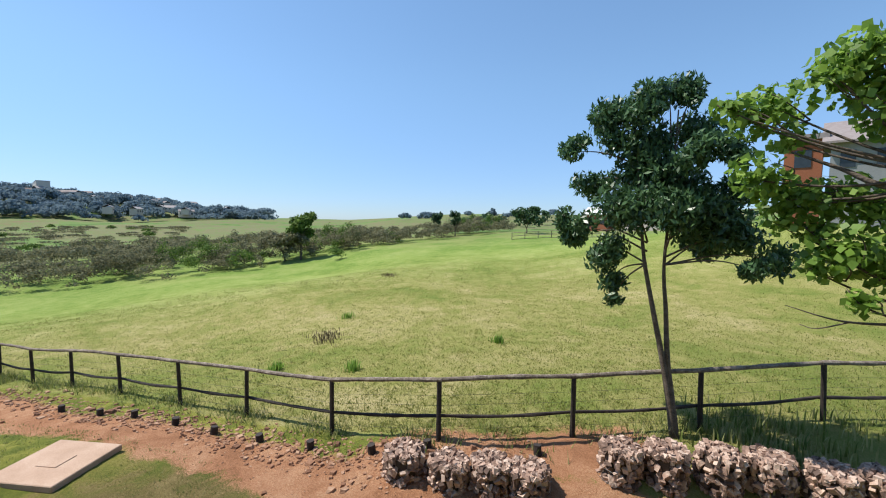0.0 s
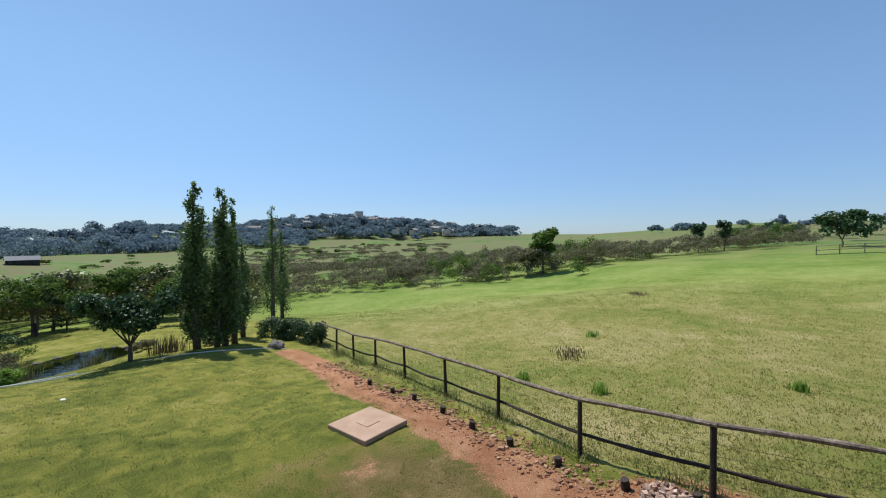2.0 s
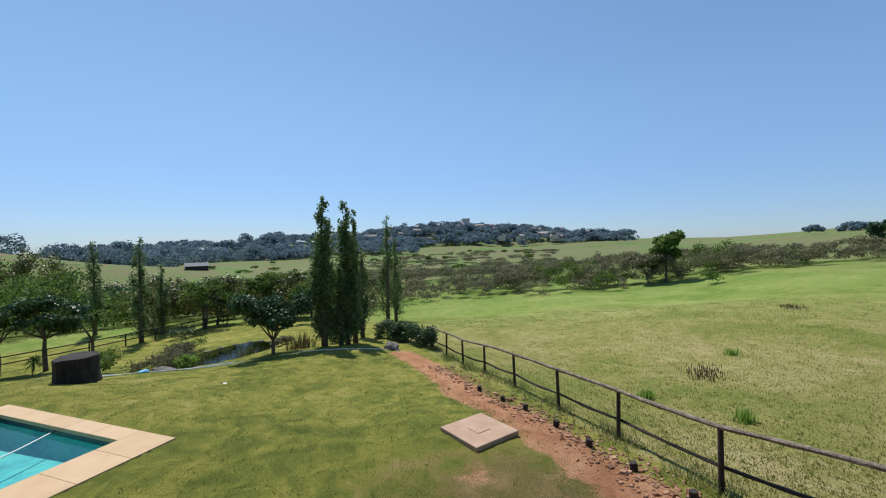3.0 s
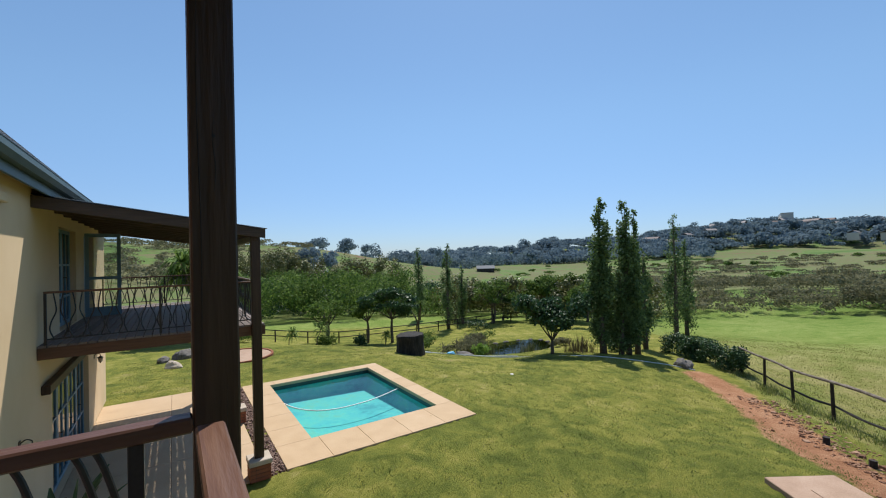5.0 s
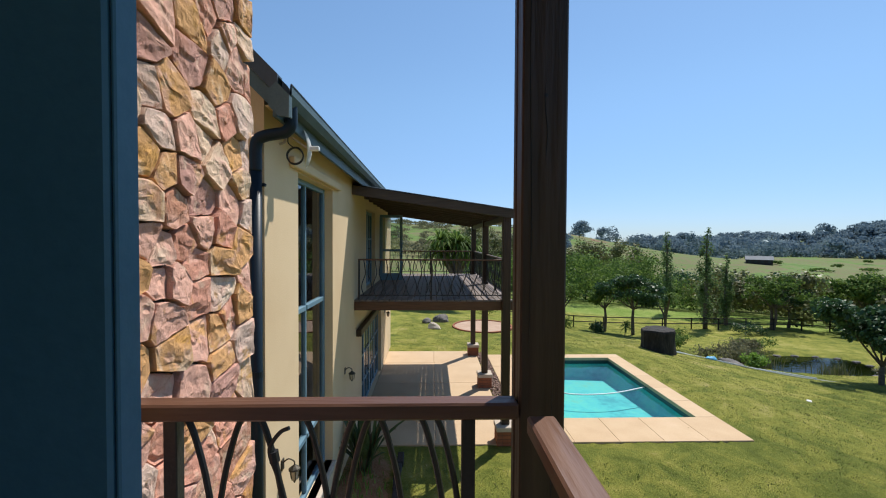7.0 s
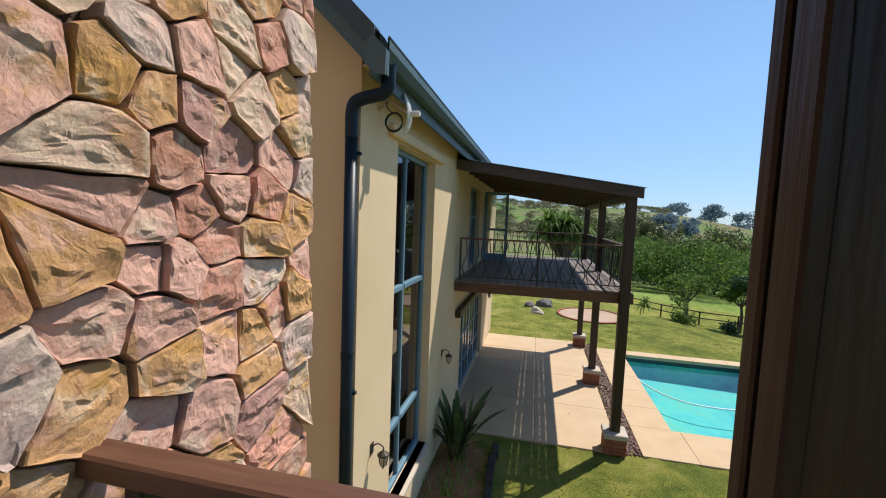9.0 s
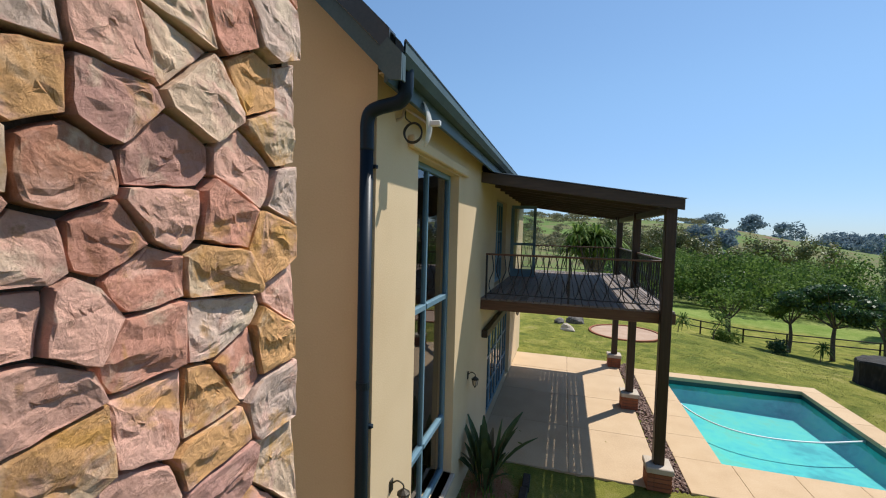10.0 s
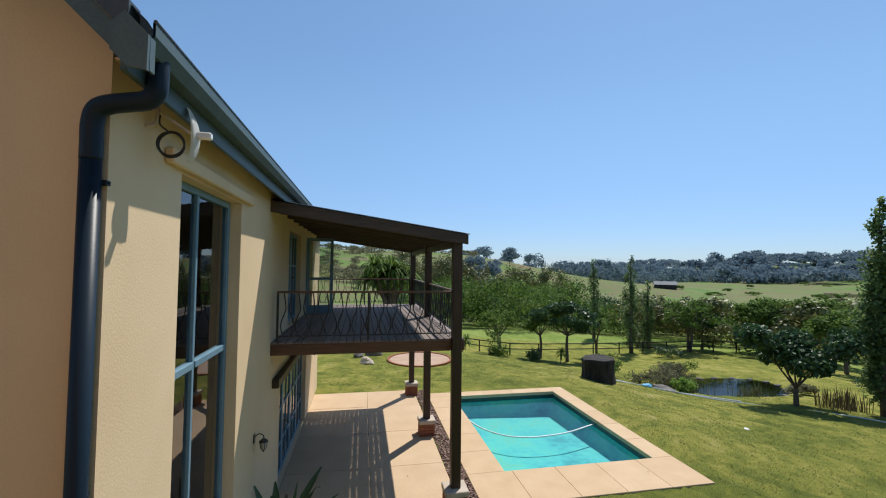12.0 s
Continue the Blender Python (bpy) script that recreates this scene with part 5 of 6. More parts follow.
def poplar(x, y, h, width, seed, count, label, leaf=None, bare=0.1):
    g = random.Random(seed)
    limbs = [([(0, 0, 0), (g.uniform(-0.1, 0.1), g.uniform(-0.1, 0.1), h * 0.5), (0, 0, h * 0.97)], 0.11 + h * 0.008, 0.01)]
    clumps = []
    n = int(h * 5)
    for k in range(n):
        f = bare + (1 - bare) * (k + 0.5) / n
        prof = 1.12 * min(1, 0.45 + f * 2.2) * (1 - 0.72 * f ** 2.6)
        a = g.uniform(0, 6.28)
        rr = width * prof * g.uniform(0.15, 0.75)
        s = width * prof * g.uniform(0.42, 0.72)
        clumps.append((rr * math.cos(a), rr * math.sin(a), min(h * f, h - s * 1.6), s, s, s * 1.7))
        if k % 3 == 0:
            limbs.append(([(0, 0, max(0.2, h * f - 1.2)), (rr * 0.6 * math.cos(a), rr * 0.6 * math.sin(a), h * f - 0.6), (rr * math.cos(a), rr * math.sin(a), h * f)], 0.03, 0.006))
    return tree("poplar", label, x, y, limbs, clumps, count, 0.11, leaf or LEAF_POPLAR, seed, 1.3, 0.0, 0.5, category="tree", group="poplars")


poplar(18.9, 16.05, 8.4, 0.74, 1, 9000, "tall narrow dark poplar beside the lawn", LEAF_POPLAR)
poplar(19.35, 16.3, 6.2, 0.5, 12, 3500, "shorter poplar stem grown into a taller one")
poplar(20.6, 15.65, 8.55, 0.82, 2, 9500, "tall full poplar with pale crown edges", LEAF_POPLAR)
poplar(21.35, 15.6, 8.1, 0.5, 14, 3500, "slim poplar stem behind a fuller one")
poplar(19.8, 15.6, 4.6, 0.6, 15, 3500, "leafy side shoot of the poplars")
poplar(23.4, 16.35, 6.1, 0.5, 3, 2600, "small slim poplar by the hedge")
poplar(32.5, 19.25, 9.6, 0.85, 4, 4200, "open thin-crowned poplar in the field")
poplar(34.4, 19.4, 7.8, 0.75, 5, 3600, "younger poplar with pale green crown")
poplar(22.8, 42.3, 8.2, 0.75, 6, 3400, "slim poplar beyond the pond")
poplar(21.3, 34.3, 8.0, 0.75, 7, 3600, "pointed slim poplar beyond the pond")
poplar(24.0, 35.7, 6.0, 0.62, 8, 2600, "short slim poplar beyond the pond")


def round_tree(x, y, h, r, seed, count, leaf, label, size=0.12, trunk=0.35, flat=0.6, name="garden_tree", stems=1):
    g = random.Random(seed)
    limbs, clumps = [], []
    for s in range(stems):
        ox, oy = g.uniform(-0.25, 0.25) * (stems > 1), g.uniform(-0.25, 0.25) * (stems > 1)
        fork = Vector((ox, oy, h * trunk))
        limbs.append(([(ox * 0.4, oy * 0.4, 0), (ox + g.uniform(-0.1, 0.1), oy, h * trunk * 0.6), fork], 0.05 + 0.018 * h, 0.03 + 0.012 * h))
        for k in range(7):
            a = 6.283 * k / 7 + g.uniform(-0.4, 0.4)
            d = r * g.uniform(0.35, 0.8)
            tip = Vector((d * math.cos(a), d * math.sin(a), h * g.uniform(0.55, 0.9)))
            limbs.append(([fork, fork.lerp(tip, 0.5) + Vector((0, 0, -0.1)), tip], 0.02 + 0.008 * h, 0.012))
            for q in range(3):
                u = Vector((g.uniform(-1, 1), g.uniform(-1, 1), g.uniform(-0.5, 0.6))) * r * 0.28
                c = tip + u
                s2 = r * g.uniform(0.2, 0.36)
                clumps.append((c.x, c.y, min(c.z, h - s2 * flat * 0.6), s2, s2, s2 * flat))
    clumps.append((0, 0, h * 0.85, r * 0.4, r * 0.4, r * 0.3 * flat))
    return tree(name, label, x, y, limbs, clumps, count, size, leaf, seed, 1.5, 0.15, 0.45)


round_tree(16.75, 17.6, 3.1, 1.85, 31, 8500, LEAF_DARK, "dark glossy round garden tree by the lawn edge", 0.12, 0.24, 0.85)
round_tree(13.9, 31.0, 4.4, 2.3, 32, 6500, LEAF_DARK, "flat-topped dark green tree beyond the pool", 0.13, 0.42, 0.45)
round_tree(12.4, 32.2, 3.8, 1.5, 33, 3200, LEAF_MID, "small flat-topped tree beyond the pool", 0.13, 0.45, 0.45)
round_tree(9.6, 33.5, 3.4, 1.5, 34, 1400, LEAF_MID, "thin open-branched tree by the garden fence", 0.12, 0.4, 0.5, stems=2)
round_tree(26.0, 33.5, 4.2, 2.0, 35, 2600, LEAF_MID, "forked open tree near the pond", 0.14, 0.4, 0.5, stems=2)
round_tree(28.2, 34.5, 4.0, 1.8, 36, 3600, LEAF_DARK, "dark rounded tree near the pond", 0.14, 0.35, 0.7)
round_tree(31.5, 31.5, 5.0, 2.6, 37, 4500, LEAF_MID, "broad green tree beyond the pond", 0.16, 0.3, 0.6)
round_tree(34.5, 29.0, 5.2, 2.7, 38, 4500, LEAF_MID, "broad green tree beyond the garden fence", 0.16, 0.28, 0.6)
round_tree(30.0, 25.0, 4.4, 2.0, 39, 3600, LEAF_MID, "green tree behind the poplars", 0.15, 0.3, 0.7)
round_tree(22.6, 17.6, 2.3, 0.9, 40, 1800, LEAF_LIGHT, "pale flowering shrub under the poplars", 0.08, 0.25, 0.8)
round_tree(63.3, -7.3, 7.0, 2.5, 41, 3500, LEAF_MID, "domed green tree standing over the scrub", 0.3, 0.3, 1.0)
round_tree(64.5, -5.2, 4.2, 3.4, 42, 3000, LEAF_OLIVE, "wide grey-green tree in the scrub belt", 0.3, 0.2, 0.7)
round_tree(72, -34, 5.0, 1.2, 43, 1200, LEAF_DARK, "small upright dark tree on the hillside", 0.25, 0.15, 1.6)
round_tree(70, -37, 5.2, 1.3, 44, 1200, LEAF_DARK, "small upright dark tree on the hillside", 0.25, 0.15, 1.6)
round_tree(62, -48, 5.0, 3.2, 45, 2600, LEAF_DARK, "broad dark tree at the field's upper edge", 0.3, 0.2, 0.8)


def sapling():
    g = random.Random(8)
    view, side = Vector((0.534, -0.845, 0)), Vector((-0.845, -0.534, 0))
    spot = lambda u, z, d=0.0: side * u + view * d + Vector((0, 0, z))
    limbs = [([(0, 0, 0), spot(-0.10, 0.7), spot(-0.24, 1.45), spot(-0.46, 2.5, -0.05), spot(-0.64, 3.42, -0.1), spot(-0.75, 4.5, -0.1), spot(-0.9, 5.9)], 0.075, 0.012),
             ([spot(0.03, 0), spot(-0.06, 0.7, 0.02), spot(-0.17, 1.45, 0.05), spot(-0.24, 2.4, 0.1), spot(-0.31, 3.28, 0.12), spot(-0.25, 4.5, 0.1), spot(-0.2, 6.1)], 0.07, 0.012)]
    clumps = []
    # crown: across, up, size
    for u, z, r in ((-2.02, 5.44, 0.28), (-1.53, 5.9, 0.46), (-0.94, 6.07, 0.46), (-0.35, 6.31, 0.36), (0.0, 6.37, 0.25), (-0.09, 5.59, 0.48), (-0.86, 5.17, 0.6), (-1.65, 4.99, 0.36), (-0.32, 4.74, 0.6), (0.26, 5.31, 0.36), (0.58, 5.14, 0.22), (-1.87, 3.93, 0.36),
                    (-1.44, 3.5, 0.40), (-1.31, 2.89, 0.28), (-1.2, 2.56, 0.16), (-0.77, 4.11, 0.52), (-0.12, 4.02, 0.52), (0.4, 4.13, 0.52), (0.89, 3.85, 0.45), (1.31, 3.47, 0.3), (0.7, 4.51, 0.4), (-2.13, 4.09, 0.25), (0.34, 3.63, 0.36), (1.07, 3.33, 0.22)):
        c = spot(u, z, g.uniform(-0.6, 0.6))
        for _ in range(3):
            e = c + Vector((g.uniform(-1, 1), g.uniform(-1, 1), g.uniform(-0.8, 0.8))) * r * 0.75
            clumps.append((e.x, e.y, e.z, r * 0.85, r * 0.85, r * 0.75))
        stem = spot(-0.6 if u < -0.5 else -0.28, max(3.3, min(z - 0.4, 5.2)))
        limbs.append(([stem, stem.lerp(c, 0.55) + Vector((0, 0, 0.12)), c], 0.02, 0.005))
    tree("young_tree", "young two-stemmed tree with dark drooping leaves by the fence", 4.45, -5.42, limbs, clumps, 36000, 0.054, LEAF_GLOSS, 8, 2.5, 0.55, 0.6, z=0.35)


sapling()


def leafy_tree():
    limbs = [([(0, 0, -1.0), (-0.05, 0.05, 1.8), (0.05, 0.4, 3.2), (0.08, 1.0, 4.4)], 0.15, 0.08)]
    clumps = []
    g = random.Random(18)
    # clumps out from the trunk's foot: across, along, up, size
    for x, y, z, r in ((1.66, 2.01, 5.24, 0.17), (1.54, 1.77, 5.12, 0.24), (1.49, 1.33, 5.33, 0.28), (1.34, 1.3, 4.91, 0.19), (0.85, 1.63, 5.47, 0.22), (0.81, 1.26, 5.65, 0.3), (0.67, 1.17, 5.36, 0.32), (0.61, 1.48, 5.65, 0.2), (0.68, 0.9, 4.99, 0.2), (1.41, 1.84, 4.45, 0.24), (1.33, 1.5, 4.24, 0.25), (1.17, 1.3, 4.21, 0.24),
                       (1.28, 1.44, 3.95, 0.2), (1.1, 1.2, 3.85, 0.17), (0.91, 0.97, 4.21, 0.28), (0.75, 0.69, 4.06, 0.26), (0.82, 1.42, 3.65, 0.26), (0.72, 1.0, 3.55, 0.28), (0.58, 0.91, 3.44, 0.26), (0.94, 1.45, 3.42, 0.16), (0.51, 1.61, 3.14, 0.13), (0.4, 1.25, 5.1, 0.35), (0.0, 0.8, 5.6, 0.5), (-0.4, 0.6, 4.9, 0.5)):
        clumps.append((x, y, z, r * 1.3, r * 1.3, r * 1.05))
        foot = Vector((0.08, 1.0, 4.4)) if z > 4.1 else Vector((0.03, 0.5, 3.0))
        m = foot.lerp(Vector((x, y, z)), 0.5) + Vector((g.uniform(-0.08, 0.08), g.uniform(-0.08, 0.08), -0.12))
        limbs.append(([foot, m, (x, y, z - 0.05), (x + 0.12, y + 0.06, z + 0.12)], 0.02, 0.004))
        for _ in range(2):
            e = Vector((x, y, z)) + Vector((g.uniform(-1, 1), g.uniform(-1, 1), g.uniform(-0.6, 0.9))) * r * 1.2
            limbs.append(([m.lerp(Vector((x, y, z)), 0.6), m.lerp(e, 0.7), e], 0.01, 0.003))
    limbs.append(([(0.05, 0.5, 2.9), (0.46, 1.19, 2.88), (0.82, 1.3, 2.86), (1.22, 1.45, 2.96)], 0.022, 0.004))
    limbs.append(([(0.7, 1.27, 2.86), (0.95, 1.36, 2.74), (1.1, 1.4, 2.76)], 0.01, 0.003))
    limbs.append(([(0.08, 1.0, 4.25), (0.54, 1.21, 4.3), (0.86, 1.31, 4.5), (1.26, 1.46, 4.72)], 0.045, 0.012))
    tree("leafy_tree", "tree with fresh green lobed leaves and bare brown twigs", 1.0, -5.3, limbs, clumps, 7500, 0.085, LEAF_LIGHT, 18, 1.25, 0.15, 0.6, z=0.5)


leafy_tree()


def strap_tree(x, y, h, heads, length, seed, label, z=None, n=70):
    """A branching dracaena-like tree: forked stems, each with a head of strap leaves."""
    g = random.Random(seed)
    z = ground_z(x, y) if z is None else z
    t = thing("strap_leaf_tree", label, "tree", (x, y, z))
    bm, verts, faces = bmesh.new(), [], []
    for k in range(heads):
        a, d = 6.283 * k / heads + g.uniform(-0.3, 0.3), h * g.uniform(0.08, 0.34)
        tip = Vector((d * math.cos(a), d * math.sin(a), h * g.uniform(0.78, 1.0)))
        p = arc([(0, 0, 0), (tip.x * 0.1, tip.y * 0.1, h * 0.4), (tip.x * 0.6, tip.y * 0.6, h * 0.68), tip], 4)
        tube(bm, p, [0.16 * h / 5 * (1 - 0.7 * i / (len(p) - 1)) for i in range(len(p))], 6)
        for _ in range(n):
            b, e = g.uniform(0, 6.283), g.uniform(-0.5, 1.2)
            dr = Vector((math.cos(b) * math.cos(e), math.sin(b) * math.cos(e), math.sin(e)))
            w = Vector((-math.sin(b), math.cos(b), 0)) * 0.035 * length
            L = length * g.uniform(0.7, 1.1)
            m, q = tip + dr * L * 0.55, tip + dr * L * 0.95 - Vector((0, 0, L * 0.38))
            i = len(verts)
            verts += [tip - w, tip + w, m + w * 1.2, m - w * 1.2, q]
            faces += [[i, i + 1, i + 2, i + 3], [i + 3, i + 2, i + 4]]
    part("trunk", bm, BARK, t)
    raw("leaves", verts, faces, LEAF_MID, t)


strap_tree(1.6, 33.0, 5.3, 14, 1.5, 3, "large dracaena with drooping strap leaves beyond the balcony", n=80)
strap_tree(16.9, 32.2, 3.0, 3, 0.8, 4, "small strap-leaved palm near the pond")
strap_tree(8.0, 30.5, 1.2, 1, 0.9, 5, "low spiky aloe by the garden fence", n=60)
strap_tree(6.3, 31.0, 0.9, 1, 0.8, 6, "low spiky aloe by the garden fence", n=60)
strap_tree(12.6, 29.5, 0.8, 1, 0.7, 7, "low spiky aloe beyond the lawn", n=60)


# ---------------------------------------------------------------- shrubs, hedge, reeds
def shrub(name, label, x, y, rx, ry, h, count, size, leaf, seed, turn=0, shape=1.5, category="shrub"):
    g = np.random.default_rng(seed)
    n = 14
    c = np.stack([g.uniform(-0.75, 0.75, n) * rx, g.uniform(-0.75, 0.75, n) * ry, g.uniform(0.25, 0.72, n) * h], 1)
    r = np.stack([np.full(n, rx * 0.42), np.full(n, ry * 0.42), np.full(n, h * 0.34)], 1)
    v, f = leaf_cloud(c, r, count, size, seed, shape, 0, 0.5)
    o = raw(name, v.tolist(), f, leaf)
    o.matrix_world = pose(x, y, ground_z(x, y), 0, 0, turn)
    return tagged(o, label, category)


def hedge():
    g = np.random.default_rng(4)
    a, b = np.array([23.9, 15.6]), np.array([20.6, 10.3])
    n = 60
    f = g.random(n)
    c = a + (b - a) * f[:, None] + g.normal(size=(n, 2)) * 0.16
    z = land(c[:, 0], c[:, 1]) + g.uniform(0.15, 0.95, n)
    v, fc = leaf_cloud(np.column_stack([c, z]), np.full((n, 3), 0.33), 12000, 0.07, 6, 1.4, 0, 0.4)
    t = thing("hedge", "dark clipped hedge at the end of the fence", "hedge", (0, 0, 0))
    raw("leaves", v.tolist(), fc, LEAF_DARK, t)
    bm = bmesh.new()
    for k in range(16):
        p = a + (b - a) * (k + 0.5) / 16
        z = ground_z(*p)
        tube(bm, [(p[0], p[1], z - 0.05), (p[0] + 0.05, p[1], z + 0.5), (p[0] + g.uniform(-0.15, 0.15), p[1] + g.uniform(-0.15, 0.15), z + 0.9)], [0.02, 0.015, 0.006], 5)
    part("stems", bm, BARK, t)


hedge()
for k, (x, y, rx, ry, h, leaf) in enumerate(((14.2, 22.6, 1.2, 0.6, 0.9, LEAF_OLIVE), (15.6, 23.6, 1.0, 0.7, 1.0, LEAF_OLIVE), (16.9, 24.8, 1.1, 0.7, 0.9, LEAF_OLIVE), (18.2, 25.6, 1.2, 0.6, 0.8, LEAF_MID), (12.6, 24.0, 0.7, 0.5, 0.8, LEAF_MID), (14.9, 21.2, 0.5, 0.5, 0.7, LEAF_LIGHT),
                                                (20.3, 20.3, 0.8, 0.5, 0.5, LEAF_OLIVE), (8.9, 31.2, 0.8, 0.6, 1.0, LEAF_MID), (10.9, 30.2, 0.5, 0.5, 0.9, LEAF_DARK), (3.5, 33.5, 1.6, 0.7, 0.9, LEAF_MID), (-1.5, 31.0, 1.8, 0.8, 1.1, LEAF_DARK), (21.5, 17.0, 1.2, 0.6, 0.8, LEAF_DARK), (15.8, 29.5, 1.0, 0.8, 0.8, LEAF_MID), (22.5, 31.5, 1.2, 0.8, 0.9, LEAF_DARK), (26.0, 21.0, 1.5, 0.8, 0.9, LEAF_DARK))):
    shrub("garden_shrub", "low leafy shrub in the garden border" if leaf is not LEAF_OLIVE else "grey-green feathery shrub beside the pond", x, y, rx, ry, h, 1500, 0.07, leaf, 60 + k)


def reeds(name, label, x, y, rx, ry, count, h, material, seed, kind="", category="reeds"):
    g = np.random.default_rng(seed)
    px, py = x + g.normal(size=count) * rx * 0.5, y + g.normal(size=count) * ry * 0.5
    z = land(px, py) - 0.03
    hh = h * g.uniform(0.5, 1.15, count)
    a = g.uniform(0, 6.283, count)
    lean = hh * g.uniform(0.05, 0.45, count)
    w = 0.012 + 0.006 * g.random(count)
    b = np.stack([px, py, z], 1)
    m = b + np.stack([np.cos(a) * lean * 0.35, np.sin(a) * lean * 0.35, hh * 0.65], 1)
    tp = b + np.stack([np.cos(a) * lean, np.sin(a) * lean, hh], 1)
    s = np.stack([-np.sin(a) * w, np.cos(a) * w, np.zeros(count)], 1)
    v = np.stack([b - s, b + s, m + s * 0.8, m - s * 0.8, tp], 1).reshape(-1, 3)
    i = np.arange(count)[:, None] * 5
    f = np.concatenate([i, i + 1, i + 2, i + 3], 1).tolist() + np.concatenate([i + 3, i + 2, i + 4], 1).tolist()
    return tagged(raw(name, v.tolist(), f, material), label, category, kind=kind)


reeds("pond_reeds", "clump of green and dry reeds in the pond", 15.6, 22.2, 1.0, 0.8, 300, 1.0, REEDLEAF, 71)
reeds("pond_reeds", "clump of dry reeds at the pond's near edge", 18.2, 20.9, 0.7, 0.5, 200, 0.8, REEDLEAF, 72)
reeds("stump_reeds", "upright dry stalks beside the garden tree", 18.3, 17.0, 0.9, 0.6, 160, 0.9, DRYSTEM, 73)


def broad_plant(x, y, seed):
    """Upright paddle leaves on stalks from one root."""
    g = random.Random(seed)
    t = thing("broad_leaf_plant", "clump of broad upright strap leaves in the flower bed", "plant", (x, y, ground_z(x, y)))
    for _ in range(34):
        a, lean, L = g.uniform(0, 6.283), g.uniform(0.08, 0.75), g.uniform(0.7, 1.35)
        d = Vector((math.cos(a), math.sin(a), 0))
        s = Vector((-d.y, d.x, 0))
        root = d * g.uniform(0.02, 0.16)
        verts, faces = [], []
        for i in range(7):
            f = i / 6
            p = root + d * L * lean * f ** 1.6 + Vector((0, 0, L * (f - 0.35 * lean * f * f)))
            w = 0.012 + 0.055 * math.sin(math.pi * min(1, max(0, (f - 0.25) / 0.75))) * (f < 1)
            verts += [p - s * w + Vector((0, 0, w * 0.5)), p, p + s * w + Vector((0, 0, w * 0.5))]
        for i in range(6):
            for k in (0, 1):
                q = i * 3 + k
                faces.append([q, q + 1, q + 4, q + 3])
        raw("leaf", verts, faces, STRAPLEAF if g.random() < 0.8 else DRYSTEM, t)


STRAPLEAF = leafmat("strap_leaf", (0.03, 0.06, 0.02), (0.06, 0.10, 0.035), (0.11, 0.15, 0.06), 0.25, 0.45)
broad_plant(-1.5, 10.2, 9)
for k in range(9):
    o = obj("edging_sleeper", boxed((-0.06, -0.19, -0.06), (0.06, 0.19, 0.10), 0.012), FENCEPOST)
    o.matrix_world = pose(-0.86 + random.uniform(-0.02, 0.02), 7.35 + k * 0.4, -0.02, 0, 0, random.uniform(-4, 4))
    tagged(o, "short dark timber sleeper edging the flower bed", "edging", group="bed edging")
reeds("bed_plants", "low sprouting plants in the flower bed", -1.45, 9.2, 0.5, 1.5, 160, 0.22, LEAF_LIGHT, 74, "stuff", "plant")
reeds("verge_grass", "long rough grass by the fence corner", 3.4, -6.6, 1.3, 1.5, 700, 0.32, GRASSBLADE, 76, "stuff", "grass")


def turf(name, label, n, pick, h, material, seed, w=0.006):
    """Loose blades of grass over the ground, pick(g, n) giving plan places."""
    g = np.random.default_rng(seed)
    px, py = pick(g, n)
    n = len(px)
    z = land(px, py)
    a, hh = g.uniform(0, 6.283, n), h * g.uniform(0.4, 1.4, n)
    b = np.stack([px, py, z - 0.01], 1)
    s = np.stack([-np.sin(a), np.cos(a), 0 * a], 1) * w * g.uniform(0.7, 1.5, n)[:, None]
    tp = b + np.stack([np.cos(a) * hh * 0.6, np.sin(a) * hh * 0.6, hh], 1)
    v = np.stack([b - s, b + s, tp], 1).reshape(-1, 3)
    return tagged(raw(name, v.tolist(), np.arange(3 * n).reshape(-1, 3).tolist(), material), label, "grass", kind="stuff")


def along_fence(g, n):
    p = np.array(FENCE)
    k = g.integers(0, len(p) - 1, n)
    f = g.random(n)
    c = p[k] + (p[k + 1] - p[k]) * f[:, None]
    d = p[k + 1] - p[k]
    nr = np.stack([-d[:, 1], d[:, 0]], 1) / np.linalg.norm(d, axis=1)[:, None]
    c = c + nr * g.normal(0.02, 0.28, n)[:, None]
    clump = np.sin(c[:, 0] * 3.1) + np.sin(c[:, 1] * 4.3 + 1)
    return (*c[clump + g.normal(size=n) * 0.7 > 0].T,)


def on_field(g, n):
    r, a = 7 + 32 * g.random(n) ** 1.3, np.radians(g.uniform(60, 175, n))
    x, y = 1 + r * np.sin(a), 2 + r * np.cos(a)
    side = (x - FENCE[4][0]) * 0.66 - (y - FENCE[4][1]) * 0.75
    right = (x - FENCE[3][0]) * 0.92 - (y - FENCE[3][1]) * 0.40
    return x[(side > 0.2) & (right > 0.2)], y[(side > 0.2) & (right > 0.2)]


def on_lawn(g, n):
    x, y = g.uniform(-2, 19, n), g.uniform(2, 26, n)
    side = (x - FENCE[4][0]) * 0.66 - (y - FENCE[4][1]) * 0.75
    ok = (side < -1.7) & ~((x > -2.1) & (x < 6.85) & (y > 10.5) & (y < 18.5)) & (x > -1.9) & (np.hypot(x - 9.05, y - 4.62) > 1.0) & (np.hypot(x - 7.4, y - 4.3) > 0.8)
    return x[ok], y[ok]


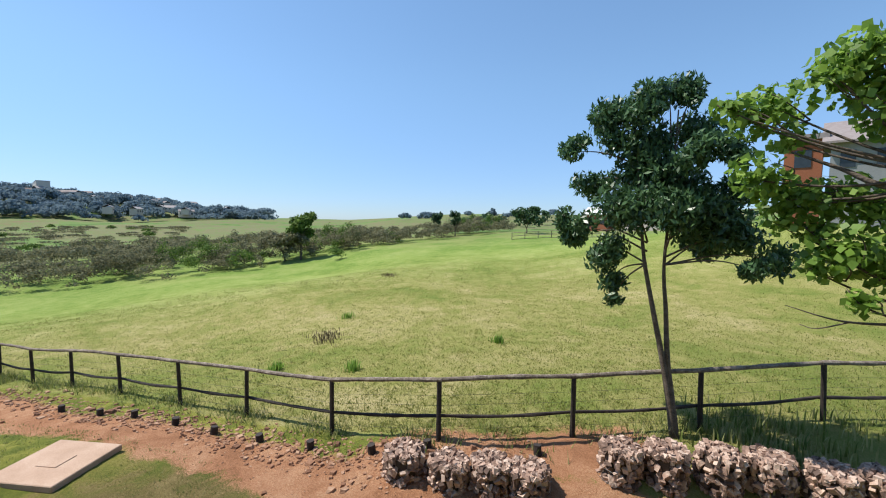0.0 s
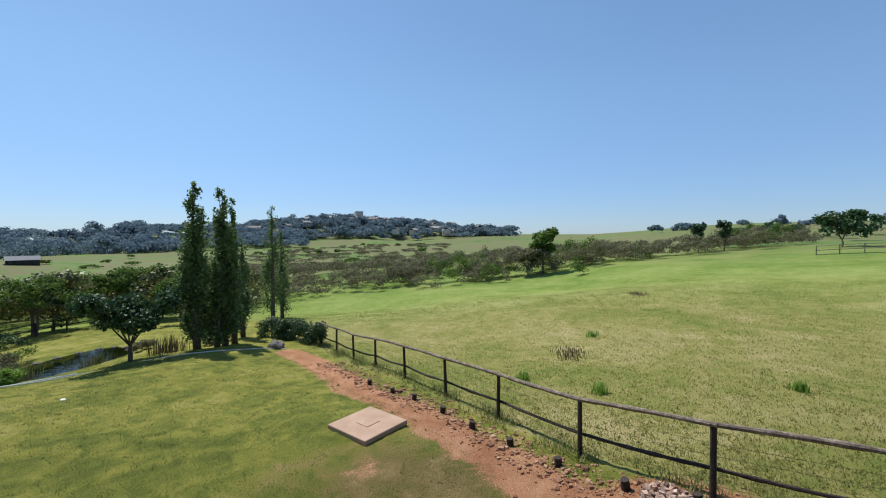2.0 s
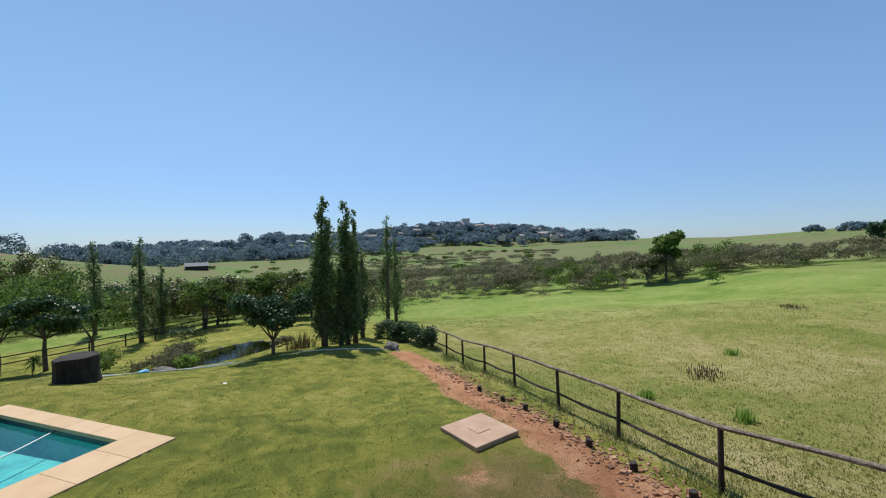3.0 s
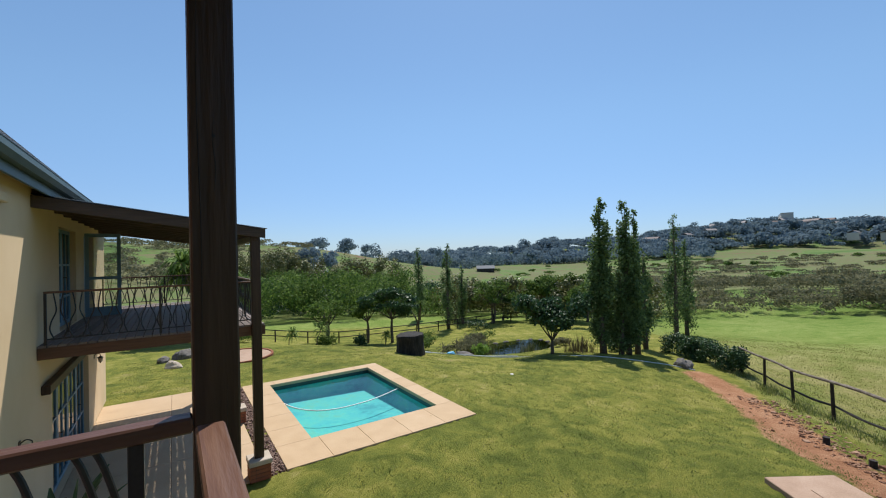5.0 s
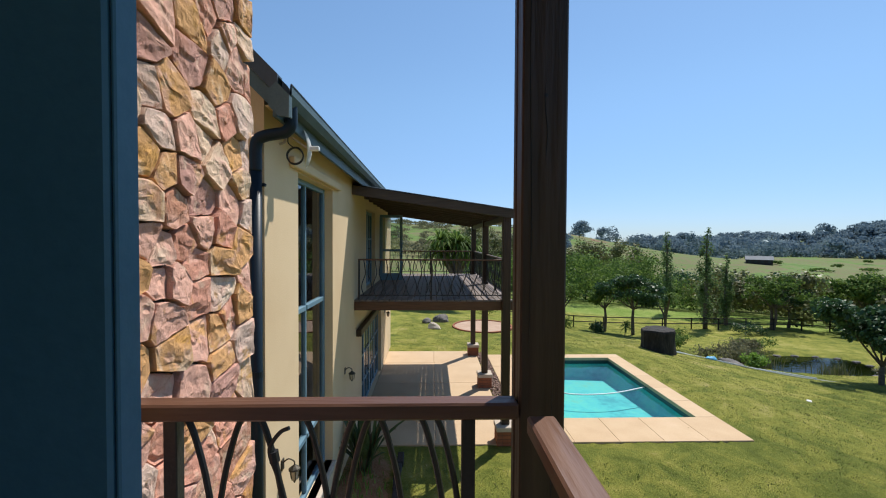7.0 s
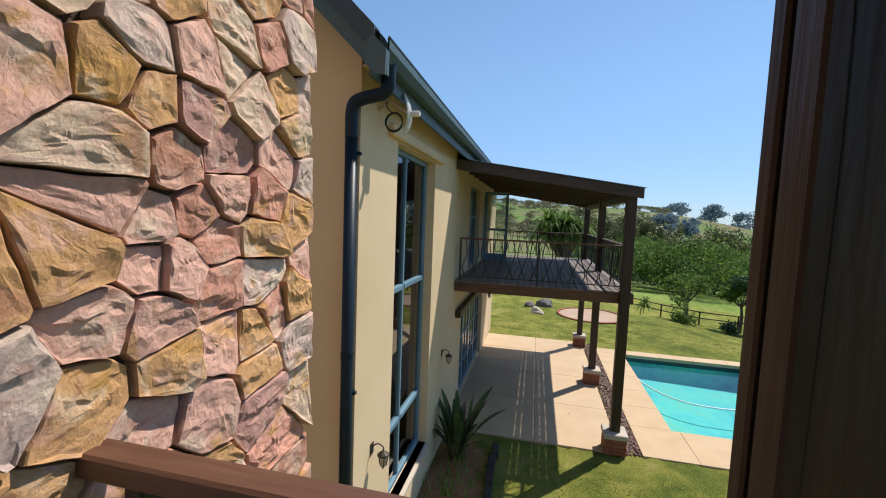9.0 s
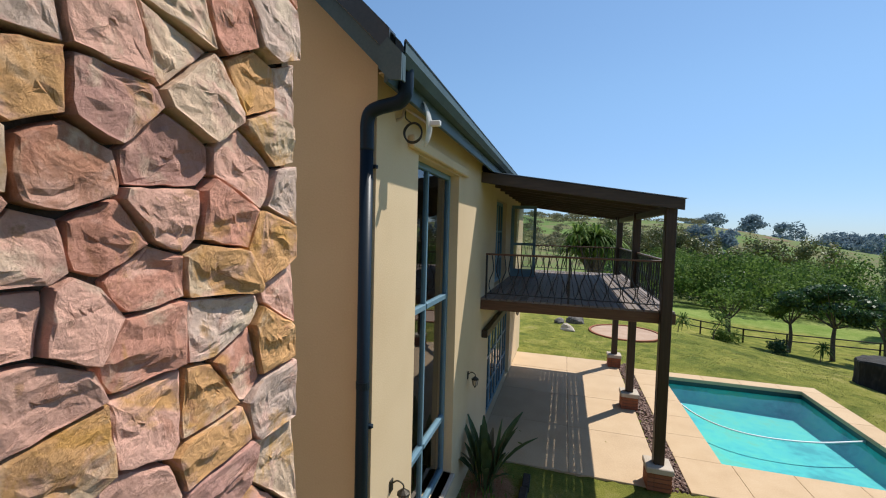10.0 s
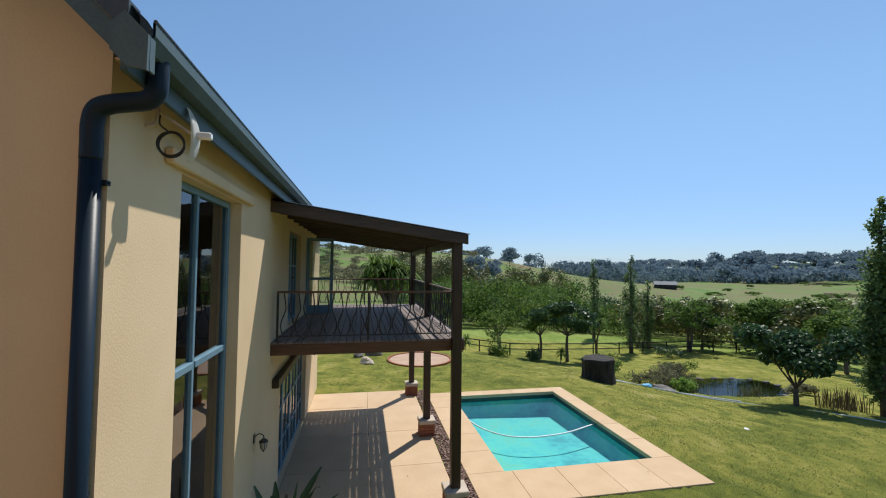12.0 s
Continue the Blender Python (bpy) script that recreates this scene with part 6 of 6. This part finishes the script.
turf("fence_grass", "rough tufted grass along the fence line", 9000, along_fence, 0.20, GRASSBLADE, 81, 0.009)
turf("field_grass", "patchy green and straw pasture grass", 240000, on_field, 0.05, FIELDBLADE, 82, 0.012)
turf("lawn_grass", "short mown lawn grass", 200000, on_lawn, 0.03, GRASSBLADE, 83, 0.008)
for k, (x, y, r, h) in enumerate(((12.1, -1.4, 0.25, 0.35), (13.8, 0.6, 0.2, 0.3), (11.6, -6.4, 0.2, 0.3), (19.0, -3.0, 0.3, 0.3))):
    reeds("grass_tuft", "bright green grass tuft in the pasture", x, y, r, r, 90, h, LEAF_LIGHT, 90 + k, "stuff", "grass")
reeds("dry_weed", "dry brown weed clump in the pasture", 16.5, -1.5, 0.9, 0.6, 200, 0.22, DRYSTEM, 95, "stuff", "weed")
reeds("dry_weed", "dry brown weed clump in the pasture", 30, -9.0, 1.2, 0.6, 160, 0.25, DRYSTEM, 96, "stuff", "weed")


# ---------------------------------------------------------------- pond and garden things
def pond():
    t = thing("pond", "small garden pond with dark water and stone edge", "pond", kind="structure")
    ring = [(18.6 + 3.2 * math.cos(a) * (1 + 0.08 * math.sin(3 * a)), 22.6 + 2.05 * math.sin(a) * (1 + 0.1 * math.cos(2 * a)), -1.98) for a in np.linspace(0, 2 * math.pi, 40, endpoint=False)]
    p = part("water", sheet(*ring), PONDWATER, t, "dark still water")
    g = random.Random(2)
    for x, y, z in ring[::2]:
        bm = bmesh.new()
        bmesh.ops.create_icosphere(bm, subdivisions=2, radius=1)
        for v in bm.verts:
            v.co = Vector((v.co.x * 0.20, v.co.y * 0.13, v.co.z * 0.06)) * (1 + 0.25 * noise.noise(v.co * 1.7 + Vector((x, y, 0))))
        o = part("edge_stone", bm, GREYROCK, t)
        o.matrix_local = pose(x, y, z + 0.01, 0, 0, g.uniform(0, 180))


pond()


def rock(name, label, x, y, s, seed, material=None, category="rock"):
    bm = bmesh.new()
    bmesh.ops.create_icosphere(bm, subdivisions=3, radius=1)
    o = Vector((seed * 7.3, seed * 3.1, 0))
    for v in bm.verts:
        k = 1 + 0.35 * noise.noise(v.co * 1.2 + o) + 0.12 * noise.noise(v.co * 4 + o)
        v.co = Vector((v.co.x * s[0], v.co.y * s[1], max(-0.4, v.co.z) * s[2])) * k
    ob = obj(name, bm, material or GREYROCK)
    ob.matrix_world = pose(x, y, ground_z(x, y) + s[2] * 0.2, 0, 0, seed * 47)
    return tagged(ob, label, category)


rock("boulder", "rounded pale grey boulder at the lawn edge", 19.4, 12.2, (0.5, 0.35, 0.32), 1)
rock("boulder", "flat pale boulder beside the pond", 13.2, 20.6, (0.7, 0.4, 0.2), 2)
rock("boulder", "brown boulder on the lawn beyond the patio", -0.1, 23.4, (0.36, 0.28, 0.24), 3, CAPSTONE)
rock("boulder", "dark boulder on the lawn beyond the patio", 0.3, 25.6, (0.45, 0.35, 0.32), 4)
rock("boulder", "small dark boulder beyond the patio", -0.5, 25.2, (0.3, 0.25, 0.2), 5)


def old_stump():
    """A big blackened, flat-topped stump."""
    bm = bmesh.new()
    n = 26
    rings = []
    for z, f in ((-0.1, 1.05), (0.25, 1.0), (0.6, 0.97), (0.85, 0.98), (0.92, 0.94), (0.93, 0.6)):
        rings.append([bm.verts.new(((0.78 * f * (1 + 0.10 * noise.noise(Vector((math.cos(a) * 2, math.sin(a) * 2, z * 1.5))))) * math.cos(a), (0.62 * f * (1 + 0.12 * noise.noise(Vector((math.cos(a) * 2, math.sin(a) * 2, z * 1.5 + 5))))) * math.sin(a), z + random.uniform(-0.02, 0.02))) for a in np.linspace(0, 2 * math.pi, n, endpoint=False)])
    for a, b in zip(rings, rings[1:]):
        for k in range(n):
            bm.faces.new((a[k], a[(k + 1) % n], b[(k + 1) % n], b[k]))
    bm.faces.new(rings[-1])
    o = obj("tree_stump", bm, mat("charred_wood", [(0.008, 0.007, 0.006), (0.02, 0.017, 0.014), (0.05, 0.04, 0.033)], 6, 0.9, 0.8, 14, stretch=(1, 1, 0.3)))
    o.matrix_world = pose(9.35, 19.75, ground_z(9.35, 19.75), 0, 0, 30)
    tagged(o, "large blackened flat-topped stump on the lawn", "stump")


old_stump()


def sand_circle():
    t = thing("sand_circle", "round sandy sitting area with a brick edge", "paving", (2.4, 23.9, ground_z(2.4, 23.9)), kind="structure")
    part("sand", tubed([(0, 0, -0.2), (0, 0, 0.05)], 1.45, 40), CONCRETE, t)
    first = part("brick", boxed((-0.05, -0.11, -0.1), (0.05, 0.11, 0.09), 0.006), BRICK, t)
    for k in range(42):
        o = first if k == 0 else new("brick", first.data)
        o.parent = t
        a = 2 * math.pi * k / 42
        o.matrix_local = pose(1.51 * math.cos(a), 1.51 * math.sin(a), 0, 0, 0, math.degrees(a))


sand_circle()
gz = lambda x, y, d=0.03: (x, y, ground_z(x, y) + d)
tagged(obj("garden_hose", tubed(arc([gz(9.8, 20.3), gz(12.2, 20.3), gz(14.6, 18.9), gz(17.0, 15.6), gz(18.6, 13.0), gz(19.2, 11.6)], 8), 0.022, 6), STRAP), "long white hose lying along the lawn edge", "hose")
tagged(obj("garden_pipe", tubed(arc([gz(10.6, 20.7), gz(13.0, 20.3), gz(15.3, 18.7)], 8), 0.03, 6), STRAP), "white pipe lying at the lawn edge", "pipe")
bm = bmesh.new()
bmesh.ops.create_icosphere(bm, subdivisions=2, radius=0.16)
for v in bm.verts:
    v.co = Vector((v.co.x * 1.5, v.co.y, v.co.z * 0.6)) * (1 + 0.3 * noise.noise(v.co * 9))
o = obj("plastic_sheet", bm, CLOTHBLUE)
o.location = gz(12.0, 20.2, 0.05)
tagged(o, "crumpled light blue plastic at the lawn edge", "plastic")
tagged(rock("paper_scrap", "small white scrap on the lawn", 10.9, 14.4, (0.09, 0.06, 0.03), 9, WHITE, "scrap"))


# ---------------------------------------------------------------- small things on the facade
def wall_lantern(y, z):
    t = thing("wall_lantern", "small dark metal wall lantern on the facade", "lantern", (FX, y, z), group="wall lanterns")
    part("back_plate", boxed((0.001, -0.035, -0.02), (0.015, 0.035, 0.10), 0.004), BRASS, t)
    part("arm", tubed(arc([(0.012, 0, 0.06), (0.07, 0, 0.10), (0.13, 0, 0.075), (0.135, 0, 0.03)], 5), 0.008, 6), BRASS, t)
    part("roof_cap", tubed([(0.135, 0, 0.035), (0.135, 0, 0.0), (0.135, 0, -0.015)], [0.012, 0.06, 0.066], 8), BRASS, t)
    p = part("glass", tubed([(0.135, 0, -0.016), (0.135, 0, -0.12)], [0.052, 0.034], 8), CAPSTONE, t, "pale frosted glass")
    for k in range(6):
        a = k * math.pi / 3
        part("rib", tubed([(0.135 + 0.055 * math.cos(a), 0.055 * math.sin(a), -0.016), (0.135 + 0.037 * math.cos(a), 0.037 * math.sin(a), -0.12)], 0.004, 4), BRASS, t)
    part("finial", tubed([(0.135, 0, -0.12), (0.135, 0, -0.135), (0.135, 0, -0.165)], [0.036, 0.02, 0.004], 8), BRASS, t)


wall_lantern(7.14, 1.78)
wall_lantern(10.40, 1.76)
wall_lantern(16.9, 1.75)


def antenna():
    t = thing("antenna", "white wall antenna on an arm with coiled cable", "antenna", (FX, 7.08, 5.26))
    part("arm", tubed(arc([(0.0, 0.02, 0.02), (0.05, 0.05, 0.06), (0.055, 0.07, 0.19)], 5), 0.014, 8), CAPSTONE, t)
    bm = bmesh.new()
    rows = []
    for i in range(9):
        v = -0.17 + 0.36 * i / 8
        w = 0.035 + 0.055 * math.sin(math.pi * i / 8)
        rows.append([bm.verts.new((0.31 - 2.2 * (u * u) - 1.9 * (v * v), u + 0.10, v * 1.1 - 0.02)) for u in np.linspace(-w, w, 6)])
    for a, b in zip(rows, rows[1:]):
        for k in range(5):
            bm.faces.new((a[k], a[k + 1], b[k + 1], b[k]))
    bmesh.ops.solidify(bm, geom=bm.faces, thickness=0.03)
    part("dish", bm, WHITE, t, smooth=True)
    part("feed", boxed((0.30, 0.075, -0.03), (0.40, 0.125, 0.02), 0.008), WHITE, t)
    part("strut", tubed([(0.09, 0.03, 0.12), (0.27, 0.09, 0.0)], 0.012, 6), CAPSTONE, t)
    ring = [(0.165 + 0.085 * math.cos(a), 0.02 + 0.012 * math.sin(a * 0.5), -0.10 + 0.088 * math.sin(a) + 0.006 * math.sin(a * 0.7)) for a in np.linspace(0, 6 * math.pi, 90)]
    part("cable_coil", tubed(ring, 0.007, 6), IRON, t, "black coiled cable")
    part("cable", tubed(arc([(0.09, 0.02, 0.10), (0.10, 0.0, 0.03), (0.15, 0.02, -0.015)], 5), 0.006, 6), IRON, t)


antenna()
# tip of a pale pointed thing hanging from the deck roof
bm = bmesh.new()
rows = []
for i, (x, y, z, w) in enumerate(((-0.60, 3.85, 5.552, 0.03), (-0.585, 3.855, 5.32, 0.03), (-0.565, 3.86, 5.16, 0.024), (-0.55, 3.86, 5.04, 0.012), (-0.533, 3.862, 4.965, 0.002))):
    rows.append([bm.verts.new((x - w, y, z)), bm.verts.new((x, y - w * 0.5, z)), bm.verts.new((x + w, y, z)), bm.verts.new((x, y + w * 0.5, z))])
for a, b in zip(rows, rows[1:]):
    for k in range(4):
        bm.faces.new((a[k], a[(k + 1) % 4], b[(k + 1) % 4], b[k]))
tagged(obj("hanging_ornament", bm, CAPSTONE), "pale pointed ornament hanging from the deck roof", "ornament")


# ---------------------------------------------------------------- distance
def scatter(name, label, n, pick, height, width, leaf, seed, leaves, size, category="woodland"):
    """A wood of many crowns, each a few clumps of leaves, as one piece of stuff."""
    g = np.random.default_rng(seed)
    x, y = pick(g, n)
    n = len(x)
    z = land(x, y)
    h = height * g.uniform(0.5, 1.45, n)
    w = width * g.uniform(0.7, 1.3, n)
    far = np.clip((np.hypot(x, y) - 60) / 300, 0, 1)
    z = z + far * 1.6 * (np.sin(x / 47 + np.sin(y / 61) * 1.3) + np.sin(y / 39 + 1.7 * np.sin(x / 83)))
    k = 7
    ox, oy = g.uniform(-0.36, 0.36, n * k), g.uniform(-0.36, 0.36, n * k)
    up = 0.80 - 2.4 * (ox * ox + oy * oy) + g.uniform(-0.06, 0.06, n * k)
    c = np.stack([np.repeat(x, k) + np.repeat(w, k) * ox, np.repeat(y, k) + np.repeat(w, k) * oy, np.repeat(z, k) + np.repeat(h, k) * up], 1)
    r = np.stack([np.repeat(w * 0.27, k), np.repeat(w * 0.27, k), np.repeat(h * 0.22, k)], 1)
    v, f = leaf_cloud(c, r, leaves, size, seed, 1.3, 0, 0.3, True)
    return tagged(raw(name, v.tolist(), f, leaf), label, category, kind="stuff")


def polar(b0, b1, d0, d1, power=1.0):
    def pick(g, n):
        b, d = np.radians(g.uniform(b0, b1, n)), d0 + (d1 - d0) * g.random(n) ** power
        return d * np.sin(b), 3 + d * np.cos(b)
    return pick


def belt(pts, spread):
    p = np.array(pts, float)

    def pick(g, n):
        k, f = g.integers(0, len(p) - 1, n), g.random(n)
        c = p[k] + (p[k + 1] - p[k]) * f[:, None] + g.normal(size=(n, 2)) * spread
        return c[:, 0], c[:, 1]
    return pick


scatter("valley_wood", "green woodland filling the valley", 150, polar(4, 28, 50, 128), 5.2, 6.4, LEAF_MID, 101, 110000, 0.22)
scatter("valley_wood", "mixed green trees on the valley floor", 110, polar(26, 54, 50, 84), 3.6, 6.5, LEAF_MID, 117, 55000, 0.22)
scatter("valley_wood", "lighter green woodland beyond the pond", 60, polar(34, 60, 42, 70), 3.8, 4.2, LEAF_BAMBOO, 102, 50000, 0.22)
scatter("valley_wood", "darker trees among the valley woodland", 75, polar(6, 44, 52, 96), 4.2, 5.5, LEAF_DARK, 103, 30000, 0.24)
scatter("bamboo_ridge", "tall yellowish bamboo stand on the ridge", 110, polar(4, 27, 128, 165), 10, 6, LEAF_BAMBOO, 104, 60000, 0.42)
# Ridge and far hill woods wear the leaf with haze in its colour.
scatter("ridge_trees", "dark trees along the far ridge", 70, polar(14, 40, 320, 420), 13, 16, LEAF_HAZY, 105, 26000, 1.2)
scatter("ridge_trees", "broad-crowned trees behind the bamboo", 9, polar(15, 22, 190, 230), 10, 9, LEAF_HAZY, 106, 6000, 0.8)
scatter("far_wood", "woods on the far ridge with haze in their leaf colour", 330, polar(28, 66, 520, 800), 15, 26, LEAF_HAZY, 107, 110000, 2.3)
scatter("far_wood", "wooded hill with houses in the distance", 380, polar(58, 94, 700, 1150), 17, 30, LEAF_HAZY, 108, 130000, 3.0)
scatter("far_scrub", "scrub on the hillside beyond the balcony", 420, polar(-28, 16, 110, 330), 3.2, 8, LEAF_OLIVE, 109, 50000, 0.62)
scatter("scrub_belt", "grey-green scrub belt along the pasture", 150, belt([(58, 36), (62, 18), (65, 3), (67, -12), (68, -26), (74, -42), (88, -62)], 3.0), 2.7, 3.4, LEAF_OLIVE, 110, 70000, 0.18)
scatter("scrub_belt", "green bushes in the scrub belt", 40, belt([(62, 14), (65, -2), (68, -20), (78, -48), (94, -66)], 3.5), 3.2, 3.0, LEAF_MID, 111, 24000, 0.16)
scatter("scrub_belt", "brown scrub beyond the pasture", 170, belt([(70, 60), (80, 30), (95, 15), (100, -8), (110, -40)], 11), 2.4, 5.0, LEAF_OLIVE, 112, 60000, 0.26)
scatter("mid_scrub", "olive scrub scattered over the middle slopes", 300, polar(54, 86, 110, 420, 1.2), 1.6, 8, LEAF_OLIVE, 115, 42000, 0.62)
scatter("mid_scrub", "green bushes over the middle slopes", 36, polar(40, 84, 180, 560), 2.6, 6, LEAF_MID, 116, 9000, 0.7)
scatter("hill_bushes", "scattered bushes on the green hill", 30, belt([(120, -70), (150, -110), (120, -150), (80, -130)], 12), 4, 5, LEAF_DARK, 113, 3500, 0.8)
scatter("hill_bushes", "low trees along the hill's skyline", 16, polar(112, 140, 240, 290), 3.5, 7, LEAF_HAZY, 114, 3000, 1.6)


def far_house(x, y, w, d, h, turn, label, wall=None, roof=None, lift=0.0, windows=3, storeys=1, flat=False):
    """A house with walls, pitched or flat roof and windows."""
    z = ground_z(x, y)
    far = min(1, max(0, (math.hypot(x, y) - 60) / 300))
    z += far * 1.6 * (math.sin(x / 47 + math.sin(y / 61) * 1.3) + math.sin(y / 39 + 1.7 * math.sin(x / 83))) + lift
    t = thing("house", label, "house", (x, y, z), turn=turn)
    part("wall", boxed((-w / 2, -d / 2, -2), (w / 2, d / 2, h), 0), wall or FARWALL, t)
    bm = bmesh.new()
    if flat:
        box(bm, (-w / 2 - 0.3, -d / 2 - 0.3, h + 0.004), (w / 2 + 0.3, d / 2 + 0.3, h + 0.4))
    else:
        e, r = 0.5, h + d * 0.28
        pts = [(-d / 2 - e, h - 0.15), (0, r), (d / 2 + e, h - 0.15), (d / 2 + e, h), (0, r + 0.18), (-d / 2 - e, h)]
        a, b = [bm.verts.new((-w / 2 - e, p, q)) for p, q in pts], [bm.verts.new((w / 2 + e, p, q)) for p, q in pts]
        bm.faces.new(a)
        bm.faces.new(b[::-1])
        for k in range(6):
            bm.faces.new((a[k], b[k], b[(k + 1) % 6], a[(k + 1) % 6]))
        bmesh.ops.recalc_face_normals(bm, faces=bm.faces)
    part("roof", bm, roof or FARROOF, t)
    for s in range(storeys):
        zb = h * (s + 0.35) / storeys
        for k in range(windows):
            u = -w / 2 + w * (k + 0.5) / windows
            for side in (-1, 1):
                ww, hh = w / windows * 0.22, h / storeys * 0.2
                part("window", boxed((u - ww, side * d / 2 - 0.05, zb - 0.1), (u + ww, side * d / 2 + 0.05, zb + hh * 2), 0), FARGLASS, t)
    return t


GREYWALL = mat("pale_grey_render", [(0.20, 0.205, 0.21), (0.26, 0.265, 0.27)], 0.5, 0.9, 0.02, 10)
far_house(172, 214, 11, 6, 2.2, -35, "long low farm shed with grey roof in the valley", FENCEPOST, GREYWALL, 0, 4)
far_house(12.2, -40.2, 5.4, 6.5, 5.4, 20, "grey two-storey house with pitched roof up the slope", GREYWALL, None, 0.3, 3, 2)
far_house(16.1, -38.6, 2.2, 5, 5.9, 20, "red brick side of a house up the slope", BRICK, None, 0.3, 1, 2, True)
far_house(66, -72, 5, 5, 3.2, 20, "small white-roofed brick house on the hill", BRICK, WHITE, 0.5, 2)
far_house(58, -76, 9, 6, 2.6, 20, "low grey-roofed house on the hill", FARWALL, FARROOF, 0.5, 3)
g = random.Random(77)
for k in range(34):
    b, d = radians(g.uniform(60, 90)), g.uniform(690, 980)
    far_house(d * math.sin(b), 3 + d * math.cos(b), g.uniform(14, 26), g.uniform(9, 13), g.uniform(4, 8), g.uniform(0, 180), "distant house among trees on the hill", lift=g.uniform(6, 12), windows=3)
far_house(900, 275, 90, 16, 16, 20, "long flat-roofed building on the distant hilltop", None, None, 12, 9, 3, True)
